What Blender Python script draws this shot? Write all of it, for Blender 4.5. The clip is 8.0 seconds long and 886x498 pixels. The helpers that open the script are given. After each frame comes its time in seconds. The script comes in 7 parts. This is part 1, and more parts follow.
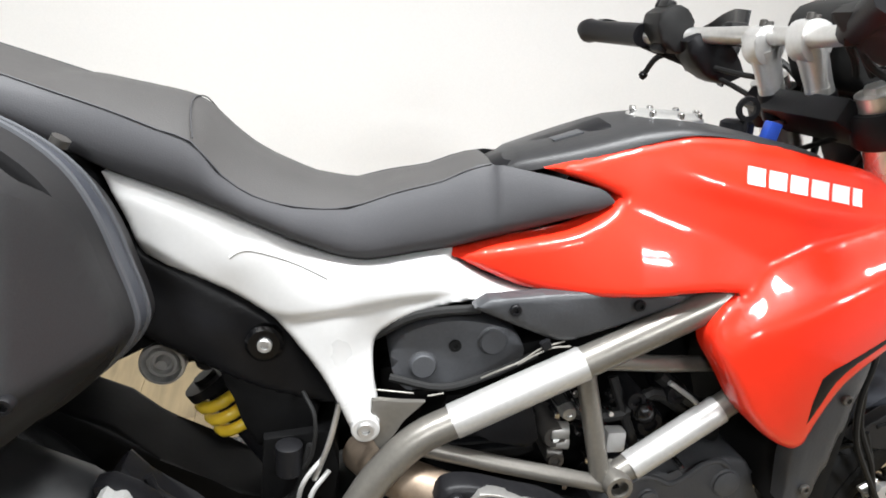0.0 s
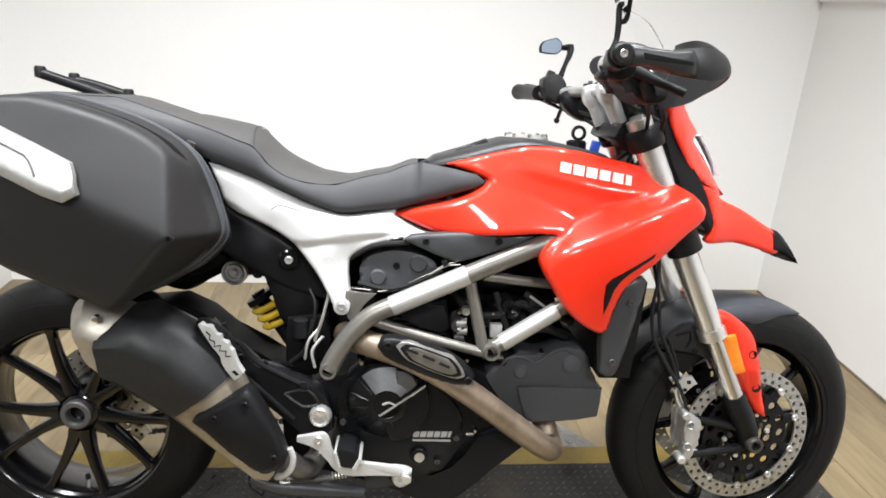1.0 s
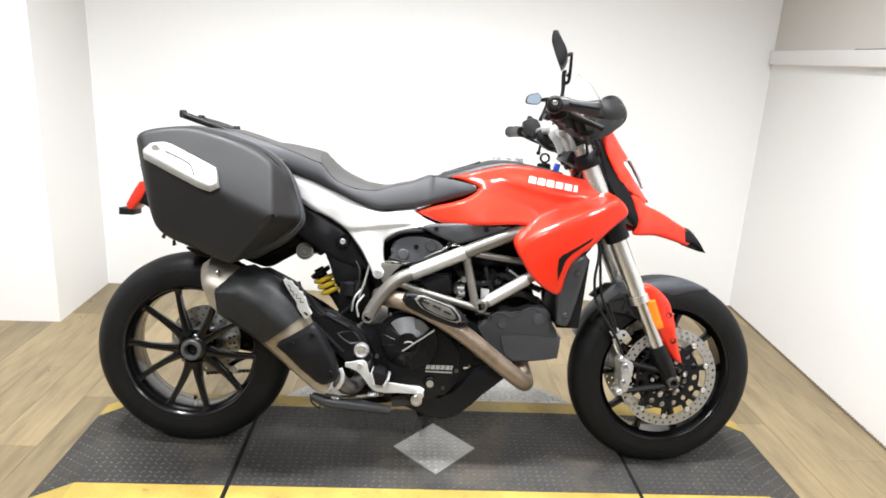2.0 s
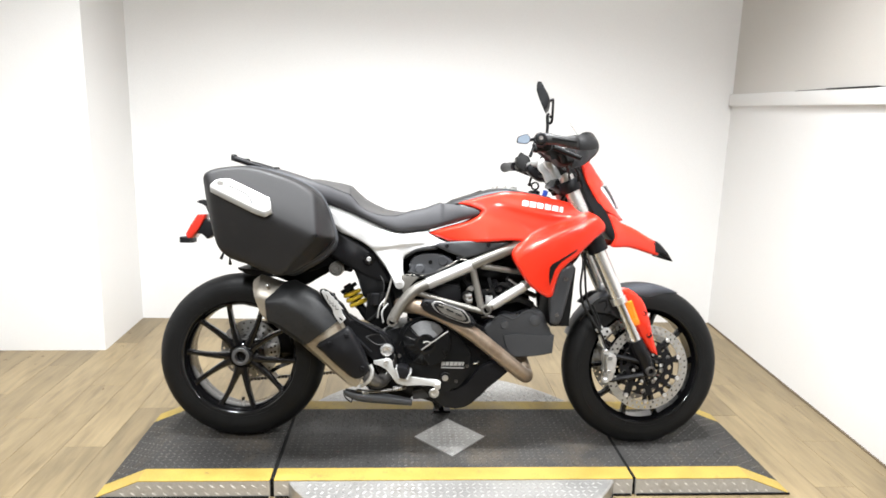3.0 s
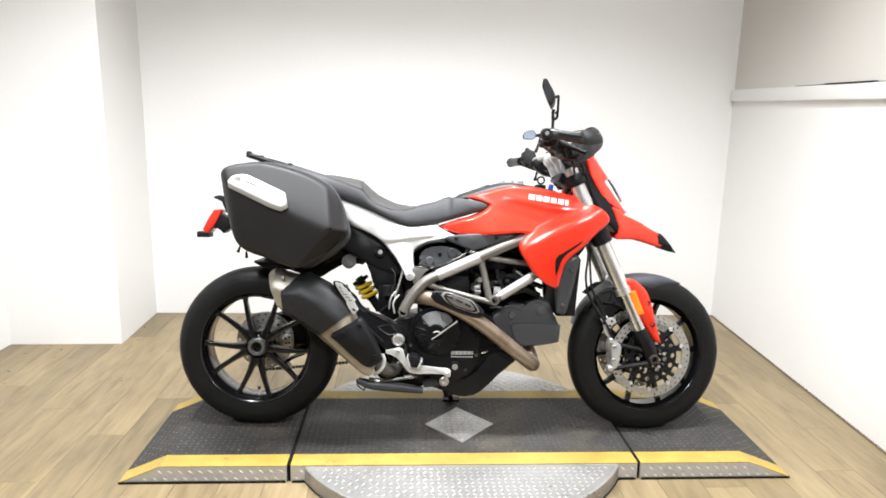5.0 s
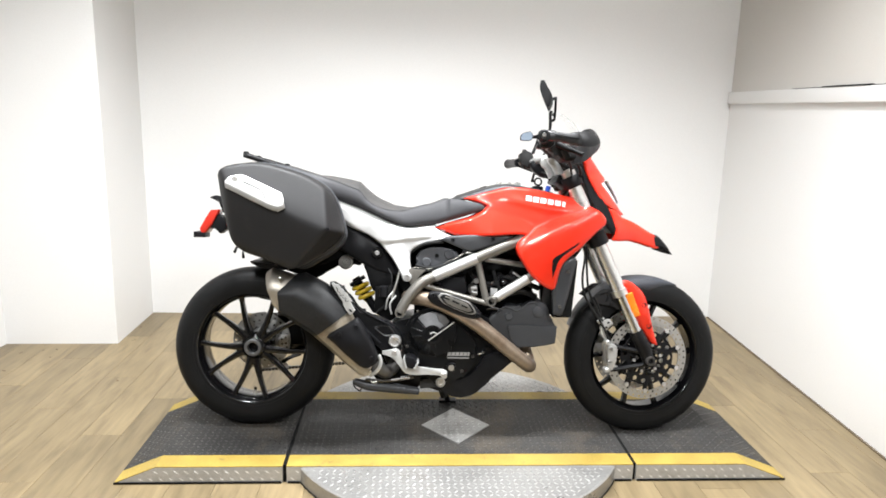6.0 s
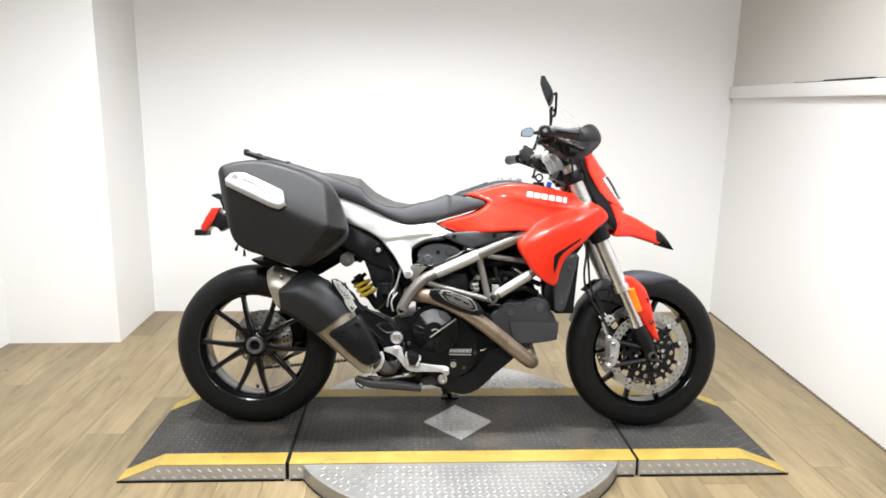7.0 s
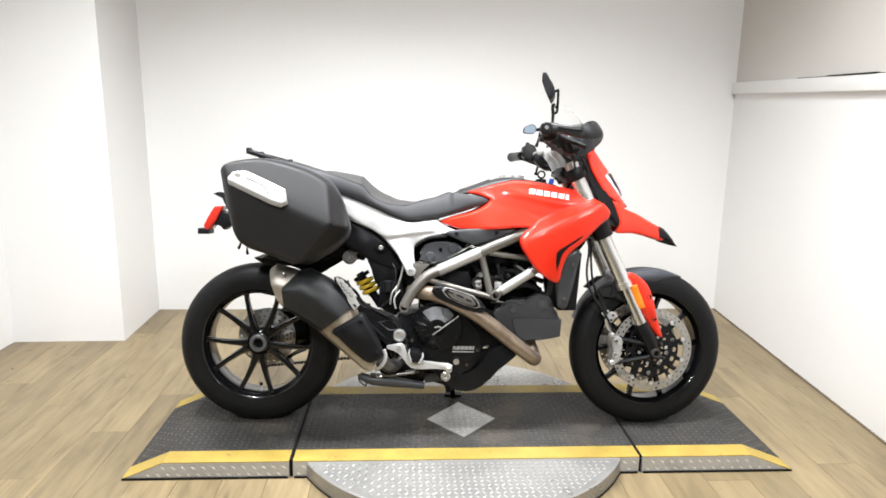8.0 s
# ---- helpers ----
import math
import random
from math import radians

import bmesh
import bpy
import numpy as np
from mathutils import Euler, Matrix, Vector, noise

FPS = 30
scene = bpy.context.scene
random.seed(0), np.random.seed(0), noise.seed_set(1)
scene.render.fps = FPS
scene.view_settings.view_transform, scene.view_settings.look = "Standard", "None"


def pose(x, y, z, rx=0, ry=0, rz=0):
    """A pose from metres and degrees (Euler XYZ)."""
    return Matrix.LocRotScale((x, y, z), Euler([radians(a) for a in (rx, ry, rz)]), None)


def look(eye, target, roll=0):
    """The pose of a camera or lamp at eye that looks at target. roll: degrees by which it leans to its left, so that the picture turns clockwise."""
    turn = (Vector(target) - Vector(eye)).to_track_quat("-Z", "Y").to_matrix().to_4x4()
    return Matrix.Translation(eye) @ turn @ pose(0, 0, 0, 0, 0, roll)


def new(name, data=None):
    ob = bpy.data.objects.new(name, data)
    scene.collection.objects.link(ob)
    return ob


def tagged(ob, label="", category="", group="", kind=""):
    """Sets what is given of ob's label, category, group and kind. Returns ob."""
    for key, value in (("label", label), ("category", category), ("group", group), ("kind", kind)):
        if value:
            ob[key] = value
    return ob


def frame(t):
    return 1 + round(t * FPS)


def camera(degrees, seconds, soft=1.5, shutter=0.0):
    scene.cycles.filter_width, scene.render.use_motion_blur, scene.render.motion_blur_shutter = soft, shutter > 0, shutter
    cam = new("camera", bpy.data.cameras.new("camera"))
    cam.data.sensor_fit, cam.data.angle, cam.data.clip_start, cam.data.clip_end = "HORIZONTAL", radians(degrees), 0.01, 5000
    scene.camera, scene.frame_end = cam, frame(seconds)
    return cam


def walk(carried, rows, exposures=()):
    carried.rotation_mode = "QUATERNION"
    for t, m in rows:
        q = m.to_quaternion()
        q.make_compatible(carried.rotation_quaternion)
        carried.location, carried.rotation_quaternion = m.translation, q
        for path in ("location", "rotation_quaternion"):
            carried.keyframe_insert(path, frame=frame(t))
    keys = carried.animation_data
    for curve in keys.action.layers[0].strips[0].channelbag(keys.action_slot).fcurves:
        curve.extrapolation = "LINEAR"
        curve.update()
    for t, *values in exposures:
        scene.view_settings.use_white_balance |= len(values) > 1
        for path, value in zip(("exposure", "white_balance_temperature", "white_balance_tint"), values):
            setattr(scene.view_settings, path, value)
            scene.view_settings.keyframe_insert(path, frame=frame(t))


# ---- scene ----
cam = camera(66.1, 8.0, soft=1.75)
PATH = [
    (0, (-0.073, -0.765, 1.189), (0.339, 0.995, 0.333), 5.2),
    (0.5, (-0.042, -1.094, 1.233), (0.263, 0.693, 0.388), 4.9),
    (1, (0.064, -1.425, 1.259), (0.262, 0.445, 0.577), 3.2),
    (1.2, (0.080, -1.540, 1.276), (0.243, 0.341, 0.616), 2.6),
    (2.3, (0.073, -2.250, 1.299), (0.165, -0.322, 0.775), 3.0),
    (2.5, (0.049, -2.330, 1.295), (0.135, -0.400, 0.777), 2.3),
    (3, (0.002, -2.500, 1.280), (0.125, -0.545, 0.877), 1.6),
    (3.5, (-0.016, -2.582, 1.270), (0.125, -0.629, 0.862), 2.0),
    (4, (-0.021, -2.593, 1.263), (0.110, -0.633, 0.883), 1.4),
    (4.5, (-0.022, -2.578, 1.273), (0.088, -0.624, 0.863), 1.1),
    (6, (-0.021, -2.578, 1.279), (0.099, -0.624, 0.871), 1.5),
    (6.5, (-0.019, -2.576, 1.281), (0.106, -0.624, 0.867), 1.2),
    (7, (-0.019, -2.575, 1.276), (0.096, -0.622, 0.860), 1.1),
    (7.5, (-0.016, -2.576, 1.275), (0.099, -0.623, 0.860), 1.1),
    (8, (-0.013, -2.577, 1.277), (0.090, -0.625, 0.853), 0.8),
]
walk(cam, [(t, look(eye, target, roll)) for t, eye, target, roll in PATH],
     [(0, -0.28), (0.5, -0.26), (1.2, -0.12), (2.3, 0.14), (3.2, 0.18), (4.0, 0.14), (4.7, 0.14), (5.8, 0.06), (6.8, 0.0), (8, 0.0)])

# ---- light: tube fixtures under the ceiling, a weak grey surround ----
world = bpy.data.worlds.new("world")
scene.world = world
world.use_nodes = True
world.node_tree.nodes["Background"].inputs[0].default_value = (0.9, 0.95, 1.0, 1)
world.node_tree.nodes["Background"].inputs[1].default_value = 0.25
CEILING = 2.75


# ---- materials ----
def material(name, color, rough=0.5, metal=0.0, vary=0.12, grain=60.0, bump=0.0, coat=0.0, patch=4.0, rough_vary=0.1, island=0.0, clear=0.0, spec=0.5, ior=1.5, stain=None, stain_size=3.0, stain_from=0.55):
    """A surface with variation at two scales: broad patches and a fine grain that also gives relief; stain: a colour that dirt of its own shape lays over it."""
    m = bpy.data.materials.new(name)
    m.use_nodes = True
    nodes, links = m.node_tree.nodes, m.node_tree.links
    bsdf = nodes["Principled BSDF"]
    where = nodes.new("ShaderNodeTexCoord")
    big, fine = nodes.new("ShaderNodeTexNoise"), nodes.new("ShaderNodeTexNoise")
    big.inputs["Scale"].default_value, big.inputs["Detail"].default_value = patch, 5
    fine.inputs["Scale"].default_value, fine.inputs["Detail"].default_value = grain, 3
    both = nodes.new("ShaderNodeMath")
    both.operation = "ADD"
    ramp = nodes.new("ShaderNodeMapRange")
    ramp.inputs["From Min"].default_value, ramp.inputs["From Max"].default_value = 0.6, 1.4
    ramp.inputs["To Min"].default_value, ramp.inputs["To Max"].default_value = 1 - vary, 1 + vary
    tint = nodes.new("ShaderNodeMix")
    tint.data_type, tint.blend_type = "RGBA", "MULTIPLY"
    tint.inputs["Factor"].default_value = 1
    tint.inputs["A"].default_value = (*color, 1)
    for n in (big, fine):
        links.new(where.outputs["Object"], n.inputs["Vector"])
    links.new(big.outputs["Fac"], both.inputs[0])
    links.new(fine.outputs["Fac"], both.inputs[1])
    links.new(both.outputs[0], ramp.inputs["Value"])
    links.new(ramp.outputs["Result"], tint.inputs["B"])
    last = tint.outputs["Result"]
    if island:
        info, wide = nodes.new("ShaderNodeObjectInfo"), nodes.new("ShaderNodeMapRange")
        wide.inputs["To Min"].default_value, wide.inputs["To Max"].default_value = 1 - island, 1 + island
        more = nodes.new("ShaderNodeMix")
        more.data_type, more.blend_type = "RGBA", "MULTIPLY"
        more.inputs["Factor"].default_value = 1
        links.new(info.outputs["Random"], wide.inputs["Value"])
        links.new(wide.outputs["Result"], more.inputs["B"])
        links.new(last, more.inputs["A"])
        last = more.outputs["Result"]
    if stain:
        dirt, keep = nodes.new("ShaderNodeTexNoise"), nodes.new("ShaderNodeMapRange")
        dirt.inputs["Scale"].default_value, dirt.inputs["Detail"].default_value, dirt.inputs["Roughness"].default_value = stain_size, 9, 0.68
        keep.inputs["From Min"].default_value, keep.inputs["From Max"].default_value = stain_from, stain_from + 0.16
        keep.inputs["To Max"].default_value = stain[3]
        over = nodes.new("ShaderNodeMix")
        over.data_type = "RGBA"
        over.inputs["B"].default_value = (*stain[:3], 1)
        links.new(where.outputs["Object"], dirt.inputs["Vector"])
        links.new(dirt.outputs["Fac"], keep.inputs["Value"])
        links.new(keep.outputs["Result"], over.inputs["Factor"])
        links.new(last, over.inputs["A"])
        last = over.outputs["Result"]
    links.new(last, bsdf.inputs["Base Color"])
    r = nodes.new("ShaderNodeMapRange")
    r.inputs["From Min"].default_value, r.inputs["From Max"].default_value = 0.3, 0.7
    r.inputs["To Min"].default_value, r.inputs["To Max"].default_value = max(rough - rough_vary, 0.02), min(rough + rough_vary, 1)
    links.new(big.outputs["Fac"], r.inputs["Value"])
    links.new(r.outputs["Result"], bsdf.inputs["Roughness"])
    bsdf.inputs["Metallic"].default_value = metal
    bsdf.inputs["Coat Weight"].default_value, bsdf.inputs["Coat Roughness"].default_value = coat, 0.06
    bsdf.inputs["IOR"].default_value = ior
    bsdf.inputs["Transmission Weight"].default_value = clear
    bsdf.inputs["Specular IOR Level"].default_value = spec
    if bump:
        b = nodes.new("ShaderNodeBump")
        b.inputs["Strength"].default_value, b.inputs["Distance"].default_value = bump, 0.002
        links.new(fine.outputs["Fac"], b.inputs["Height"])
        links.new(b.outputs["Normal"], bsdf.inputs["Normal"])
    return m


def wood_material(name, dark, light):
    """Vinyl oak: long grain along y, knots and streaks, each plank of its own tone."""
    m = bpy.data.materials.new(name)
    m.use_nodes = True
    nodes, links = m.node_tree.nodes, m.node_tree.links
    bsdf = nodes["Principled BSDF"]
    where, info = nodes.new("ShaderNodeTexCoord"), nodes.new("ShaderNodeObjectInfo")
    shift = nodes.new("ShaderNodeVectorMath")
    shift.operation = "MULTIPLY_ADD"
    shift.inputs[1].default_value = (1, 1, 1)
    spread = nodes.new("ShaderNodeVectorMath")
    spread.operation = "SCALE"
    spread.inputs["Scale"].default_value = 37.0
    links.new(info.outputs["Random"], spread.inputs[0])
    links.new(where.outputs["Object"], shift.inputs[0])
    links.new(spread.outputs[0], shift.inputs[2])
    stretch = nodes.new("ShaderNodeMapping")
    stretch.inputs["Scale"].default_value = (6.5, 0.75, 1)
    links.new(shift.outputs[0], stretch.inputs["Vector"])
    grain, fine, cloud = (nodes.new("ShaderNodeTexNoise") for _ in range(3))
    grain.inputs["Scale"].default_value, grain.inputs["Detail"].default_value, grain.inputs["Distortion"].default_value = 1.5, 8, 2.2
    fine.inputs["Scale"].default_value, fine.inputs["Detail"].default_value = 9, 6
    cloud.inputs["Scale"].default_value, cloud.inputs["Detail"].default_value = 2.2, 3
    links.new(stretch.outputs[0], grain.inputs["Vector"])
    links.new(stretch.outputs[0], fine.inputs["Vector"])
    links.new(shift.outputs[0], cloud.inputs["Vector"])
    ramp = nodes.new("ShaderNodeValToRGB")
    ramp.color_ramp.elements[0].position, ramp.color_ramp.elements[0].color = 0.31, (*dark, 1)
    ramp.color_ramp.elements[1].position, ramp.color_ramp.elements[1].color = 0.66, (*light, 1)
    total = nodes.new("ShaderNodeMath")
    total.operation = "MULTIPLY_ADD"
    total.inputs[1].default_value = 0.35
    links.new(fine.outputs["Fac"], total.inputs[0])
    half = nodes.new("ShaderNodeMath")
    half.operation = "MULTIPLY_ADD"
    half.inputs[1].default_value, half.inputs[2].default_value = 0.45, 0.0
    links.new(grain.outputs["Fac"], half.inputs[0])
    links.new(half.outputs[0], total.inputs[2])
    more = nodes.new("ShaderNodeMath")
    more.operation = "MULTIPLY_ADD"
    more.inputs[1].default_value = 0.2
    links.new(cloud.outputs["Fac"], more.inputs[0])
    links.new(total.outputs[0], more.inputs[2])
    tone = nodes.new("ShaderNodeMapRange")
    speck, keep = nodes.new("ShaderNodeTexNoise"), nodes.new("ShaderNodeMapRange")
    speck.inputs["Scale"].default_value, speck.inputs["Detail"].default_value = 5.5, 4
    keep.inputs["From Min"].default_value, keep.inputs["From Max"].default_value = 0.55, 0.70
    keep.inputs["To Min"].default_value, keep.inputs["To Max"].default_value = 0.0, -0.14
    wide = nodes.new("ShaderNodeMapping")
    wide.inputs["Scale"].default_value = (4.2, 0.75, 1)
    links.new(shift.outputs[0], wide.inputs["Vector"])
    links.new(wide.outputs[0], speck.inputs["Vector"])
    links.new(speck.outputs["Fac"], keep.inputs["Value"])
    soiled = nodes.new("ShaderNodeMath")
    links.new(more.outputs[0], soiled.inputs[0])
    links.new(keep.outputs[0], soiled.inputs[1])
    links.new(soiled.outputs[0], ramp.inputs["Fac"])
    tone.inputs["To Min"].default_value, tone.inputs["To Max"].default_value = 0.83, 1.13
    links.new(info.outputs["Random"], tone.inputs["Value"])
    mix = nodes.new("ShaderNodeMix")
    mix.data_type, mix.blend_type = "RGBA", "MULTIPLY"
    mix.inputs["Factor"].default_value = 1
    links.new(ramp.outputs["Color"], mix.inputs["A"])
    links.new(tone.outputs["Result"], mix.inputs["B"])
    links.new(mix.outputs["Result"], bsdf.inputs["Base Color"])
    bsdf.inputs["Roughness"].default_value = 0.42
    b = nodes.new("ShaderNodeBump")
    b.inputs["Strength"].default_value, b.inputs["Distance"].default_value = 0.25, 0.001
    links.new(fine.outputs["Fac"], b.inputs["Height"])
    links.new(b.outputs["Normal"], bsdf.inputs["Normal"])
    return m


WALL = material("wall_paint", (0.795, 0.79, 0.782), 0.55, vary=0.03, grain=180, bump=0.12, patch=1.2)
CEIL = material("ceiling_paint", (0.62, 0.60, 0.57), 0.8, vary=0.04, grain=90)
WOOD = wood_material("vinyl_oak", (0.147, 0.109, 0.058), (0.277, 0.211, 0.115))
SUBFLOOR = material("floor_joint", (0.14, 0.105, 0.07), 0.8)
# worn treads, made lighter than the plate to carry their glint
TREADTOP = material("worn_bright_tread", (0.60, 0.595, 0.585), 0.34, 0.7, vary=0.12, grain=140)
CHECKER = material("checker_plate", (0.33, 0.324, 0.312), 0.34, 0.5, vary=0.22, grain=140, bump=0.15, patch=7, stain=(0.17, 0.155, 0.13, 0.6), stain_size=7, stain_from=0.56)
DECK = material("anti_slip_paint", (0.032, 0.0305, 0.029), 0.62, vary=0.6, grain=220, bump=0.5, patch=5, spec=0.3, stain=(0.080, 0.064, 0.046, 0.75), stain_size=4, stain_from=0.52)
DECKTREAD = material("worn_tread", (0.052, 0.0505, 0.048), 0.36, vary=0.4, grain=160, bump=0.3, patch=6, spec=0.6, stain=(0.15, 0.135, 0.115, 0.7), stain_size=5, stain_from=0.52)
# same plate as the disc, lightened so the upright deck sides read bright
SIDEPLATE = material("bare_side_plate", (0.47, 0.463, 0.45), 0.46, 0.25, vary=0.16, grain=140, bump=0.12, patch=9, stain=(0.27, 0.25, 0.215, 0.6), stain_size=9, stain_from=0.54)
# diffuse near-white stands in for the glint on worn side treads
SIDETREAD = material("worn_side_tread", (0.74, 0.735, 0.72), 0.5, 0.25, vary=0.15, grain=140)
YELLOW = material("safety_yellow", (0.345, 0.243, 0.048), 0.55, vary=0.30, grain=190, bump=0.2, patch=11, stain=(0.09, 0.07, 0.04, 0.75), stain_size=26, stain_from=0.58)
RED = material("red_lacquer", (0.71, 0.027, 0.010), 0.40, vary=0.03, grain=30, coat=0.75, rough_vary=0.04, spec=0.16)
BLACKPAINT = material("satin_black", (0.0035, 0.0035, 0.004), 0.15, vary=0.2, grain=120, bump=0.03, rough_vary=0.05, spec=0.48)
PLASTIC = material("black_plastic", (0.0078, 0.0078, 0.0088), 0.40, vary=0.15, grain=260, bump=0.10, spec=0.16)
GREYPLASTIC = material("grey_plastic", (0.040, 0.0415, 0.045), 0.42, vary=0.1, grain=260, bump=0.15, spec=0.35)
TRIMBLACK = material("trim_plastic", (0.022, 0.022, 0.023), 0.42, vary=0.1, grain=260, bump=0.15, spec=0.33)
CASE = material("pannier_plastic", (0.0175, 0.0172, 0.018), 0.5, vary=0.25, grain=600, bump=0.05, patch=6, spec=0.22, stain=(0.032, 0.030, 0.028, 0.5), stain_size=9, stain_from=0.58)
CASEPIPE = material("pannier_piping", (0.055, 0.058, 0.065), 0.5, vary=0.1)
CASEBAND = material("pannier_band", (0.036, 0.040, 0.050), 0.5, vary=0.1, grain=320, bump=0.15)
VINYL = material("seat_vinyl", (0.043, 0.043, 0.0465), 0.6, vary=0.12, grain=700, bump=0.12, patch=8, spec=0.25)
VINYLTOP = material("seat_top_vinyl", (0.052, 0.050, 0.049), 0.62, vary=0.1, grain=520, bump=0.3, patch=8, spec=0.25)
SIDEWALL = material("dusty_sidewall", (0.0068, 0.0069, 0.0071), 0.5, vary=0.25, grain=160, bump=0.1, patch=9, spec=0.14, stain=(0.014, 0.0138, 0.0132, 0.6), stain_size=14)
RISER = material("bead_blasted_alloy", (0.64, 0.635, 0.625), 0.34, 0.72, vary=0.08, grain=200, bump=0.06)
RUBBER = material("tyre_rubber", (0.0070, 0.0071, 0.0073), 0.5, vary=0.25, grain=160, bump=0.2, patch=9, spec=0.15)
INLAY_METAL = material("brushed_inlay", (0.42, 0.417, 0.405), 0.42, 0.75, vary=0.10, grain=120)
GREYLINE = material("grey_line", (0.36, 0.355, 0.35), 0.5)
WHITE = material("silver_white_paint", (0.47, 0.468, 0.463), 0.33, 0.2, vary=0.04, grain=200, coat=0.3)
TUBE = material("bronze_grey_paint", (0.178, 0.169, 0.152), 0.38, 0.6, vary=0.12, grain=200)
SLEEVE = material("bare_sleeve", (0.45, 0.447, 0.437), 0.36, 0.55, vary=0.10, grain=160)
ALLOY = material("cast_alloy", (0.66, 0.655, 0.64), 0.33, 0.85, vary=0.1, grain=180, bump=0.06)
SILENCER = material("silencer_black", (0.0155, 0.016, 0.017), 0.42, vary=0.3, grain=90, bump=0.05, patch=10, spec=0.3)
FORKTUBE = material("silver_fork_tube", (0.70, 0.70, 0.69), 0.24, 0.85, vary=0.04, grain=90)
CASTING = material("dull_casting", (0.46, 0.455, 0.445), 0.4, 0.75, vary=0.08, grain=200, bump=0.08)
DISCSTEEL = material("brake_disc_steel", (0.40, 0.395, 0.38), 0.42, 0.8, vary=0.15, grain=160)
PEGALLOY = material("bright_peg_alloy", (0.46, 0.46, 0.45), 0.45, 0.3, vary=0.1, grain=160, bump=0.1)
CHROME = material("polished_steel", (0.60, 0.60, 0.60), 0.2, 1.0, vary=0.05, grain=60)
TITANIUM = material("heat_tinted_steel", (0.40, 0.37, 0.32), 0.46, 0.8, vary=0.16, grain=90, patch=10)
COLLECTOR = material("browned_steel", (0.29, 0.255, 0.20), 0.46, 0.7, vary=0.2, grain=60, patch=12, stain=(0.16, 0.11, 0.06, 0.7), stain_size=9, stain_from=0.55)
DOME = material("machined_cover", (0.125, 0.125, 0.128), 0.5, 0.8, vary=0.15, grain=150)
HEADER = material("header_bronze", (0.26, 0.205, 0.155), 0.46, 0.7, vary=0.18, grain=70, patch=9, stain=(0.15, 0.10, 0.065, 0.7), stain_size=10, stain_from=0.52)
ENGINE = material("engine_black", (0.0056, 0.006, 0.0068), 0.34, 0.0, vary=0.2, grain=240, bump=0.15, spec=0.2)
FRONTBELT = material("front_cover_black", (0.042, 0.0435, 0.047), 0.48, vary=0.15, grain=300, bump=0.15, spec=0.24)
BELT = material("belt_cover_grey", (0.056, 0.058, 0.063), 0.5, vary=0.12, grain=300, bump=0.15, spec=0.25)
# darker copy of the black plastic: shade under the bike put into colour
DEEPBLACK = material("grimy_black", (0.0034, 0.0034, 0.0036), 0.55, vary=0.3, grain=120, bump=0.1, spec=0.10)
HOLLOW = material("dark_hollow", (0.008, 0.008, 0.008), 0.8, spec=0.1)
SPRING = material("yellow_spring", (0.78, 0.53, 0.03), 0.35, vary=0.08, coat=0.4)
ORANGE = material("orange_reflector", (0.85, 0.22, 0.015), 0.25, vary=0.1, grain=300, bump=0.2, coat=0.6)
TAILRED = material("tail_lens_red", (0.52, 0.022, 0.010), 0.45, vary=0.03, grain=30, coat=0.9, rough_vary=0.04, spec=0.3)
LETTER = material("white_decal", (0.68, 0.67, 0.655), 0.4, vary=0.02)
# darker beige puts the dim light above the ledge into the wall colour
UPPERWALL = material("upper_wall_paint", (0.62, 0.598, 0.565), 0.6, vary=0.04, grain=180, bump=0.12, patch=1.2)
SILVERLETTER = material("silver_decal", (0.42, 0.42, 0.42), 0.4, 0.3, vary=0.03)
BLUE = material("blue_tag", (0.02, 0.06, 0.34), 0.4)
MIRROR = material("mirror_glass", (0.42, 0.52, 0.66), 0.04, 1.0, vary=0.01, rough_vary=0.01)
GLASS = material("clear_screen", (0.98, 0.98, 0.98), 0.15, clear=1.0, vary=0.01, rough_vary=0.02, ior=1.02, spec=0.1)
LENS = material("headlight_glass", (0.90, 0.91, 0.92), 0.10, 0.0, vary=0.03, coat=1.0)
PLATE = material("stained_dark_metal", (0.10, 0.095, 0.09), 0.4, 0.7, vary=0.2, spec=0.3)
HOSE = material("hose_rubber", (0.014, 0.014, 0.014), 0.5, vary=0.15, spec=0.16)
WIRE = material("grey_wire", (0.5, 0.5, 0.49), 0.4, 0.3)


# ---- mesh helpers ----
def V(*q):
    return Vector(q)


def part(name, bm, mat, parent=None, label="", sharp=38):
    mesh = bpy.data.meshes.new(name)
    bmesh.ops.recalc_face_normals(bm, faces=bm.faces)
    bm.to_mesh(mesh)
    bm.free()
    mesh.materials.append(mat)
    mesh.polygons.foreach_set("use_smooth", [True] * len(mesh.polygons))
    mesh.set_sharp_from_angle(angle=radians(sharp))
    ob = new(name, mesh)
    ob.parent = parent
    return tagged(ob, label)


def again(ob, m, parent=None):
    """Another piece on the same mesh, at the pose m."""
    o = new(ob.name.split(".")[0], ob.data)
    o.parent = parent or ob.parent
    o.matrix_basis = m
    if ob.get("label"):
        o["label"] = ob["label"]
    return o


def mirrored(ob, parent=None):
    """The same part on the far side of the machine's middle plane, with its sub-parts."""
    mesh = ob.data.copy()
    mesh.transform(Matrix.Diagonal((1, -1, 1, 1)))
    mesh.flip_normals()
    o = new(ob.name.split(".")[0], mesh)
    o.parent = parent or ob.parent
    loc = ob.matrix_basis.translation
    o.matrix_basis = Matrix.Translation((loc.x, -loc.y, loc.z))
    if ob.get("label"):
        o["label"] = ob["label"]
    for c in ob.children:
        mirrored(c, o)
    return o


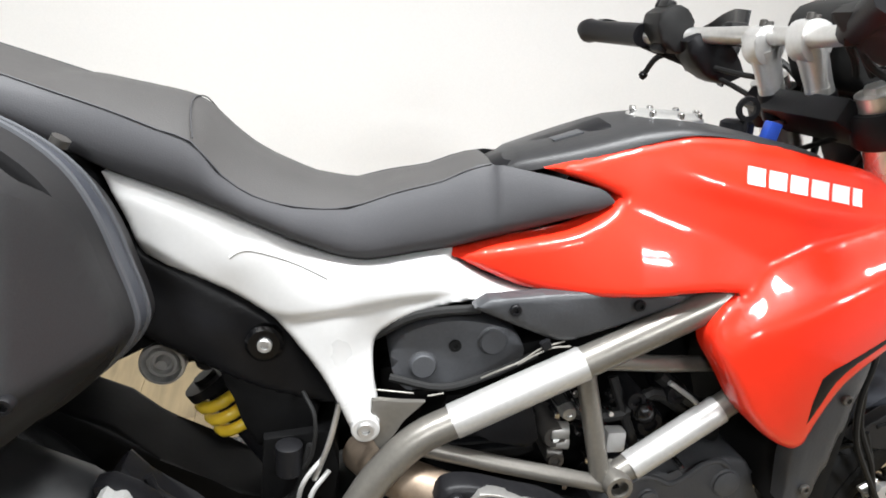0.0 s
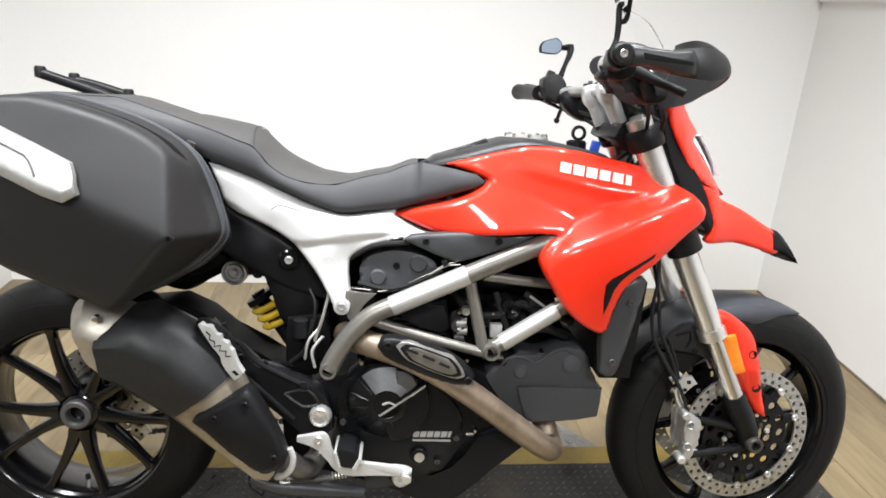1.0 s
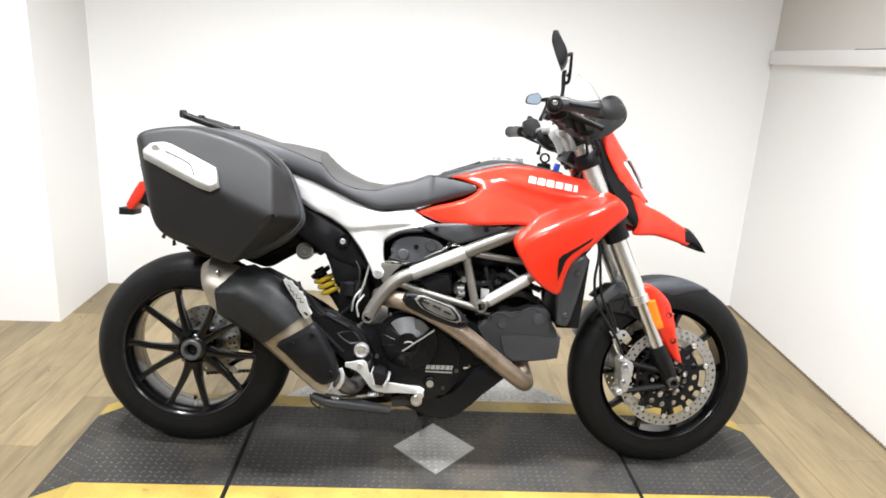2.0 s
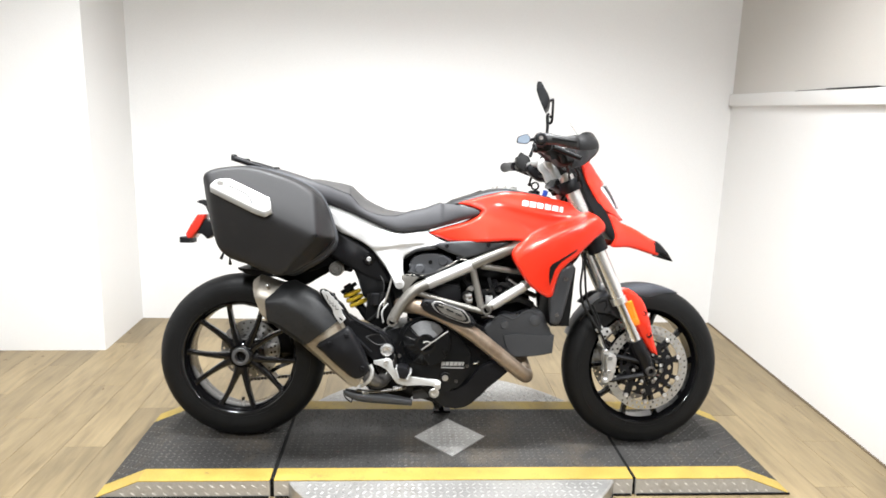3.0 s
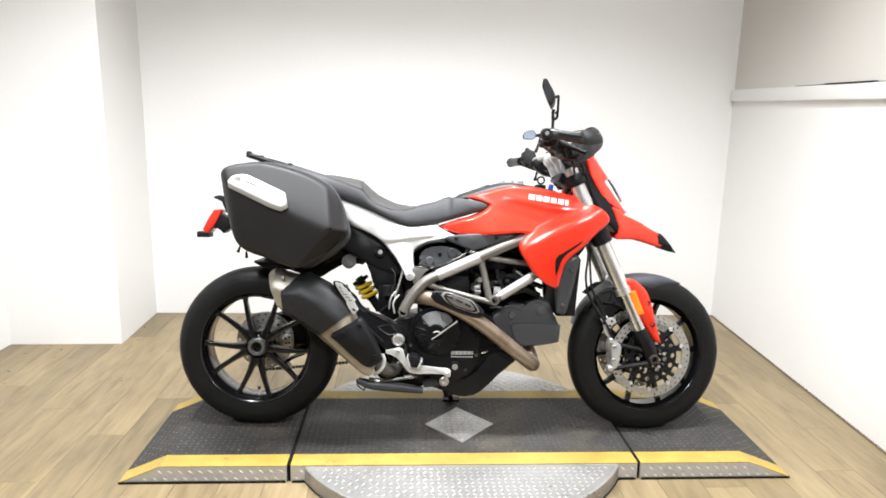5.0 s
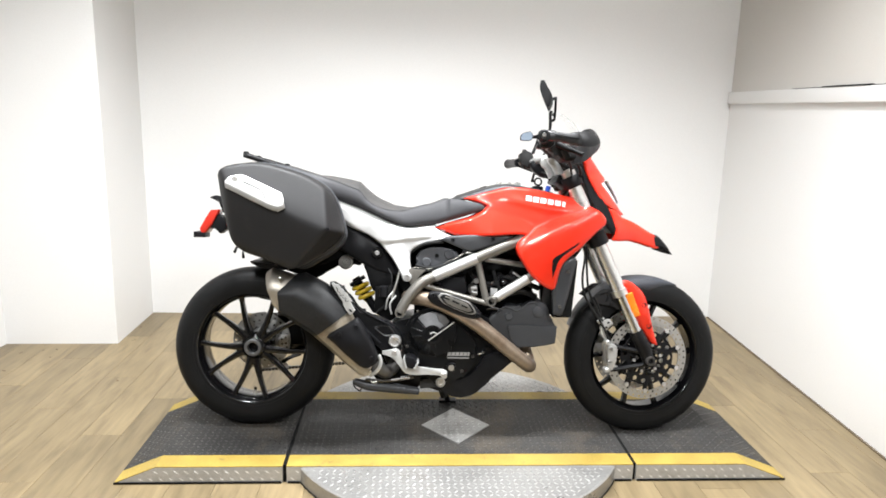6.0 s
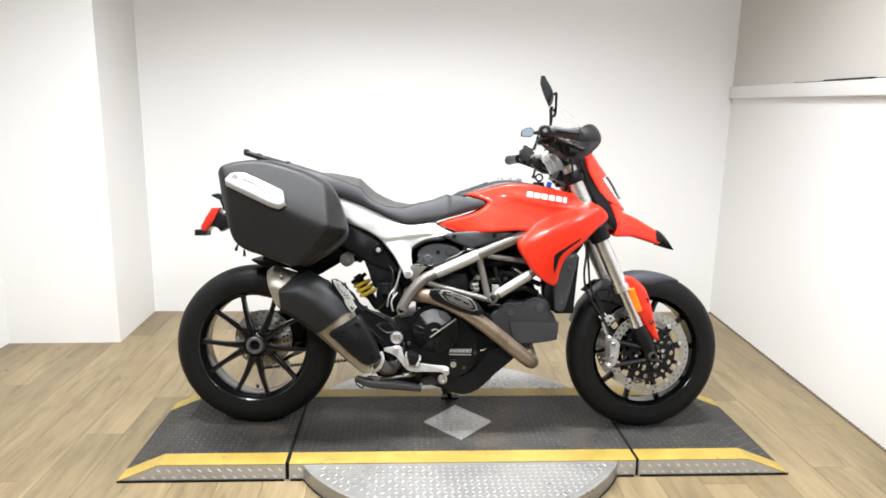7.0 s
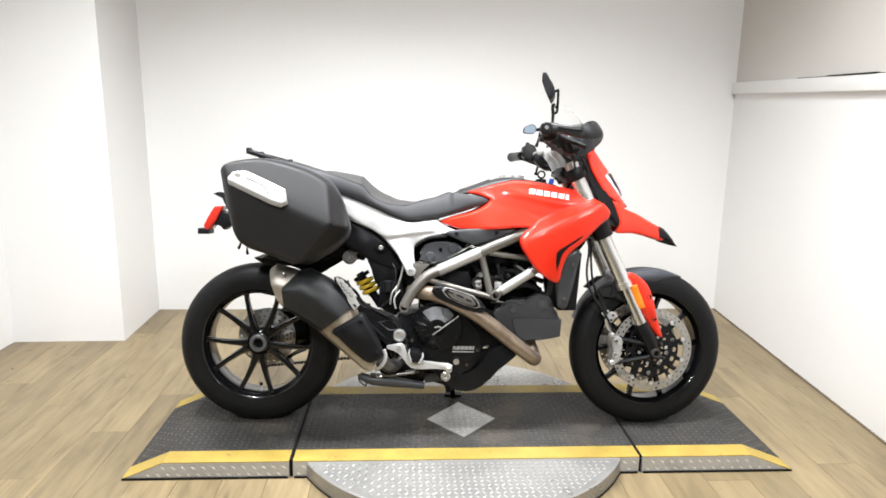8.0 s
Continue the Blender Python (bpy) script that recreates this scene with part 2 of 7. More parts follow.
def rounded(pts, steps=4, closed=True, limit=55):
    """A smooth line through the points that keeps corners sharper than the limit."""
    p = [Vector(q) for q in pts]
    n, out = len(p), []
    hard = []
    for i in range(n):
        a, b = p[i] - p[i - 1], p[(i + 1) % n] - p[i]
        hard.append(a.length > 1e-9 and b.length > 1e-9 and math.degrees(a.angle(b)) > limit)
    for i in range(n if closed else n - 1):
        p1, p2 = p[i], p[(i + 1) % n]
        span = (p2 - p1).length
        first = not closed and i == 0
        final = not closed and i == n - 2
        t1 = (p2 - p1) if hard[i] or first else (p2 - p[i - 1]).normalized() * span
        t2 = (p2 - p1) if hard[(i + 1) % n] or final else (p[(i + 2) % n] - p1).normalized() * span
        for k in range(steps):
            u = k / steps
            out.append(p1 * (2 * u**3 - 3 * u**2 + 1) + t1 * (u**3 - 2 * u**2 + u) + p2 * (-2 * u**3 + 3 * u**2) + t2 * (u**3 - u**2))
    if not closed:
        out.append(p[-1])
    return out


def prism(bm, outline, y0, y1, bevel=0.003, steps=3, limit=55):
    """A plate with the outline (x, y, z) seen along y, from y0 to y1, with softened edges."""
    pts = rounded(outline, steps, True, limit) if steps > 1 else [Vector(q) for q in outline]
    low = [bm.verts.new((q.x, y0, q.z)) for q in pts]
    top = [bm.verts.new((q.x, y1, q.z)) for q in pts]
    n = len(pts)
    caps = [bm.faces.new(low), bm.faces.new(list(reversed(top)))]
    sides = [bm.faces.new((low[i], top[i], top[(i + 1) % n], low[(i + 1) % n])) for i in range(n)]
    if bevel:
        rims = {e for f in caps for e in f.edges}
        bmesh.ops.bevel(bm, geom=list(rims), offset=bevel, segments=2, profile=0.6, affect="EDGES", clamp_overlap=True)
    return bm


def surface(points):
    """A thin-plate surface y(x, z) through the points."""
    p = np.array([tuple(q) for q in points])
    xz, y = p[:, [0, 2]], p[:, 1]

    def kernel(a, b):
        d2 = ((a[:, None] - b[None]) ** 2).sum(-1) + 1e-9
        return 0.5 * d2 * np.log(d2)

    n = len(p)
    a = np.zeros((n + 3, n + 3))
    a[:n, :n] = kernel(xz, xz) + np.eye(n) * 5e-4
    a[:n, n], a[:n, n + 1:] = 1, xz
    a[n:, :n] = a[:n, n:].T
    w = np.linalg.solve(a, np.r_[y, 0, 0, 0])
    return lambda q: kernel(np.atleast_2d(q), xz) @ w[:n] + w[n] + np.atleast_2d(q) @ w[n + 1:]


def blend_surface(points, order):
    """A very smooth surface y(x, z) near the points: a polynomial of the given order."""
    p = np.array([tuple(q) for q in points])
    mid, size = p[:, [0, 2]].mean(0), np.abs(p[:, [0, 2]] - p[:, [0, 2]].mean(0)).max(0)

    def terms(q):
        u, v = ((np.atleast_2d(q) - mid) / size).T
        return np.stack([u**i * v**j for i in range(order + 1) for j in range(order + 1 - i)], 1)

    w = np.linalg.lstsq(terms(p[:, [0, 2]]), p[:, 1], rcond=1e-3)[0]
    return lambda q: terms(q) @ w


def shell(bm, outline, surf, thick=0.012, edge=0.006, cell=0.016, proud=0.0, steps=4, limit=55, side=-1):
    """A curved panel: the outline cut into cells and laid on the surface, its rim rounded back, and closed behind."""
    pts = rounded(outline, steps, True, limit)
    line = np.array([(q.x, q.z) for q in pts])
    tmp = bmesh.new()
    tmp.faces.new([tmp.verts.new((x, 0, z)) for x, z in line])
    for axis, lo, hi in ((0, line[:, 0].min(), line[:, 0].max()), (2, line[:, 1].min(), line[:, 1].max())):
        for k in range(1, int((hi - lo) / cell) + 1):
            co, no = [0, 0, 0], [0, 0, 0]
            co[axis], no[axis] = lo + (k - 0.5) * cell, 1
            bmesh.ops.bisect_plane(tmp, geom=tmp.verts[:] + tmp.edges[:] + tmp.faces[:], plane_co=co, plane_no=no, dist=1e-5)
    ring = np.roll(line, -1, 0)
    xz = np.array([(v.co.x, v.co.z) for v in tmp.verts])
    span = ring - line
    u = ((xz[:, None] - line) * span).sum(-1) / np.maximum((span**2).sum(-1), 1e-12)
    d = np.linalg.norm(xz[:, None] - (line + u.clip(0, 1)[..., None] * span), axis=-1).min(1)
    y = surf(xz) + side * proud
    drop = edge * (1 - np.sqrt(np.clip(1 - (1 - np.clip(d / edge, 0, 1)) ** 2, 0, 1))) if edge else 0 * d
    tmp.verts.ensure_lookup_table()
    for v, yy, dd in zip(tmp.verts, y, drop):
        v.co.y = yy - side * dd
    made = {v: bm.verts.new(v.co) for v in tmp.verts}
    for f in tmp.faces:
        bm.faces.new([made[v] for v in f.verts])
    back = {}
    rim = [e for e in tmp.edges if len(e.link_faces) == 1]
    for e in rim:
        for v in e.verts:
            if v not in back:
                back[v] = bm.verts.new((v.co.x, v.co.y - side * thick, v.co.z))
    for e in rim:
        a, b = e.verts
        bm.faces.new((made[a], made[b], back[b], back[a]))
    tmp.free()
    return bm


def tube(bm, path, r, segs=12, steps=4, caps=True):
    """A round bar along a smooth line; r is one radius or one for each given point."""
    radii = [r] * len(path) if isinstance(r, (int, float)) else list(r)
    pts = rounded(path, steps, False, 80) if len(path) > 2 and steps > 1 else [Vector(q) for q in path]
    places = np.linspace(0, len(radii) - 1, len(pts))
    rr = np.interp(places, range(len(radii)), radii)
    up, rings = Vector((0, 0, 1)), []
    for i, q in enumerate(pts):
        way = (pts[min(i + 1, len(pts) - 1)] - pts[max(i - 1, 0)]).normalized()
        if i == 0:
            side = way.orthogonal().normalized()
        else:
            side = (side - way * side.dot(way)).normalized()
        up = way.cross(side)
        rings.append([bm.verts.new(q + (side * math.cos(a) + up * math.sin(a)) * rr[i]) for a in np.linspace(0, 2 * math.pi, segs, endpoint=False)])
    for a, b in zip(rings, rings[1:]):
        for k in range(segs):
            bm.faces.new((a[k], a[(k + 1) % segs], b[(k + 1) % segs], b[k]))
    if caps:
        bm.faces.new(list(reversed(rings[0])))
        bm.faces.new(rings[-1])
    return bm


def lathe(bm, profile, centre, segs=32, axis="y", closed=False):
    """A turned form: (radius, along) pairs about an axis through the centre."""
    c, rings = Vector(centre), []
    for r, h in profile:
        ring = []
        for a in np.linspace(0, 2 * math.pi, segs, endpoint=False):
            u, v = r * math.cos(a), r * math.sin(a)
            ring.append(bm.verts.new(c + Vector({"y": (u, h, v), "z": (u, v, h), "x": (h, u, v)}[axis])))
        rings.append(ring)
    pairs = list(zip(rings, rings[1:])) + ([(rings[-1], rings[0])] if closed else [])
    for a, b in pairs:
        for k in range(segs):
            bm.faces.new((a[k], a[(k + 1) % segs], b[(k + 1) % segs], b[k]))
    if not closed:
        if profile[0][0] > 0:
            bm.faces.new(rings[0])
        if profile[-1][0] > 0:
            bm.faces.new(list(reversed(rings[-1])))
    return bm


def loft(bm, rings, caps=True):
    made = [[bm.verts.new(q) for q in ring] for ring in rings]
    n = len(made[0])
    for a, b in zip(made, made[1:]):
        for k in range(n):
            bm.faces.new((a[k], a[(k + 1) % n], b[(k + 1) % n], b[k]))
    if caps:
        bm.faces.new(list(reversed(made[0])))
        bm.faces.new(made[-1])
    return bm


def block(bm, centre, size, turn=(0, 0, 0), bevel=0.004):
    m = pose(*centre, *turn) @ Matrix.Diagonal((*size, 1))
    made = bmesh.ops.create_cube(bm, size=1, matrix=m)
    if bevel:
        edges = {e for v in made["verts"] for e in v.link_edges}
        bmesh.ops.bevel(bm, geom=list(edges), offset=bevel, segments=2, profile=0.6, affect="EDGES", clamp_overlap=True)
    return bm


def fresh():
    return bmesh.new()


def line_at(points, axis=0):
    """A function through the points, read by x."""
    p = sorted(tuple(q) for q in points)
    xs = [q[0] for q in p]
    return lambda x, k=2: float(np.interp(x, xs, [q[k] for q in p]))


# ---- the room ----
BACK, LEFT_X, RIGHT_X = 1.525, -1.54, 1.945


def wall(name, x0, y0, x1, y1, z0, z1, thick, mat=WALL, label="plain white painted wall"):
    """A wall from (x0, y0) to (x1, y1), its face on that line and its thickness to the left of the way."""
    a, b = Vector((x0, y0)), Vector((x1, y1))
    n = Vector((-(b - a).y, (b - a).x)).normalized() * thick
    bm = fresh()
    low = [bm.verts.new((*q, z0)) for q in (a, b, b + n, a + n)]
    top = [bm.verts.new((*q, z1)) for q in (a, b, b + n, a + n)]
    bm.faces.new(low)
    bm.faces.new(top)
    for i in range(4):
        bm.faces.new((low[i], low[(i + 1) % 4], top[(i + 1) % 4], top[i]))
    return tagged(part(name, bm, mat), label, "wall", kind="structure")


wall("wall_north", 1.95, BACK, LEFT_X, BACK, 0, CEILING, -0.12, label="white painted back wall behind the motorcycle")
return_wall = wall("wall_return", LEFT_X, BACK, -1.526, 0.965, 0, CEILING, -0.6, label="short white return of the wall beside the back wall")
bm = fresh()
block(bm, (-1.846, 0.9645, 0.188), (0.004, 0.003, 0.022), (0, 6, 0), 0.001)
part("scuff", bm, SUBFLOOR, return_wall)
wall("wall_west_recess", -2.14, 0.965, -2.09, 0.99, 0, CEILING, 0.1)
wall("wall_west", -2.09, 0.99, -2.45, -5.0, 0, CEILING, -0.45, label="white painted side wall")
wall("wall_east", 1.57, -5.0, 1.947, BACK, 0, 1.40, -0.5, label="white painted lower side wall with a ledge")
wall("wall_east_upper", 1.57, -5.0, 1.947, BACK, 1.40, CEILING, -0.5, UPPERWALL, "upper side wall above the ledge, shade put into its beige colour")
wall("wall_south", -2.55, -5.0, 1.7, -5.0, 0, CEILING, -0.12)
bm = fresh()
block(bm, (1.7585, -1.737, 1.376), (0.05, 6.50, 0.067), (0, 0, -3.307), 0.005)
tagged(part("ledge_trim", bm, WALL), "white painted ledge board along the side wall", "ledge", kind="structure")
bm = fresh()
block(bm, (1.754, -1.737, 0.003), (0.009, 6.50, 0.006), (0, 0, -3.307), 0.001)
tagged(part("trim", bm, SUBFLOOR), "thin dark gap line where the floor meets the wall", "trim", kind="structure")
bm = fresh()
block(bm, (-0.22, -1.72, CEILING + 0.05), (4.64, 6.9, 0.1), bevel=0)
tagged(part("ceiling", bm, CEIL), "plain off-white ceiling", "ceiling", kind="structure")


def tube_light(x, y, z, length, power, tilt, spread):
    """A twin tube fixture, tilted from facing straight down towards the back wall."""
    holder = tagged(new("ceiling_light"), "long twin tube light fixture under the ceiling", "light", "tube lights")
    holder.matrix_basis = pose(x, y, z, tilt, 0, 0)
    bm = fresh()
    block(bm, (0, 0, 0.03), (length + 0.06, 0.30, 0.06))
    part("housing", bm, CEIL, holder)
    if CEILING - z > 0.1:
        for s in (-0.4, 0.4):
            rod = fresh()
            tube(rod, [V(s * length, 0, 0.05), V(s * length, (CEILING - z) * math.sin(radians(tilt)), (CEILING - z) * math.cos(radians(tilt)))], 0.008, 8)
            part("hanger", rod, CEIL, holder)
    data = bpy.data.lights.new("tube", "AREA")
    data.shape, data.size, data.size_y, data.energy = "RECTANGLE", length, 0.045, power / 2
    data.color, data.spread = (0.957, 0.98, 1.0), radians(spread)
    for dy in (-0.07, 0.07):
        lamp = new("tube", data)
        lamp.parent, lamp.location = holder, (0, dy, -0.012)


for x in (-0.75, 1.1):
    tube_light(x, -2.4, 2.45, 0.5, 20, 50, 110)
for x in (-1.0, -0.4, 0.25, 0.85):
    tube_light(x, -0.3, CEILING - 0.06, 0.24, 29, 0, 128)

# ---- turntable with its deck ----
H, FRONT, REAR = 0.06, -0.425, 0.197
table = tagged(new("motorcycle_turntable"), "low steel display turntable with dark deck and yellow edges", "turntable")
bm = fresh()
lathe(bm, [(0.0, 0.0), (0.625, 0.0), (0.628, 0.004), (0.628, H - 0.006), (0.622, H - 0.002), (0.0, H - 0.002)], (0.19, -0.118, 0), 96, "z")
disc = part("turning_disc", bm, CHECKER, table, "round silver checker plate disc", 30)


def deck_piece(name, x0, x1, tip0, tip1):
    """A length of deck between x0 and x1, with a ramp to the floor where a tip is given."""
    bm = fresh()
    stations = ([(tip0, 0.002)] if tip0 is not None else []) + [(x0, H), (x1, H)] + ([(tip1, 0.002)] if tip1 is not None else [])
    loft(bm, [[(x, FRONT, -0.0), (x, REAR, -0.0), (x, REAR, z), (x, FRONT, z)] for x, z in stations])
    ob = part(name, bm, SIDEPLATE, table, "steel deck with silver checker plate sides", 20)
    for y0, y1, kind, mat in ((FRONT, FRONT + 0.078, "yellow_edge", YELLOW), (FRONT + 0.078, REAR - 0.076, "deck_top", DECK), (REAR - 0.076, REAR, "yellow_edge", YELLOW)):
        bm = fresh()
        loft(bm, [[(x, y0, z), (x, y1, z), (x, y1, z + 0.003), (x, y0, z + 0.003)] for x, z in stations])
        part(kind, bm, mat, ob, sharp=20)
    return ob


deck_piece("ramp", -0.845, -0.420, -0.985, None)
deck_piece("centre_deck", -0.406, 0.804, None, None)
deck_piece("ramp", 0.816, 1.21, None, 1.362)
bm = fresh()
loft(bm, [[(0.063, -0.126, z), (0.196, -0.276, z), (0.329, -0.126, z), (0.196, 0.024, z)] for z in (H + 0.002, H + 0.007)])
part("diamond_plate", bm, CHECKER, table, "diamond of bare checker plate in the deck", 20)


def treads(name, mat, spots, z, rise, parent, flat="z", y_at=0.0, size=1.0):
    """Raised lozenges of checker plate, each turned against its neighbours."""
    verts, faces = [], []
    for u, v, odd in spots:
        a = radians(odd if isinstance(odd, float) else 45 if odd else -45)
        c, s = math.cos(a), math.sin(a)
        base = len(verts)
        for p, q, h in ((-0.0115, 0, 0), (0, -0.0036, 0), (0.0115, 0, 0), (0, 0.0036, 0), (-0.0075, 0, rise), (0.0075, 0, rise)):
            x, y = u + size * (p * c - q * s), v + size * (p * s + q * c)
            verts.append((x, y, (z(x) if callable(z) else z) + h) if flat == "z" else (x, y_at - h, y))
        faces += [[base + i for i in f] for f in ((0, 1, 5, 4), (1, 2, 5), (2, 3, 4, 5), (3, 0, 4))]
    mesh = bpy.data.meshes.new(name)
    mesh.from_pydata(verts, [], faces)
    mesh.materials.append(mat)
    ob = new(name, mesh)
    ob.parent = parent
    return tagged(ob, kind="stuff")


def lattice(x0, x1, y0, y1, step):
    for i in range(int((x1 - x0) / step) + 1):
        for j in range(int((y1 - y0) / step) + 1):
            yield x0 + i * step, y0 + j * step, (i + j) % 2


def in_diamond(x, y, grow):
    return abs(x - 0.196) / (0.133 + grow) + abs(y + 0.126) / (0.15 + grow) < 1


treads("disc_treads", TREADTOP, [(x, y, o) for x, y, o in lattice(-0.42, 0.80, -0.74, 0.5, 0.0225)
                                if math.hypot(x - 0.19, y + 0.118) < 0.605 and (y < FRONT - 0.015 or y > REAR + 0.015)], H - 0.002, 0.0017, table, size=0.84)
treads("diamond_treads", TREADTOP, [(x, y, o) for x, y, o in lattice(0.063, 0.33, -0.276, 0.024, 0.0225) if in_diamond(x, y, -0.018)], H + 0.007, 0.0016, table, size=0.84)
treads("deck_treads", DECKTREAD, [(x, y, o) for x, y, o in lattice(-0.96, 1.34, FRONT + 0.092, REAR - 0.088, 0.022)
                                  if not in_diamond(x, y, 0.012) and min(abs(x + 0.412), abs(x - 0.81)) > 0.018], lambda x: float(np.interp(x, (-0.985, -0.845, 1.21, 1.362), (0.002, H, H, 0.002))) + 0.003, 0.0016, table, size=0.85)
def side_spots():
    """Two staggered rows of lozenges along the deck's front face, clear of joints and disc."""
    for row, z in enumerate((0.0150, 0.0415)):
        for k in range(66):
            x = -0.93 + 0.034 * k + 0.017 * (row % 2)
            low_end = 0.052 - 0.43 * max(0, -0.845 - x, x - 1.21)
            if not -0.36 < x < 0.74 and min(abs(x + 0.413), abs(x - 0.81)) > 0.018 and z < low_end - 0.006:
                yield x, z, -35.0


treads("front_treads", SIDETREAD, side_spots(), 0, 0.0013, table, "y", FRONT, 0.9)
# black ring for the shadow line where the disc meets the floor
bm = fresh()
lathe(bm, [(0.624, 0.0), (0.631, 0.0), (0.631, 0.003), (0.624, 0.005)], (0.19, -0.118, 0), 96, "z", closed=True)
part("rubber_skirt", bm, RUBBER, table, "black ring drawn for the shadow line round the disc")
# black strips stand in for the shadow gap under the deck's front
for x0, x1 in ((-0.985, -0.424), (-0.402, -0.36), (0.74, 0.80), (0.82, 1.362)):
    bm = fresh()
    block(bm, ((x0 + x1) / 2, FRONT - 0.002, 0.0035), (x1 - x0, 0.006, 0.007), bevel=0.001)
    part("rubber_strip", bm, RUBBER, table, "black strip standing in for the shadow gap at the floor")
for x in (-0.413, 0.81):
    bm = fresh()
    block(bm, (x, (FRONT + REAR) / 2 + 0.004, 0.0311), (0.0118, REAR - FRONT - 0.012, 0.0622), bevel=0)
    part("joint", bm, HOLLOW, table, "dark gap between deck pieces")
    bm = fresh()
    block(bm, (x + (0.0068 if x < 0 else -0.0068), 0.10, H + 0.0045), (0.003, 0.05, 0.003), bevel=0.001)
    part("joint_edge", bm, ALLOY, table, "bright worn edge of the deck joint")

# ---- small marks and the thing on the ledge ----
bm = fresh()
block(bm, (1.858, 0.30, 1.4125), (0.02, 0.36, 0.006), (0, 0, -3.3), 0.002)
block(bm, (1.858 - 0.0578 * 0.05, 0.25, 1.4105), (0.012, 1.0, 0.003), (0, 0, -3.3), 0.001)
tagged(part("dark_strip", bm, PLASTIC), "thin dark strip lying on the white ledge", "strip")


# ---- the motorcycle: built upright about y = 0, then leaned on its stand ----
bike = tagged(new("motorcycle"), "red and black motorcycle with side cases leaning on its stand", "motorcycle")
bike.matrix_basis = pose(0, -0.094, H + 0.003, -8, 0, -2.5)
X, Y, Z = Vector((1, 0, 0)), Vector((0, 1, 0)), Vector((0, 0, 1))


def bolt_mesh(name, r, mat, parent, at, depth=0.006):
    """A cap bolt with a socket, facing the near side."""
    bm = fresh()
    lathe(bm, [(r, 0), (r, -depth * 0.8), (r * 0.88, -depth), (r * 0.5, -depth), (r * 0.46, -depth * 0.35), (0, -depth * 0.35)], (0, 0, 0), 14)
    ob = part(name, bm, mat, parent, sharp=30)
    ob.location = at
    return ob


# wheels
def tyre_profile(big_r, rim_r, half):
    pts = []
    for k in range(17):
        a = math.pi * k / 16
        w = math.sin(a) ** 0.62
        pts.append((rim_r + (big_r - rim_r) * w, -half * math.cos(a) * (0.86 + 0.14 * w)))
    return pts


def spoke_ring(bm, r0, r1, lean, y_hub, y_rim):
    """One spoke from hub to rim: broad at the root, slender, flared where it meets the rim."""
    rings = []
    for u, wide, deep in ((0.0, 0.040, 0.036), (0.14, 0.030, 0.032), (0.34, 0.0245, 0.028), (0.6, 0.0205, 0.025), (0.84, 0.0185, 0.023), (0.94, 0.021, 0.023), (1.0, 0.036, 0.026)):
        a = lean * (1 - u)
        r = r0 + (r1 - r0) * u
        way, side = V(math.cos(a), 0, math.sin(a)), V(-math.sin(a), 0, math.cos(a))
        mid = way * r + Y * (y_hub + (y_rim - y_hub) * u)
        rings.append([mid + side * p * wide * 0.5 + Y * q * deep for p, q in ((-1, -0.05), (-0.72, -0.44), (-0.4, -0.5), (0.4, -0.5), (0.72, -0.44), (1, -0.05), (0.8, 0.5), (-0.8, 0.5))])
    return loft(bm, rings)


def holed_disc(bm, centre, r0, r1, y, thick, rows, count, hole):
    """A brake disc with real drilled holes."""
    cx, cy, cz = centre
    edges = np.linspace(r0, r1, rows + 1)
    for layer in (y, y + thick):
        for i in range(rows):
            for j in range(count):
                twist = 0.5 * (i % 2)
                a0, a1 = (j + twist) * 2 * math.pi / count, (j + 1 + twist) * 2 * math.pi / count
                am, rm = (a0 + a1) / 2, (edges[i] + edges[i + 1]) / 2
                outer = [(edges[i], a0), (edges[i], am), (edges[i], a1), (rm, a1), (edges[i + 1], a1), (edges[i + 1], am), (edges[i + 1], a0), (rm, a0)]
                ov = [V(cx + r * math.cos(a), cy + layer, cz + r * math.sin(a)) for r, a in outer]
                mid = V(cx + rm * math.cos(am), cy + layer, cz + rm * math.sin(am))
                iv = [mid + (q - mid).normalized() * hole for q in ov]
                vo, vi = [bm.verts.new(q) for q in ov], [bm.verts.new(q) for q in iv]
                for k in range(8):
                    bm.faces.new((vo[k], vo[(k + 1) % 8], vi[(k + 1) % 8], vi[k]))
    lathe(bm, [(r1, y), (r1, y + thick)], centre, count * 2)
    lathe(bm, [(r0, y), (r0, y + thick)], centre, count * 2)
    bad = [f for f in bm.faces if len(f.verts) > 4]
    bmesh.ops.delete(bm, geom=bad, context="FACES_ONLY")
    bmesh.ops.remove_doubles(bm, verts=bm.verts, dist=2e-5)
    return bm


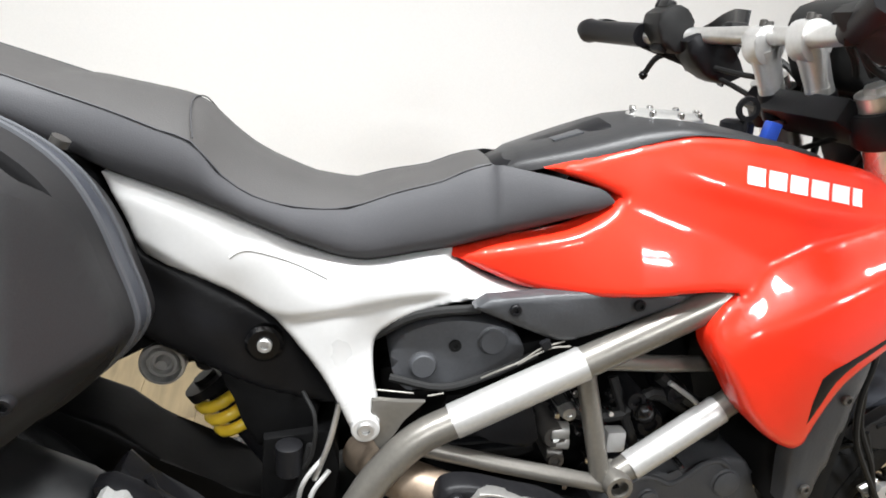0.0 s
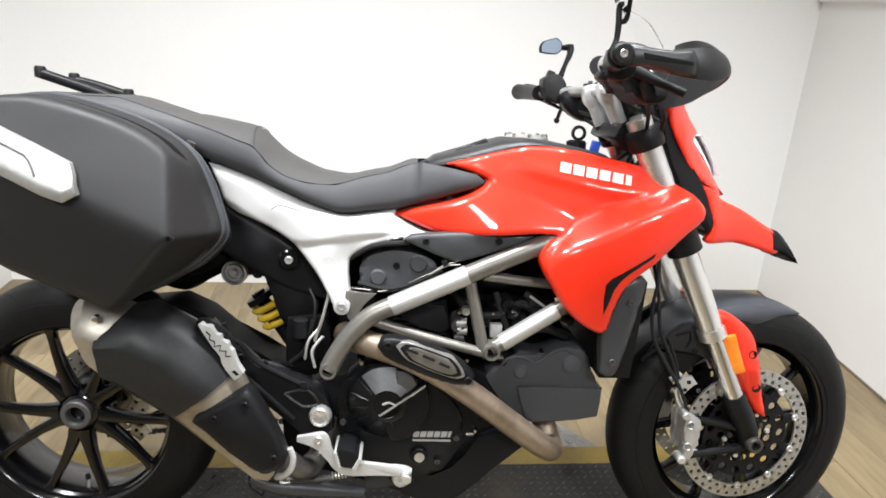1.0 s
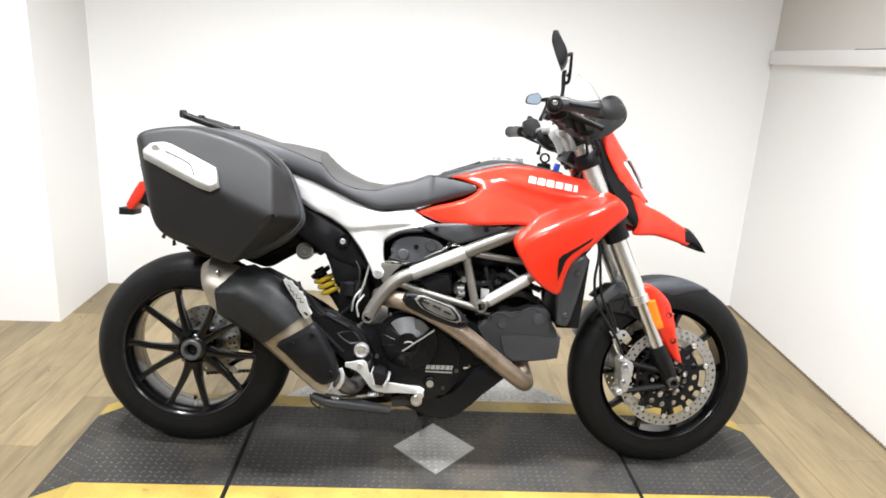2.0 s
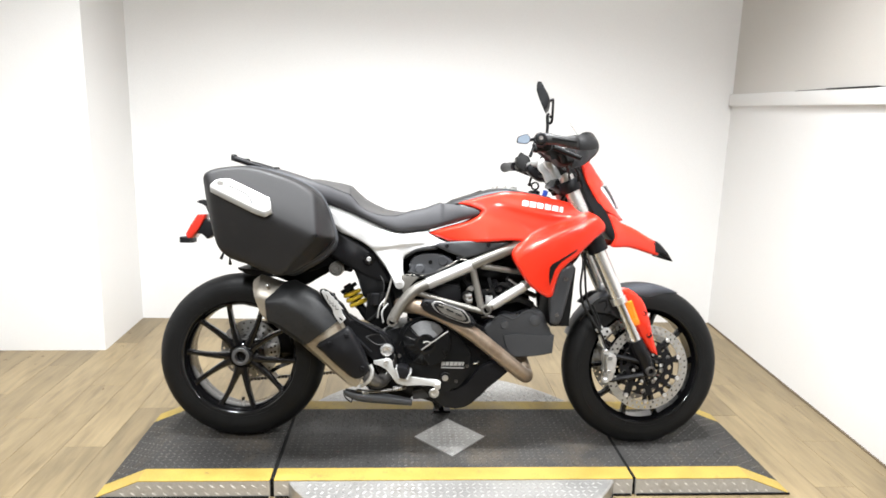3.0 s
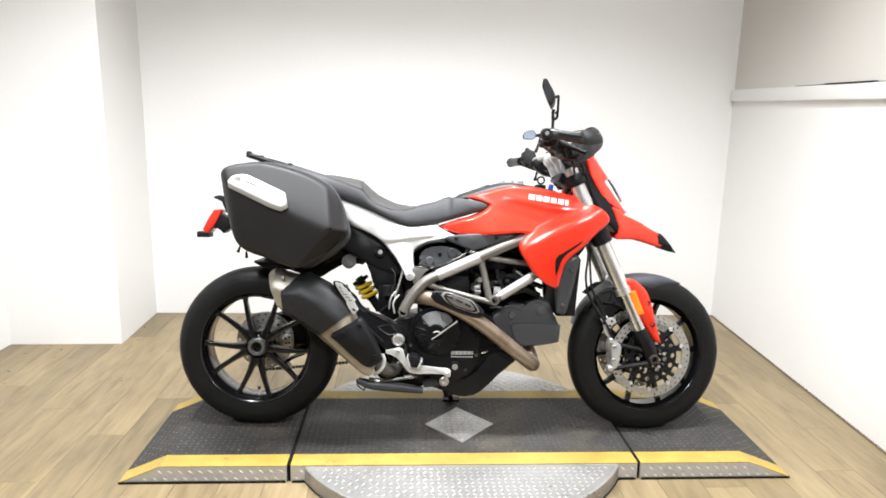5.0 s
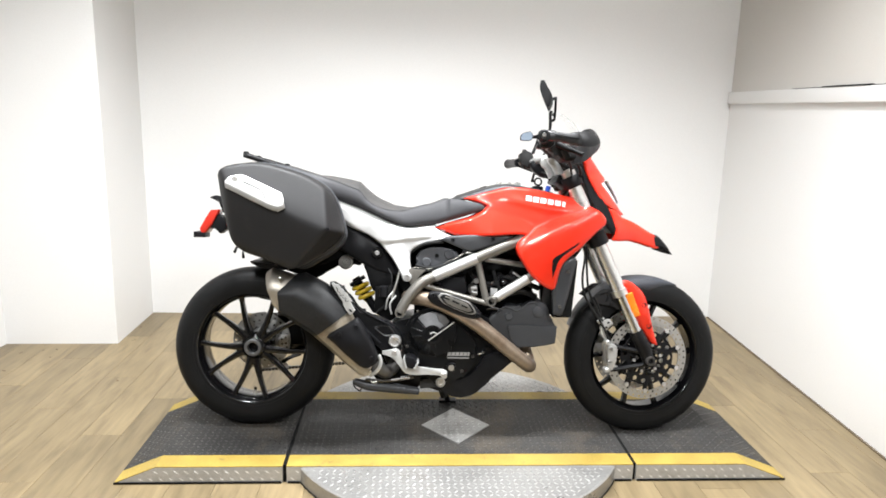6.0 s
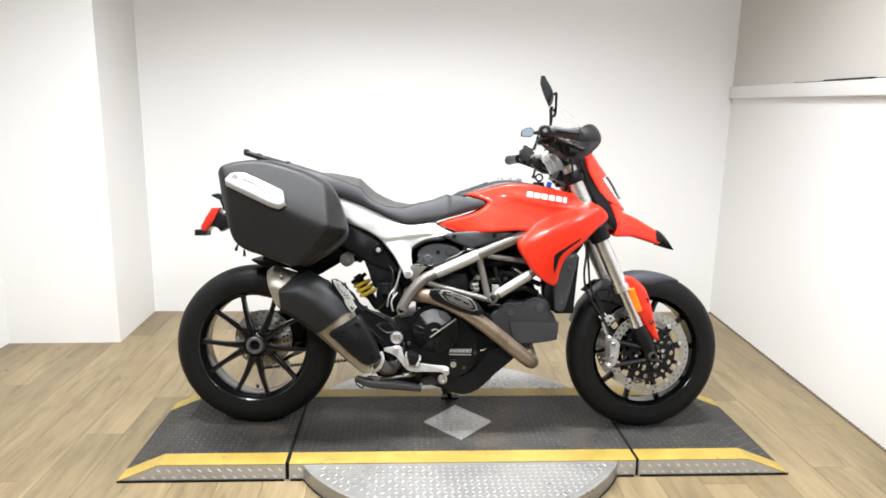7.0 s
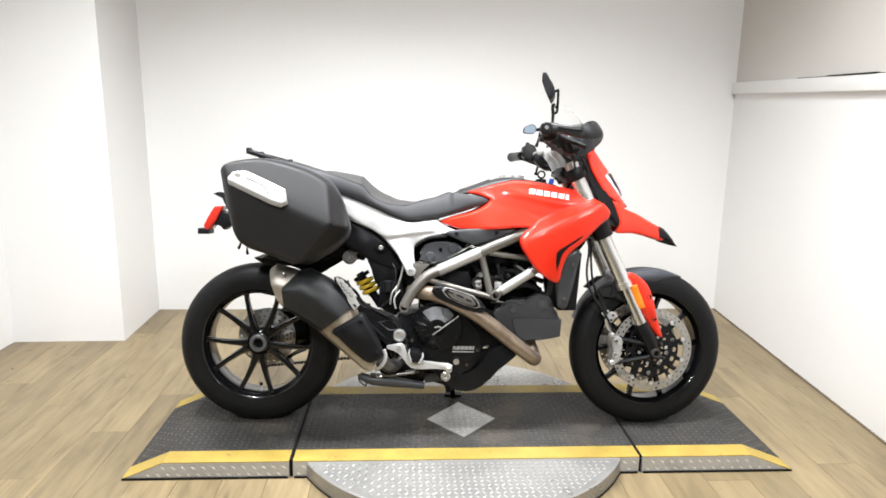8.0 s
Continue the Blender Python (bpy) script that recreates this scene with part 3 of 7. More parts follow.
def wheel(name, centre, big_r, half, rim_half, hub_r, phase, label, rim_r=0.213, y_hub=-0.012, y_rim=0.0, lean=7):
    w = tagged(new(name), label)
    w.parent = bike
    bm = fresh()
    lathe(bm, tyre_profile(big_r, rim_r - 0.004, half), centre, 144, closed=True)
    t = part("tyre", bm, RUBBER, w, "worn black road tyre", 60)
    bm = fresh()
    span = big_r - rim_r + 0.004
    for j in range(26):
        for s in (-1, 1):
            line = []
            for u in np.linspace(0, 1, 6):
                a = radians(34 + 44 * u)
                wv = math.sin(a) ** 0.62
                r, y = rim_r - 0.0052 + span * wv, half * math.cos(a) * (0.86 + 0.14 * wv)
                turn = 2 * math.pi * (j + (0.5 if s > 0 else 0)) / 26 + 0.20 * u**1.4
                line.append(V(centre[0] + r * math.cos(turn), centre[1] + s * y, centre[2] + r * math.sin(turn)))
            tube(bm, line, [0.0004, 0.0012, 0.0014, 0.0014, 0.0012, 0.0004], 6, 1)
    tagged(part("tread_pattern", bm, HOLLOW, t), kind="stuff")
    for s in (-1, 1):
        bm = fresh()
        face = []
        for u in np.linspace(0.06, 1, 12):
            r_at = rim_r + 0.004 + (0.852 * big_r - rim_r - 0.004) * u
            wv = (r_at - rim_r + 0.004) / span
            a = math.asin(min(1, wv ** (1 / 0.62)))
            face.append((r_at, s * (half * math.cos(a) * (0.86 + 0.14 * wv) + 0.0012)))
        lathe(bm, face + [(r, y - s * 0.004) for r, y in reversed(face)], centre, 144, closed=True)
        part("sidewall", bm, SIDEWALL, t, "dusty grey tyre sidewall", 60)
    for r_at in (rim_r + 0.017, rim_r + 0.027):
        bm = fresh()
        wv = (r_at - rim_r + 0.004) / span
        y = half * math.cos(math.asin(min(1, wv ** (1 / 0.62)))) * (0.86 + 0.14 * wv)
        lathe(bm, [(r_at - 0.0016, -y), (r_at, -y - 0.0014), (r_at + 0.0016, -y + 0.0004), (r_at, -y + 0.004)], centre, 144, closed=True)
        part("sidewall_ring", bm, RUBBER, t)
    bm = fresh()
    h = rim_half
    lathe(bm, [(rim_r + 0.006, -h), (rim_r + 0.006, -h + 0.006), (rim_r - 0.004, -h + 0.012), (rim_r - 0.006, -h + 0.03), (rim_r - 0.012, -0.02),
               (rim_r - 0.012, 0.02), (rim_r - 0.006, h - 0.03), (rim_r - 0.004, h - 0.012), (rim_r + 0.006, h - 0.006), (rim_r + 0.006, h),
               (rim_r - 0.010, h), (rim_r - 0.013, h - 0.03), (rim_r - 0.022, 0.03), (rim_r - 0.023, -0.030), (rim_r - 0.0215, -h + 0.030), (rim_r - 0.0185, -h + 0.0245), (rim_r - 0.0150, -h + 0.0205), (rim_r - 0.0135, -h + 0.0175), (rim_r - 0.0125, -h + 0.013), (rim_r - 0.0105, -h + 0.0085), (rim_r - 0.007, -h + 0.0045), (rim_r - 0.0035, -h + 0.0015), (rim_r + 0.001, -h - 0.0008)],
          centre, 144, closed=True)
    part("rim", bm, BLACKPAINT, w, "gloss black cast rim", 40)
    for k in range(10):
        bm = fresh()
        a = phase + math.radians(36) * k
        spoke_ring(bm, hub_r * 0.7, rim_r - 0.014, radians(-lean if k % 2 else lean), y_hub, y_rim)
        bm.transform(Matrix.Translation(centre) @ Matrix.Rotation(-a, 4, "Y"))
        part("spoke", bm, BLACKPAINT, w, sharp=45)
    return w


rear_at, front_at = (-0.582, 0.0, 0.297), (0.909, -0.006, 0.293)
rear = wheel("rear_wheel", rear_at, 0.305, 0.088, 0.075, 0.062, radians(32), "rear wheel with ten black spokes", y_hub=-0.028, y_rim=-0.042)
bm = fresh()
lathe(bm, [(0.0, -0.034), (0.020, -0.034), (0.020, -0.046), (0.034, -0.046), (0.042, -0.040), (0.052, -0.030), (0.058, -0.012), (0.060, 0.05), (0, 0.06)], rear_at, 36)
hub = part("hub", bm, BLACKPAINT, rear)
bm = fresh()
lathe(bm, [(0.0195, -0.040), (0.0195, -0.060), (0.0215, -0.063), (0.030, -0.063), (0.033, -0.060), (0.033, -0.045)], rear_at, 36, closed=True)
part("axle_nut", bm, DOME, hub, "dull steel axle nut ring")
bm = fresh()
holed_disc(bm, rear_at, 0.070, 0.114, 0.080, 0.005, 2, 24, 0.0048)
rear_disc = part("brake_disc", bm, DISCSTEEL, rear, "drilled steel brake disc", 30)
bm = fresh()
holed_disc(bm, rear_at, 0.040, 0.069, 0.076, 0.008, 1, 8, 0.0085)
part("disc_carrier", bm, DISCSTEEL, rear_disc, "drilled steel inner carrier of the disc", 30)
bm = fresh()
lathe(bm, [(0.06, 0.095), (0.098, 0.095), (0.104, 0.097), (0.104, 0.103), (0.06, 0.105)], rear_at, 44)
for k in range(42):
    a = 2 * math.pi * k / 42
    block(bm, (rear_at[0] + 0.105 * math.cos(a), 0.115, rear_at[2] + 0.105 * math.sin(a)), (0.006, 0.006, 0.007), (0, -math.degrees(a), 0), 0)
part("sprocket", bm, PLATE, rear, "dark steel chain sprocket")
bm = fresh()
block(bm, (rear_at[0] + 0.005, -0.030, rear_at[2] - 0.190), (0.007, 0.007, 0.042), (0, 4, 0), 0.002)
stem = part("valve_stem", bm, CASTING, rear)
bm = fresh()
lathe(bm, [(0.0, 0.0), (0.0055, 0.001), (0.0055, 0.012), (0.0, 0.013)], (rear_at[0] + 0.0035, -0.030, rear_at[2] - 0.171), 10, "z")
part("valve_cap", bm, RUBBER, stem, "black valve cap")

fw = wheel("front_wheel", front_at, 0.301, 0.062, 0.048, 0.045, radians(2), "front wheel with ten black spokes", 0.220, y_hub=0.0, y_rim=0.0)
bm = fresh()
lathe(bm, [(0.016, -0.10), (0.02, -0.09), (0.03, -0.05), (0.045, -0.03), (0.045, 0.03), (0.03, 0.05), (0.02, 0.09), (0.016, 0.1)], front_at, 28)
part("hub", bm, BLACKPAINT, fw)
for s in (-1, 1):
    bm = fresh()
    holed_disc(bm, front_at, 0.127, 0.158, s * 0.070 - 0.0025, 0.005, 2, 40, 0.0047)
    d = part("brake_disc", bm, DISCSTEEL, fw, "drilled steel brake disc", 30)
    bm = fresh()
    holed_disc(bm, front_at, 0.046, 0.104, s * 0.070 - 0.003, 0.006, 2, 15, 0.0102)
    part("carrier", bm, PLASTIC, d, "black drilled disc carrier", 30)
    for k in range(6):
        a = 2 * math.pi * k / 6 + 0.15
        bm = fresh()
        lathe(bm, [(0.0060, 0.004), (0.0060, 0.0085), (0.005, 0.0098), (0.0, 0.0098)] if s > 0 else [(0.0060, -0.004), (0.0060, -0.0085), (0.005, -0.0098), (0.0, -0.0098)], (front_at[0] + 0.053 * math.cos(a), front_at[1] + s * 0.070, front_at[2] + 0.053 * math.sin(a)), 12)
        part("carrier_bolt", bm, RISER, d, "bright carrier bolt")
    for k in range(10):
        a = 2 * math.pi * k / 10 + 0.3
        c, n = math.cos(a), math.sin(a)
        arm = fresh()
        loft(arm, [[V(front_at[0] + r * c - w * n, front_at[1] + s * 0.070 + h, front_at[2] + r * n + w * c) for w, h in ((-wide, -0.004), (wide, -0.004), (wide, 0.004), (-wide, 0.004))]
                   for r, wide in ((0.099, 0.010), (0.112, 0.0065), (0.124, 0.008))])
        part("carrier_arm", arm, PLASTIC, d, sharp=30)
        bm = fresh()
        lathe(bm, [(0.0, -0.0055), (0.0038, -0.0055), (0.0045, -0.0075), (0.0070, -0.0075), (0.0082, -0.005), (0.0082, 0.005), (0.0070, 0.0075), (0.0, 0.0075)], (front_at[0] + 0.127 * c, front_at[1] + s * 0.070, front_at[2] + 0.127 * n), 14)
        part("rivet", bm, RISER, d, "bright floating disc rivet")
    for k in range(5):
        a = 2 * math.pi * k / 5 + 0.6
        bm = fresh()
        lathe(bm, [(0.0, -0.012), (0.005, -0.012), (0.0065, -0.010), (0.0065, 0.012), (0.0, 0.012)], (front_at[0] + 0.040 * math.cos(a), front_at[1] + s * 0.068, front_at[2] + 0.040 * math.sin(a)), 10)
        part("disc_bolt", bm, PLATE, d)

fw.matrix_basis = Matrix.Translation(front_at) @ Matrix.Rotation(radians(7.0), 4, "Z") @ Matrix.Translation(-Vector(front_at))

# frame tubes
trellis = tagged(new("trellis_frame"), "bronze-grey painted tubular trellis")
trellis.parent = bike
TUBES = [
    ("main_tube", [(-0.022, -0.155, 0.459), (-0.008, -0.153, 0.488), (0.020, -0.150, 0.532), (0.063, -0.146, 0.574), (0.121, -0.143, 0.601), (0.255, -0.138, 0.663), (0.437, -0.125, 0.743)], 0.0195),
    ("lower_tube", [(0.049, -0.143, 0.565), (0.174, -0.143, 0.529), (0.303, -0.145, 0.497)], 0.0105),
    ("upright_tube", [(0.259, -0.135, 0.654), (0.277, -0.138, 0.582), (0.294, -0.143, 0.509)], 0.0125),
    ("front_tube", [(0.311, -0.143, 0.507), (0.386, -0.137, 0.554), (0.475, -0.128, 0.610)], 0.0165),
    ("cross_tube", [(0.289, -0.130, 0.660), (0.372, -0.115, 0.648), (0.470, -0.090, 0.634)], 0.0105),
]
for name, path, r in TUBES:
    bm = fresh()
    tube(bm, path, r, 16, 5)
    mirrored(part(name, bm, TUBE, trellis, sharp=50))
for name, a, b, r in (("sleeve", (0.102, -0.143, 0.593), (0.255, -0.138, 0.663), 0.0212), ("sleeve", (0.332, -0.142, 0.520), (0.446, -0.131, 0.591), 0.0182)):
    bm = fresh()
    tube(bm, [a, b], r, 18)
    mirrored(part(name, bm, SLEEVE, trellis, "bright bare metal sleeve"))
for at in ((-0.022, -0.155, 0.459), (0.311, -0.150, 0.506)):
    bm = fresh()
    lathe(bm, [(0.0, 0.0), (0.0115, 0.0), (0.0115, -0.018), (0.0165, -0.018), (0.018, -0.014), (0.018, 0.02), (0, 0.02)], at, 20)
    boss = part("tube_end", bm, TUBE, trellis)
    bm = fresh()
    lathe(bm, [(0.0112, -0.002), (0, -0.002)], at, 16)
    part("bore", bm, HOLLOW, boss)
    mirrored(boss)
bm = fresh()
prism(bm, [(0.008, -0.130, 0.621), (0.015, -0.130, 0.618), (0.070, -0.130, 0.616), (0.055, -0.130, 0.602), (0.036, -0.130, 0.580), (0.023, -0.130, 0.550), (0.008, -0.130, 0.574)], -0.137, -0.129, 0.002, 2)
mirrored(part("gusset_plate", bm, TUBE, trellis, "grey gusset plate"))
bm = fresh()
tube(bm, [(0.438, -0.120, 0.743), (0.578, -0.050, 0.827)], 0.022, 12)
tube(bm, [(0.578, -0.050, 0.827), V(0.60, 0, 0.80)], 0.03, 12)
mirrored(part("head_tube_gusset", bm, TUBE, trellis))

# white tail cover
TAIL = [(-0.273, -0.098, 0.866), (-0.206, -0.098, 0.844), (-0.133, -0.097, 0.815), (-0.080, -0.095, 0.790), (-0.030, -0.093, 0.772), (0.008, -0.091, 0.767), (0.054, -0.083, 0.773),
        (0.104, -0.072, 0.780), (0.102, -0.072, 0.769), (0.132, -0.082, 0.752), (0.171, -0.096, 0.739), (0.209, -0.108, 0.740), (0.166, -0.108, 0.728), (0.129, -0.107, 0.727), (0.083, -0.105, 0.717),
        (0.038, -0.105, 0.700), (0.015, -0.106, 0.684), (0.010, -0.109, 0.667), (0.012, -0.126, 0.631), (0.019, -0.141, 0.595), (0.015, -0.142, 0.580), (0.001, -0.142, 0.571),
        (-0.013, -0.142, 0.581), (-0.029, -0.137, 0.611), (-0.054, -0.124, 0.651), (-0.091, -0.112, 0.695), (-0.110, -0.108, 0.714), (-0.152, -0.103, 0.740), (-0.236, -0.098, 0.777), (-0.250, -0.098, 0.814)]
tail_surf = surface(TAIL + [(-0.139, -0.107, 0.774), (-0.067, -0.112, 0.737), (0.001, -0.110, 0.743), (-0.030, -0.120, 0.686), (0.073, -0.098, 0.752)])
flat_tail = tail_surf
FOLD = line_at([(-0.285, -0.100, 0.817), (-0.256, -0.100, 0.799), (-0.209, -0.104, 0.771), (-0.152, -0.108, 0.736), (-0.111, -0.112, 0.713), (-0.084, -0.113, 0.710), (-0.030, -0.112, 0.718), (0.046, -0.108, 0.728), (0.133, -0.100, 0.737), (0.208, -0.100, 0.742)])
BORDER = line_at([(-0.281, -0.100, 0.858), (-0.206, -0.100, 0.830), (-0.133, -0.100, 0.799), (-0.080, -0.100, 0.777), (-0.030, -0.098, 0.759), (0.014, -0.096, 0.756), (0.073, -0.090, 0.764), (0.121, -0.080, 0.772)])


x_tip = 0.140


def tail_surf(q):
    """The tail cover steps in a little below the fold."""
    q = np.atleast_2d(q)
    below = np.array([FOLD(x) for x in q[:, 0]]) - q[:, 1]
    above = q[:, 1] - np.array([BORDER(x) for x in q[:, 0]])
    lip = 0.0035 / (1 + np.exp(np.clip(-above / 0.0028, -30, 30)))
    fade = np.clip((x_tip - q[:, 0]) / 0.06, 0, 1)
    return flat_tail(q) + lip + fade * 0.007 / (1 + np.exp(np.clip(-below / 0.0022, -30, 30))) * np.exp(-np.clip(below, 0, 1) / 0.06)


bm = fresh()
shell(bm, TAIL, tail_surf, 0.03, 0.006, 0.004)
tail = part("tail_cover", bm, WHITE, bike, "silver-white painted tail cover", 60)
bm = fresh()
POCKET = [(-0.147, -0.107, 0.779), (-0.136, -0.107, 0.786), (-0.121, -0.107, 0.786), (-0.079, -0.108, 0.772), (-0.043, -0.108, 0.755)]
tube(bm, [V(q[0], float(tail_surf((q[0], q[2]))[0]) + 0.0005, q[2]) for q in POCKET], 0.0018, 6)
part("pocket_line", bm, GREYLINE, tail)
mirrored(tail)
bolt = bolt_mesh("tail_bolt", 0.0098, CASTING, bike, (0.001, -0.145, 0.590), 0.008)
bm = fresh()
lathe(bm, [(0.0165, 0.004), (0.0165, -0.005), (0.0145, -0.007), (0.010, -0.007)], (0.001, -0.142, 0.589), 22)
part("bolt_boss", bm, WHITE, bike)

# seat
SEAT_TOP = line_at([(-0.628, 0.000, 0.998), (-0.499, 0.000, 0.985), (-0.391, 0.000, 0.967), (-0.302, 0.000, 0.967), (-0.214, 0.000, 0.953), (-0.189, 0.000, 0.946), (-0.160, 0.000, 0.919), (-0.136, 0.000, 0.899), (-0.110, 0.000, 0.884), (-0.058, 0.000, 0.862), (-0.003, 0.000, 0.854), (0.066, 0.000, 0.861), (0.143, 0.000, 0.881), (0.179, 0.000, 0.889)])
SEAM = line_at([(-0.445, -0.082, 0.986), (-0.361, -0.088, 0.961), (-0.309, -0.092, 0.945), (-0.255, -0.098, 0.929), (-0.202, -0.100, 0.909), (-0.178, -0.100, 0.901), (-0.164, -0.100, 0.876), (-0.126, -0.098, 0.848), (-0.080, -0.090, 0.832), (-0.021, -0.076, 0.829), (0.033, -0.065, 0.8466), (0.088, -0.055, 0.859), (0.131, -0.048, 0.878), (0.160, -0.048, 0.881)])
SEAT_LOW = line_at([(-0.450, -0.100, 0.948), (-0.358, -0.100, 0.913), (-0.270, -0.098, 0.868), (-0.206, -0.098, 0.846), (-0.133, -0.097, 0.817), (-0.080, -0.095, 0.793), (-0.031, -0.093, 0.774), (0.001, -0.092, 0.769), (0.047, -0.085, 0.775), (0.101, -0.076, 0.781), (0.185, -0.086, 0.806), (0.267, -0.099, 0.834), (0.283, -0.101, 0.847)])
SEAT_HIGH = line_at([(0.131, -0.048, 0.878), (0.159, -0.060, 0.880), (0.217, -0.086, 0.873), (0.269, -0.100, 0.863), (0.282, -0.102, 0.851)])
x_end, x_front = 0.282, 0.146
stations = list(np.linspace(-0.60, x_front, 60))
bm = fresh()
rows = []
for x in stations:
    zt, zs, ws = SEAT_TOP(x) - 0.010, SEAM(x), -SEAM(x, 1)
    zt = max(zt, zs + 0.004)
    row = []
    for k in range(-6, 7):
        u = k / 6
        row.append((x, ws * u, zs + (zt - zs) * (1 - abs(u) ** 2.6)))
    rows.append(row)
grid = [[bm.verts.new(q) for q in row] for row in rows]
for a, b in zip(grid, grid[1:]):
    for k in range(12):
        bm.faces.new((a[k], a[k + 1], b[k + 1], b[k]))
seat = part("seat", bm, VINYLTOP, bike, "two-tone grey and black vinyl seat", 50)
seat.data.name = "seat"
for s in (-1, 1):
    bm = fresh()
    cols = []
    for x in list(np.linspace(-0.60, x_front, 50)) + list(np.linspace(x_front + 0.004, x_end, 16)):
        zl, wl = SEAT_LOW(x), -SEAT_LOW(x, 1)
        zh, wh = (SEAM(x), -SEAM(x, 1)) if x <= x_front else (SEAT_HIGH(x), -SEAT_HIGH(x, 1))
        zh = max(zh, zl + 0.003)
        col = []
        for k in range(9):
            u = k / 8
            swell = 0.010 * math.sin(math.pi * u) ** 0.8 * min(1, (x_end - x) / 0.05)
            inward = 0.012 * max(0, 1 - u / 0.18) ** 2
            col.append(bm.verts.new((x, s * (wl + (wh - wl) * u + swell - inward), zl + (zh - zl) * u)))
        col.insert(0, bm.verts.new((x, s * (wl - 0.05), zl + 0.002)))
        cols.append(col)
    for a, b in zip(cols, cols[1:]):
        for k in range(9):
            bm.faces.new((a[k], a[k + 1], b[k + 1], b[k]))
    part("side_cover", bm, VINYL, seat, "black vinyl side of the seat", 60)
    bm = fresh()
    tube(bm, [(x, s * (-SEAM(x, 1) + 0.0008), SEAM(x)) for x in np.linspace(-0.60, x_front, 26)], 0.0011, 6, 2)
    part("piping", bm, VINYL, seat)

x_seam = -0.192
bm = fresh()
tube(bm, [(x_seam + 0.012 * abs(k / 8) ** 2, -SEAM(x_seam, 1) * -k / 8, SEAM(x_seam) + (SEAT_TOP(x_seam) - 0.010 - SEAM(x_seam)) * (1 - abs(k / 8) ** 2.6) + 0.0) for k in range(-8, 9)], 0.0008, 6, 2)
part("cross_seam", bm, VINYL, seat)

# tank shroud
SHROUD = [(0.100, -0.067, 0.770), (0.151, -0.085, 0.788), (0.234, -0.100, 0.813), (0.277, -0.103, 0.838), (0.290, -0.100, 0.855), (0.250, -0.092, 0.869), (0.204, -0.087, 0.881), (0.258, -0.088, 0.899),
          (0.320, -0.092, 0.918), (0.374, -0.096, 0.929), (0.441, -0.100, 0.926), (0.524, -0.104, 0.910), (0.608, -0.108, 0.893), (0.660, -0.118, 0.870), (0.696, -0.145, 0.844), (0.719, -0.172, 0.818),
          (0.718, -0.178, 0.798), (0.690, -0.178, 0.773), (0.651, -0.178, 0.734), (0.627, -0.178, 0.709), (0.571, -0.178, 0.659), (0.554, -0.176, 0.616), (0.545, -0.175, 0.562), (0.527, -0.175, 0.556),
          (0.483, -0.176, 0.580), (0.449, -0.178, 0.611), (0.422, -0.180, 0.652), (0.403, -0.180, 0.684), (0.398, -0.178, 0.711), (0.413, -0.172, 0.737), (0.432, -0.166, 0.753), (0.396, -0.155, 0.754),
          (0.316, -0.135, 0.747), (0.234, -0.115, 0.741), (0.187, -0.100, 0.742), (0.151, -0.085, 0.752)]
upper_surf = blend_surface(SHROUD[:15] + [(0.275, -0.108, 0.820), (0.357, -0.118, 0.862), (0.425, -0.128, 0.892), (0.562, -0.132, 0.869), (0.459, -0.134, 0.837), (0.645, -0.136, 0.845), (0.317, -0.120, 0.762), (0.460, -0.135, 0.765), (0.667, -0.140, 0.767), (0.485, -0.130, 0.640)], 2)
wing_surf = blend_surface(SHROUD[15:] + [(0.100, -0.067, 0.770), (0.233, -0.122, 0.792), (0.354, -0.152, 0.793), (0.449, -0.180, 0.799), (0.553, -0.186, 0.825), (0.646, -0.178, 0.842), (0.472, -0.198, 0.759), (0.551, -0.202, 0.772), (0.644, -0.192, 0.793), (0.452, -0.205, 0.687),
                                   (0.513, -0.205, 0.687), (0.526, -0.194, 0.615), (0.584, -0.196, 0.732)], 3)


def soft(v, r):
    """Grows from nothing to v as v passes zero, rounded over r."""
    return r * np.log1p(np.exp(np.clip(v / r, -30, 30)))


def shroud_surf(q):
    """The tank's side with a fold below the seat's nose, and a wing that stands proud of it, with a sloping top facet."""
    q = np.atleast_2d(q)
    x, z = q[:, 0], q[:, 1]
    fold = np.interp(x, (0.20, 0.305, 0.375, 0.446, 0.465, 0.52, 0.60), (0.872, 0.845, 0.825, 0.799, 0.788, 0.700, 0.50))
    crest = np.interp(x, (0.34, 0.38, 0.438, 0.508, 0.566, 0.640), (0.889, 0.881, 0.868, 0.852, 0.846, 0.846))
    side = upper_surf(q) - np.interp(x, (0.10, 0.20, 0.31), (0.0, 0.13, 0.36)) * soft(fold - z, 0.004) - 0.006 * np.clip((x - 0.32) / 0.08, 0, 1) * np.exp(-(((z - crest) / 0.016) ** 2))
    edge = np.interp(x, (0.40, 0.449, 0.491, 0.555, 0.598, 0.640, 0.72), (0.704, 0.729, 0.750, 0.786, 0.808, 0.828, 0.862))
    slope = np.interp(x, (0.45, 0.52, 0.60, 0.64), (1.0, 1.15, 1.9, 2.6))
    flank = np.interp(z, (0.60, 0.694, 0.717, 0.746, 0.786, 0.82), (0.405, 0.411, 0.424, 0.444, 0.463, 0.475))
    wing = wing_surf(q) - 0.004 + slope * soft(z - edge, 0.004) + 1.3 * soft(flank - x, 0.005)
    return -0.0028 * np.log(np.exp(np.clip(-side / 0.0028, -300, 300)) + np.exp(np.clip(-wing / 0.0028, -300, 300)))


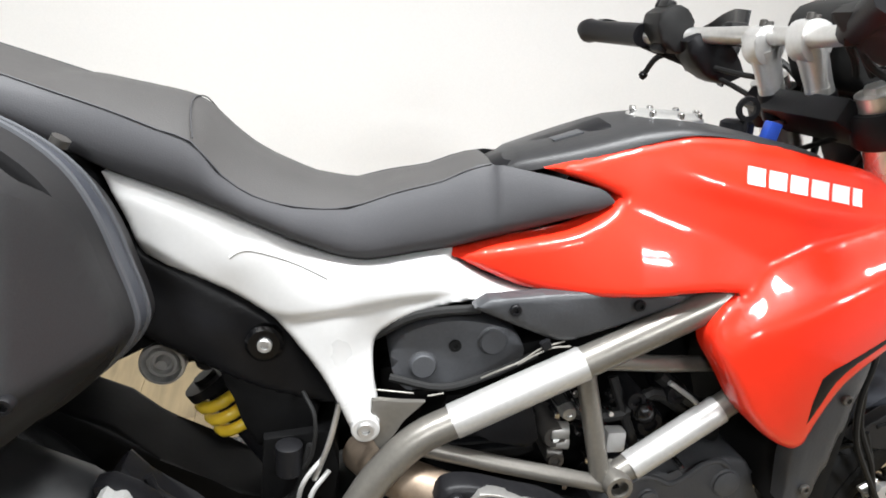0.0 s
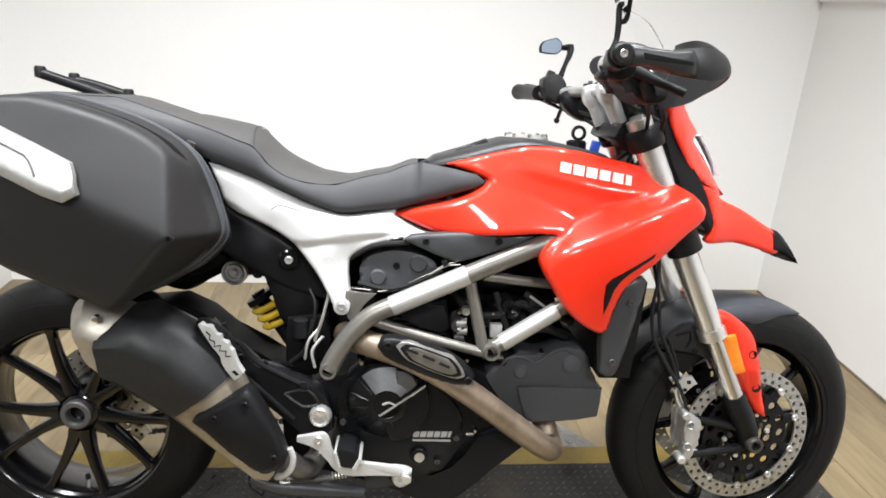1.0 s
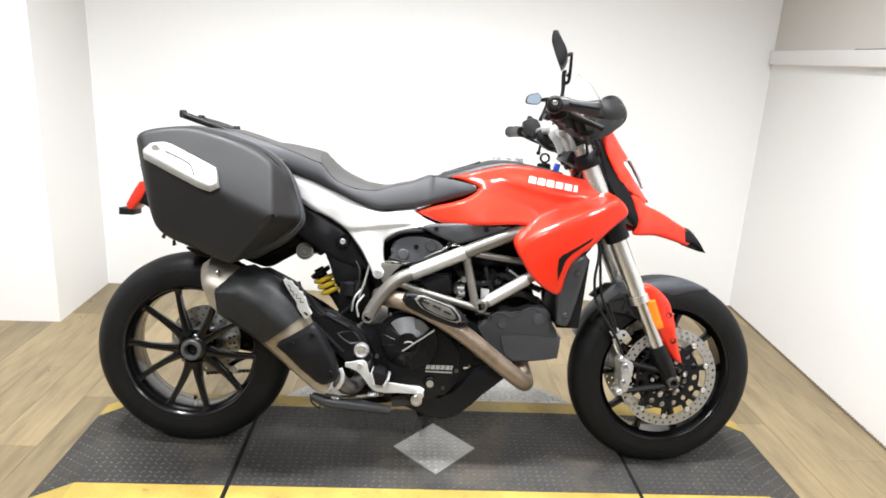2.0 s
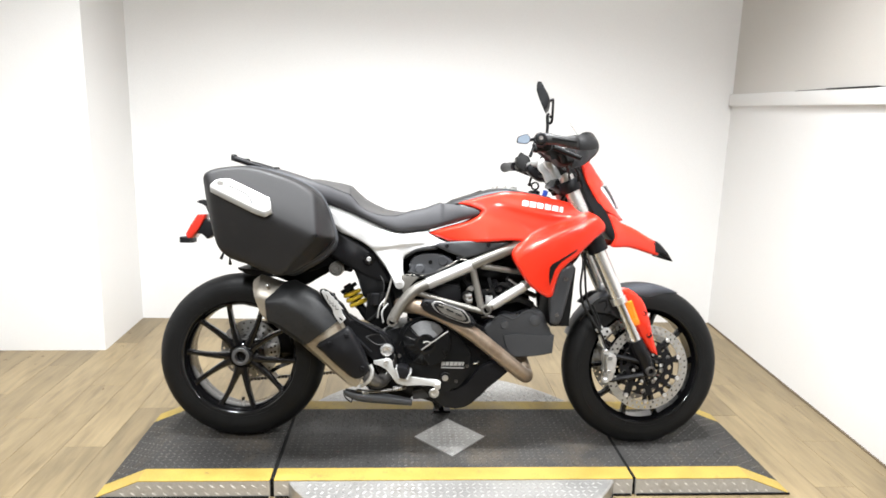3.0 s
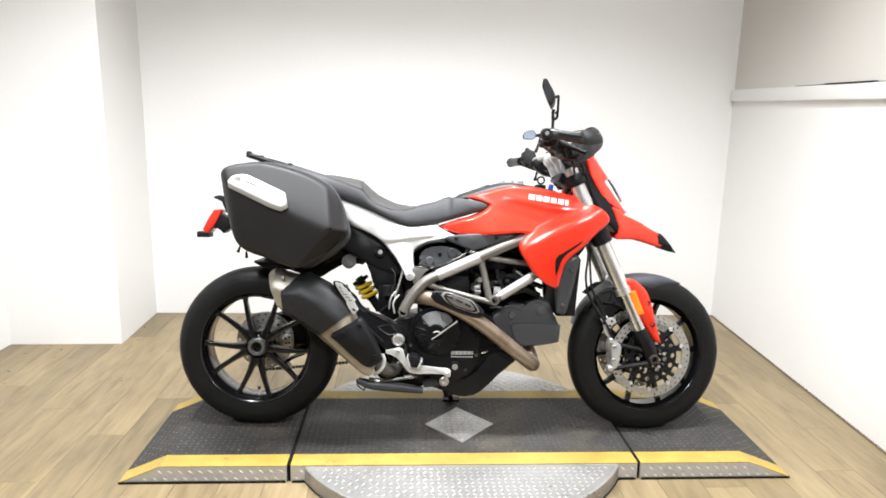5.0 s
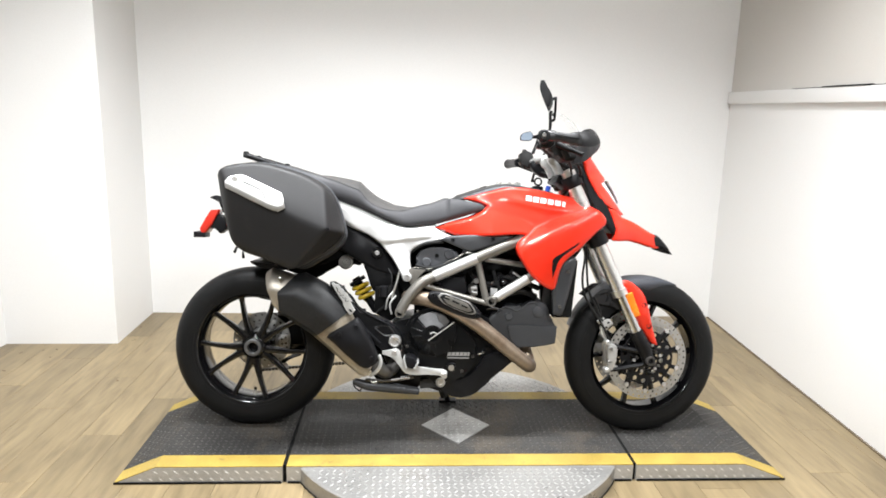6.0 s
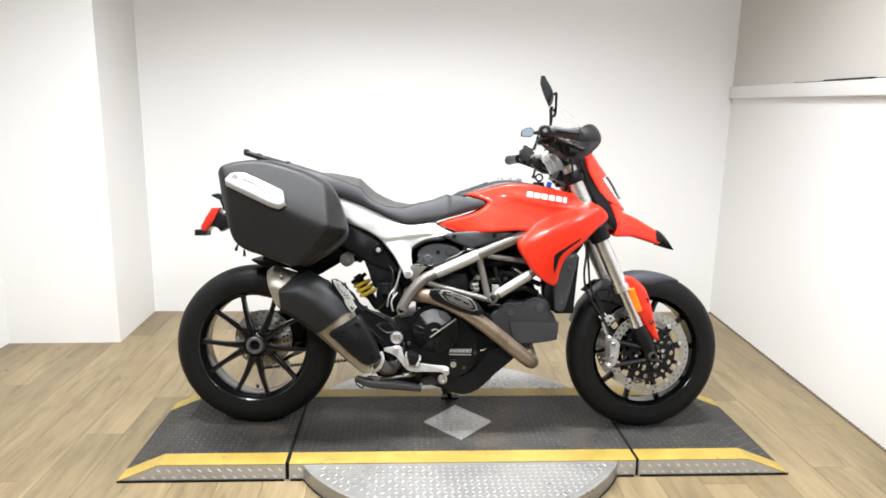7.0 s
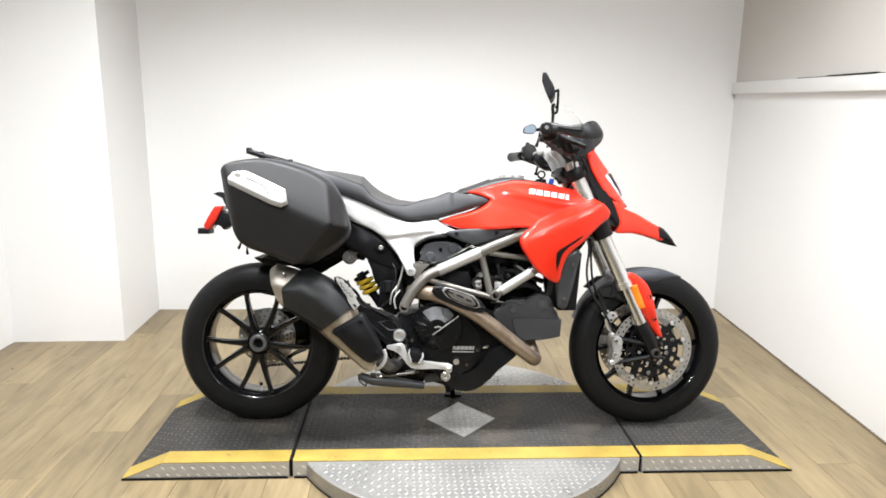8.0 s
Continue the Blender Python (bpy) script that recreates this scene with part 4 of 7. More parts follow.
bm = fresh()
shell(bm, SHROUD, shroud_surf, 0.035, 0.011, 0.006)
shroud = part("tank_shroud", bm, RED, bike, "glossy red tank shroud with air scoop", 70)
bm = fresh()
SLOT = [(0.524, -0.200, 0.667), (0.550, -0.200, 0.688), (0.594, -0.200, 0.716), (0.619, -0.200, 0.733), (0.616, -0.200, 0.723), (0.566, -0.200, 0.686), (0.545, -0.200, 0.660), (0.537, -0.200, 0.630), (0.528, -0.200, 0.600)]
shell(bm, SLOT, shroud_surf, 0.004, 0.001, 0.012, proud=0.0012, steps=2)
part("vent_slot", bm, PLASTIC, shroud, "dark vent slot")
mirrored(shroud)
for k in range(6):
    u0, u1 = k / 6, (k + (0.42 if k == 5 else 0.80)) / 6
    a, b = np.array((0.431, -0.130, 0.889)), np.array((0.590, -0.134, 0.865))
    p, q = a + (b - a) * u0, a + (b - a) * u1
    hgt, lean_x = 0.0190, -0.003
    corners = [V(p[0], 0, p[2] - hgt / 2), V(q[0], 0, q[2] - hgt / 2), V(q[0] - lean_x, 0, q[2] + hgt / 2), V(p[0] - lean_x, 0, p[2] + hgt / 2)]
    bm = fresh()
    shell(bm, corners, shroud_surf, 0.002, 0, 0.006, proud=0.0016, steps=1)
    part("decal_bar", bm, LETTER, shroud, "white decal bar")

# tank top cover
TRIM = [(0.135, -0.038, 0.864), (0.165, -0.050, 0.872), (0.195, -0.064, 0.881), (0.258, -0.084, 0.901), (0.321, -0.091, 0.920), (0.375, -0.094, 0.932), (0.441, -0.097, 0.928), (0.535, -0.100, 0.911)]
rows = []
bm = fresh()
for i, q in enumerate(rounded(TRIM, 4, False, 80)):
    rise = 0.022 * min(1, i / 6) * (1 if i < 16 else max(0.35, 1 - (i - 16) / 10))
    rows.append([bm.verts.new((q.x, q.y * math.cos(math.pi * k / 12), q.z - 0.004 + rise * math.sin(math.pi * k / 12) ** 0.7)) for k in range(13)])
for a, b in zip(rows, rows[1:]):
    for k in range(12):
        bm.faces.new((a[k], a[k + 1], b[k + 1], b[k]))
cover = part("tank_cover", bm, TRIMBLACK, bike, "grey plastic cover on top of the tank", 60)
pad_line = [(0.141, 0.000, 0.873), (0.199, 0.000, 0.901), (0.256, 0.000, 0.921), (0.291, 0.000, 0.935)]
bm = fresh()
rows = []
for i, q in enumerate(rounded(pad_line, 5, False, 80)):
    half = 0.045 + 0.004 * math.sin(i)
    rows.append([V(q.x, half * p, q.z - 0.022 + h) for p, h in ((-1, 0), (-0.97, 0.012), (-0.85, 0.017), (0, 0.021), (0.85, 0.017), (0.97, 0.012), (1, 0), (0.5, -0.01), (-0.5, -0.01))])
loft(bm, rows)
pad = part("tank_pad", bm, PLASTIC, cover, "raised dark pad along the tank top", 40)
bm = fresh()
p, q = Vector((0.224, 0.000, 0.907)), Vector((0.260, 0.000, 0.919))
block(bm, (p + q) / 2 + V(0, -0.025, 0.0), ((q - p).length, 0.022, 0.003), (0, -math.degrees(math.atan2(q.z - p.z, q.x - p.x)), 0), 0.001)
part("label_bar", bm, GREYPLASTIC, pad, "small grey label")
bm = fresh()
cap_at = V(0.378, 0.0, 0.930)
lathe(bm, [(0.0, 0.014), (0.04, 0.014), (0.048, 0.010), (0.05, 0), (0.05, -0.02)], cap_at, 28, "z")
cap = part("filler_cap", bm, ALLOY, cover, "alloy fuel filler cap")
for k in range(8):
    a = 2 * math.pi * k / 8
    bm = fresh()
    lathe(bm, [(0.0045, 0.0), (0.0045, 0.0165), (0.003, 0.018), (0, 0.018)], cap_at + V(0.043 * math.cos(a), 0.043 * math.sin(a), 0), 8, "z")
    part("cap_screw", bm, CHROME, cap)

# side panels under the tank
PANEL = [(0.1214, -0.132, 0.7286), (0.1375, -0.132, 0.7395), (0.2241, -0.132, 0.7475), (0.3131, -0.132, 0.7495), (0.3864, -0.132, 0.7452), (0.3557, -0.132, 0.728), (0.2462, -0.132, 0.69), (0.2242, -0.132, 0.6888), (0.1995, -0.132, 0.6963)]
bm = fresh()
shell(bm, PANEL, surface(PANEL + [(0.224, -0.138, 0.728)]), 0.02, 0.004, 0.005, limit=24)
panel = part("side_panel", bm, GREYPLASTIC, bike, "grey plastic side panel", 60)
mirrored(panel)
for at in ((0.167, -0.133, 0.729), (0.315, -0.135, 0.735)):
    bolt_mesh("panel_bolt", 0.0070, PLASTIC, panel, at, 0.005)

# engine
motor = tagged(new("engine"), "black twin-cylinder engine")
motor.parent = bike
bm = fresh()
BELT_TOP = [(0.032, -0.085, 0.645), (0.038, -0.085, 0.671), (0.061, -0.085, 0.688), (0.105, -0.085, 0.697), (0.154, -0.085, 0.692), (0.187, -0.085, 0.677), (0.198, -0.085, 0.651), (0.186, -0.085, 0.635), (0.145, -0.085, 0.621), (0.072, -0.085, 0.604), (0.044, -0.085, 0.611)]
prism(bm, BELT_TOP, -0.092, 0.06, 0.010, 4)
cover = part("belt_cover", bm, BELT, motor, "dark grey upper belt cover", 45)
for at, r in (((0.071, -0.092, 0.641), 0.0155), ((0.155, -0.092, 0.672), 0.0165)):
    bm = fresh()
    lathe(bm, [(r * 1.15, 0.004), (r * 1.15, -0.0005), (r, -0.002), (r, -0.006), (r * 0.9, -0.0075), (0, -0.0075)], at, 26)
    part("round_plug", bm, BELT, cover)
bolt_mesh("cover_bolt", 0.0075, HOLLOW, cover, (0.109, -0.092, 0.666), 0.004)
bm = fresh()
BELT_LOW = [(0.308, -0.100, 0.431), (0.324, -0.100, 0.452), (0.360, -0.100, 0.463), (0.379, -0.100, 0.485), (0.419, -0.100, 0.481), (0.442, -0.100, 0.486), (0.472, -0.100, 0.501), (0.514, -0.100, 0.499), (0.534, -0.100, 0.468), (0.543, -0.100, 0.421), (0.563, -0.100, 0.412), (0.560, -0.100, 0.348), (0.522, -0.100, 0.339), (0.433, -0.100, 0.329), (0.380, -0.100, 0.337), (0.336, -0.100, 0.390)]
prism(bm, BELT_LOW, -0.112, 0.08, 0.008, 3)
cover = part("belt_cover", bm, FRONTBELT, motor, "dark grey front belt cover", 45)
for at, r in (((0.382, -0.112, 0.446), 0.0135), ((0.492, -0.112, 0.465), 0.0185), ((0.396, -0.112, 0.381), 0.0105)):
    bm = fresh()
    lathe(bm, [(r * 1.15, 0.004), (r * 1.15, -0.0005), (r, -0.002), (r, -0.005), (r * 0.88, -0.0065), (0, -0.0065)], at, 22)
    part("round_plug", bm, BELT, cover)
bm = fresh()
tube(bm, [(0.338, -0.112, 0.458), (0.350, -0.112, 0.471), (0.370, -0.112, 0.480), (0.392, -0.112, 0.476), (0.411, -0.112, 0.467), (0.431, -0.112, 0.478), (0.452, -0.112, 0.494), (0.476, -0.112, 0.500), (0.492, -0.112, 0.490)], 0.0042, 8, 3)
part("cover_rim", bm, FRONTBELT, cover)
bm = fresh()
STEP = [(0.377, -0.112, 0.412), (0.451, -0.112, 0.415), (0.540, -0.112, 0.410), (0.563, -0.112, 0.414), (0.558, -0.112, 0.348), (0.452, -0.112, 0.332), (0.399, -0.112, 0.340)]
prism(bm, STEP, -0.119, -0.105, 0.004, 2)
part("lower_cover", bm, FRONTBELT, cover)
bm = fresh()
CASING = [(-0.094, -0.100, 0.364), (-0.056, -0.100, 0.407), (0.018, -0.100, 0.430), (0.155, -0.100, 0.463), (0.282, -0.100, 0.448), (0.368, -0.100, 0.391), (0.380, -0.100, 0.326), (0.328, -0.100, 0.250), (0.255, -0.100, 0.152), (0.191, -0.100, 0.141), (0.095, -0.100, 0.166), (-0.012, -0.100, 0.203), (-0.076, -0.100, 0.268)]
prism(bm, CASING, -0.105, 0.12, 0.012, 3)
part("crankcase", bm, ENGINE, motor, "black engine crankcase", 45)
bm = fresh()
CLUTCH = [(0.000, -0.126, 0.338), (-0.000, -0.126, 0.402), (0.029, -0.126, 0.445), (0.091, -0.126, 0.464), (0.154, -0.126, 0.453), (0.201, -0.126, 0.415), (0.250, -0.126, 0.362), (0.266, -0.126, 0.309), (0.241, -0.126, 0.245), (0.189, -0.126, 0.195), (0.126, -0.126, 0.195), (0.052, -0.126, 0.232), (0.014, -0.126, 0.285)]
prism(bm, CLUTCH, -0.126, -0.07, 0.014, 4)
clutch = part("clutch_cover", bm, ENGINE, motor, "black clutch cover with polished dome", 45)
dome_at = Vector((0.099, -0.126, 0.382))
bm = fresh()
lathe(bm, [(0.084, 0.01), (0.084, -0.006), (0.078, -0.014), (0.033, -0.034), (0.029, -0.034), (0.027, -0.031), (0, -0.031)], dome_at, 40)
part("dome", bm, ENGINE, clutch, "turned black dome", 30)
bm = fresh()
ring = []
for r, h in ((0.0785, -0.0138), (0.034, -0.0335)):
    ring.append([dome_at + V(r * math.cos(a), h - 0.0012, r * math.sin(a)) for a in np.linspace(radians(36), radians(134), 12)])
ring.append([q + V(0, 0.004, 0) for q in ring[1]])
ring.insert(0, [q + V(0, 0.004, 0) for q in ring[0]])
mesh_rows = [[bm.verts.new(q) for q in r] for r in ring]
for a, b in zip(mesh_rows, mesh_rows[1:]):
    for k in range(11):
        bm.faces.new((a[k], a[k + 1], b[k + 1], b[k]))
part("polished_sector", bm, DOME, clutch, "polished alloy sector of the dome")
bm = fresh()
LOBE = [(0.115, -0.150, 0.457), (0.141, -0.150, 0.453), (0.161, -0.150, 0.428), (0.131, -0.150, 0.399), (0.117, -0.150, 0.389), (0.121, -0.150, 0.412)]
prism(bm, LOBE, -0.153, -0.12, 0.005, 2)
part("lobe", bm, DOME, clutch)
bm = fresh()
prism(bm, [(0.088, 0, 0.361), (0.176, 0, 0.427), (0.188, 0, 0.392), (0.178, 0, 0.345), (0.150, 0, 0.312), (0.112, 0, 0.300), (0.098, 0, 0.330)], -0.157, -0.12, 0.004, 2)
part("lower_plate", bm, ENGINE, clutch)
for path in ([(0.084, -0.158, 0.358), (0.112, -0.159, 0.379), (0.178, -0.158, 0.428)], [(0.090, -0.159, 0.384), (0.104, -0.159, 0.389), (0.116, -0.159, 0.383)]):
    bm = fresh()
    tube(bm, path, 0.0026, 8, 2)
    part("bright_edge", bm, DISCSTEEL, clutch, "bright machined edge")
for k in range(7):
    ang = radians(142 + 24 * k)
    bm = fresh()
    tube(bm, [dome_at + V(0.040 * math.cos(ang), -0.033, 0.040 * math.sin(ang)), dome_at + V(0.080 * math.cos(ang), -0.0135, 0.080 * math.sin(ang))], 0.0028, 6)
    part("rib", bm, ENGINE, clutch)
for k in range(9):
    a = radians(-50 + 33 * k)
    q = V(0.131 + 0.125 * math.cos(a), -0.126, 0.331 + 0.118 * math.sin(a))
    if k in (0, 1, 5, 6, 7, 8):
        bolt_mesh("casing_bolt", 0.0065, PLATE, clutch, q, 0.007)
oil_at = (0.172, -0.126, 0.253)
bm = fresh()
lathe(bm, [(0.019, 0.0), (0.019, -0.008), (0.016, -0.010), (0.0, -0.010)], oil_at, 26)
window = part("oil_filler", bm, ENGINE, clutch)
bm = fresh()
lathe(bm, [(0.011, -0.009), (0.011, -0.0115), (0, -0.012)], oil_at, 20)
part("sight_disc", bm, ALLOY, window)
for k in range(6):
    a, b = np.array((0.156, -0.128, 0.303)), np.array((0.246, -0.128, 0.304))
    p, q = a + (b - a) * k / 6, a + (b - a) * (k + (0.4 if k == 5 else 0.82)) / 6
    bm = fresh()
    corners = [V(p[0], 0, p[2] - 0.0065), V(q[0], 0, q[2] - 0.0065), V(q[0] + 0.003, 0, q[2] + 0.0065), V(p[0] + 0.003, 0, p[2] + 0.0065)]
    prism(bm, corners, -0.1285, -0.12, 0, 1)
    part("decal_bar", bm, SILVERLETTER, clutch, "silver decal bar")
bm = fresh()
a, b = (0.156, -0.128, 0.289), (0.238, -0.128, 0.289)
prism(bm, [V(a[0], 0, a[2] - 0.002), V(b[0], 0, b[2] - 0.002), V(b[0], 0, b[2] + 0.002), V(a[0], 0, a[2] + 0.002)], -0.1282, -0.12, 0, 1)
part("decal_line", bm, SILVERLETTER, clutch)
bm = fresh()
BELLY = [(0.073, -0.100, 0.248), (0.158, -0.100, 0.194), (0.248, -0.100, 0.217), (0.295, -0.100, 0.293), (0.369, -0.100, 0.311), (0.408, -0.100, 0.284), (0.329, -0.100, 0.218), (0.270, -0.100, 0.157), (0.213, -0.100, 0.136), (0.138, -0.100, 0.157)]
prism(bm, BELLY, -0.125, 0.12, 0.008, 2)
part("sump", bm, PLASTIC, motor, "black engine sump cover", 45)
bm = fresh()
prism(bm, [(0.107, -0.050, 0.589), (0.219, -0.050, 0.591), (0.233, -0.050, 0.500), (0.113, -0.050, 0.466), (0.069, -0.050, 0.509)], -0.075, 0.07, 0.008, 2)
prism(bm, [(0.025, -0.050, 0.605), (0.432, -0.050, 0.675), (0.501, -0.050, 0.481), (0.329, -0.050, 0.414), (0.027, -0.050, 0.410)], -0.03, 0.05, 0.01, 2)
part("cylinder_block", bm, DEEPBLACK, motor, "black finned cylinder block", 45)
for k in range(5):
    bm = fresh()
    a, b = np.array((0.107, -0.080, 0.562)), np.array((0.222, -0.080, 0.568))
    prism(bm, [V(a[0], 0, a[2] - 0.012 * k), V(b[0], 0, b[2] - 0.012 * k), V(b[0], 0, b[2] - 0.012 * k - 0.004), V(a[0], 0, a[2] - 0.012 * k - 0.004)], -0.088, -0.06, 0.001, 1)
    part("fin", bm, ENGINE, motor)
bm = fresh()
prism(bm, [(0.132, -0.090, 0.585), (0.212, -0.090, 0.586), (0.226, -0.090, 0.535), (0.207, -0.090, 0.522), (0.122, -0.090, 0.551)], -0.10, -0.05, 0.006, 2)
part("air_duct", bm, PLASTIC, motor)
for at, r, mat in (((0.244, -0.100, 0.543), 0.017, PLATE), ((0.259, -0.100, 0.575), 0.010, ALLOY), ((0.347, -0.100, 0.591), 0.014, PLASTIC), ((0.376, -0.090, 0.550), 0.020, PLASTIC), ((0.249, -0.100, 0.507), 0.012, PLATE), ((0.407, -0.090, 0.593), 0.016, PLASTIC), ((0.019, -0.100, 0.279), 0.016, ALLOY)):
    bm = fresh()
    lathe(bm, [(r, 0.05), (r, -0.002), (r * 0.85, -0.008), (r * 0.5, -0.008), (r * 0.45, -0.004), (0, -0.004)], at, 18)
    part("fitting", bm, mat, motor)
# chrome bolts added where small glints show in the engine
for at, r in (((0.245, -0.100, 0.571), 0.005), ((0.248, -0.100, 0.546), 0.006), ((0.268, -0.100, 0.601), 0.006), ((0.274, -0.100, 0.581), 0.004), ((0.277, -0.100, 0.543), 0.004), ((0.317, -0.100, 0.571), 0.005), ((0.431, -0.100, 0.483), 0.005),
              ((0.357, -0.100, 0.575), 0.004), ((0.294, -0.100, 0.503), 0.005), ((0.390, -0.100, 0.531), 0.004), ((0.419, -0.100, 0.551), 0.005), ((0.267, -0.100, 0.464), 0.005), ((0.043, -0.120, 0.460), 0.006), ((0.290, -0.126, 0.312), 0.005)):
    bm = fresh()
    lathe(bm, [(r, 0.02), (r, -0.002), (r * 0.7, -0.004), (0, -0.004)], at, 10)
    part("small_bolt", bm, CHROME, motor)
for at, r in (((0.360, -0.100, 0.574), 0.017), ((0.301, -0.080, 0.551), 0.022), ((0.336, -0.070, 0.582), 0.020)):
    bm = fresh()
    lathe(bm, [(r * 0.9, 0.03), (r, 0.01), (r, -0.004), (r * 0.8, -0.013), (r * 0.4, -0.018), (0, -0.019)], at, 20)
    part("round_cap", bm, BLACKPAINT, motor)
for path, r, mat in (([(0.240, -0.098, 0.548), (0.262, -0.100, 0.548)], 0.0115, SLEEVE), ([(0.243, -0.098, 0.532), (0.264, -0.100, 0.531)], 0.010, SLEEVE), ([(0.237, -0.098, 0.516), (0.257, -0.100, 0.514)], 0.008, PLATE),
                     ([(0.300, -0.098, 0.470), (0.322, -0.104, 0.474), (0.344, -0.104, 0.472)], 0.0045, PLATE), ([(0.395, -0.095, 0.610), (0.425, -0.098, 0.590), (0.452, -0.098, 0.566)], 0.0035, WIRE)):
    bm = fresh()
    tube(bm, path, r, 12, 2)
    part("hose_fitting", bm, mat, motor)
bm = fresh()
tube(bm, [(0.273, -0.126, 0.305), (0.287, -0.135, 0.310)], [0.004, 0.003], 8)
part("grease_nipple", bm, ALLOY, motor)
# filler block: bracket and shade behind the pedal put in as black
bm = fresh()
prism(bm, [(-0.151, 0.040, 0.273), (-0.071, 0.040, 0.257), (0.036, 0.040, 0.259), (0.092, 0.040, 0.186), (0.039, 0.040, 0.125), (-0.070, 0.040, 0.131), (-0.135, 0.040, 0.182)], 0.02, 0.09, 0.01, 2)
part("gearbox_rear", bm, DEEPBLACK, motor, "black filler block behind the brake pedal", 45)
bm = fresh()
block(bm, (0.324, -0.105, 0.536), (0.026, 0.02, 0.030), (0, 0, 0), 0.004)
part("white_connector", bm, WIRE, motor, "white plastic connector")
for path, r in (([(0.234, -0.080, 0.611), (0.270, -0.090, 0.570), (0.333, -0.095, 0.567), (0.375, -0.090, 0.592), (0.430, -0.080, 0.560)], 0.009), ([(0.323, -0.080, 0.612), (0.344, -0.100, 0.551), (0.368, -0.080, 0.506)], 0.007),
                ([(0.377, -0.090, 0.528), (0.430, -0.090, 0.540), (0.486, -0.070, 0.516)], 0.012), ([(0.031, -0.100, 0.629), (0.091, -0.115, 0.622), (0.145, -0.115, 0.636), (0.203, -0.120, 0.667)], 0.005),
                ([(0.010, -0.090, 0.678), (0.061, -0.100, 0.709), (0.133, -0.105, 0.719)], 0.006), ([(0.387, -0.080, 0.613), (0.439, -0.090, 0.576), (0.496, -0.070, 0.549)], 0.01)):
    bm = fresh()
    tube(bm, path, r, 8)
    part("hose", bm, HOSE, motor)
for path in ([(0.136, -0.125, 0.639), (0.160, -0.130, 0.653), (0.180, -0.130, 0.662), (0.203, -0.130, 0.678), (0.232, -0.130, 0.688)], [(0.177, -0.130, 0.658), (0.196, -0.132, 0.671), (0.215, -0.132, 0.680), (0.239, -0.132, 0.682)],
             [(0.004, -0.110, 0.620), (0.030, -0.120, 0.622), (0.057, -0.125, 0.621)], [(0.073, -0.128, 0.619), (0.082, -0.128, 0.620), (0.092, -0.128, 0.622)]):
    bm = fresh()
    tube(bm, path, 0.0012, 6)
    part("wire", bm, TUBE, motor, "pale sheathed wire")
bm = fresh()
block(bm, (0.208, -0.133, 0.685), (0.012, 0.008, 0.012), (0, -30, 0), 0.002)
part("wire_clip", bm, PLASTIC, motor, "black wire clip")

# filler added so the wall does not show between engine and frame
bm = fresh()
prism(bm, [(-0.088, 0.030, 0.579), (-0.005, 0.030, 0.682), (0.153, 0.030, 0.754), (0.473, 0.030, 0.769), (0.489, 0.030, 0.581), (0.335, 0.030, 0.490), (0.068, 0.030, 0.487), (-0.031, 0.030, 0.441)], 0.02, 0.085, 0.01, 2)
part("air_box", bm, HOLLOW, motor, "dark filler between the frame tubes")

# exhaust
exhaust = tagged(new("exhaust_system"), "bronze header pipe and black silencer")
exhaust.parent = bike
bm = fresh()
tube(bm, [(0.001, -0.060, 0.503), (0.032, -0.115, 0.509), (0.081, -0.155, 0.509), (0.153, -0.165, 0.486), (0.257, -0.168, 0.427), (0.364, -0.150, 0.343), (0.430, -0.128, 0.288), (0.464, -0.100, 0.260), (0.470, -0.060, 0.260), (0.453, -0.030, 0.312)], 0.0265, 18, 5)
part("header_pipe", bm, HEADER, exhaust, "bronze-tinted header pipe", 60)
bm = fresh()
SHIELD = [(0.077, -0.200, 0.523), (0.087, -0.200, 0.540), (0.107, -0.200, 0.544), (0.141, -0.200, 0.538), (0.203, -0.200, 0.520), (0.254, -0.200, 0.490), (0.275, -0.200, 0.466), (0.269, -0.200, 0.452), (0.244, -0.200, 0.447), (0.204, -0.200, 0.455), (0.142, -0.200, 0.479), (0.095, -0.200, 0.501)]
shell(bm, SHIELD, surface(SHIELD + [(0.162, -0.208, 0.509)]), 0.022, 0.008, 0.006)
guard = part("heat_shield", bm, PLASTIC, exhaust, "black heat shield with silver insert", 60)
INSERT = [(0.1148, -0.2, 0.5295), (0.1253, -0.2, 0.5399), (0.1459, -0.2, 0.5379), (0.228, -0.2, 0.5097), (0.2472, -0.2, 0.4872), (0.2541, -0.2, 0.4707), (0.2396, -0.2, 0.4651), (0.2174, -0.2, 0.4697), (0.1373, -0.2, 0.5022)]
heart = sum((Vector(q) for q in INSERT), Vector()) / len(INSERT)
for name, k, y, mat in (("insert", 1.0, -0.2075, DISCSTEEL), ("groove", 0.90, -0.2085, PLASTIC), ("inlay", 0.74, -0.2097, TUBE)):
    bm = fresh()
    prism(bm, [heart + (Vector(q) - heart) * k for q in INSERT], y, -0.19, 0.001, 2, 30)
    part(name, bm, mat, guard, "brushed silver insert" if name == "insert" else "")
for p, q in (((0.136, -0.210, 0.526), (0.158, -0.210, 0.518)), ((0.168, -0.210, 0.514), (0.192, -0.210, 0.504)), ((0.201, -0.210, 0.499), (0.222, -0.210, 0.490))):
    bm = fresh()
    tube(bm, [V(p[0], -0.2095, p[2]), V(q[0], -0.2095, q[2])], 0.0028, 8)
    part("slot", bm, HOLLOW, guard)
for at in ((0.099, -0.203, 0.532), (0.260, -0.203, 0.462)):
    bolt_mesh("shield_bolt", 0.0085, PLASTIC, guard, at, 0.008)


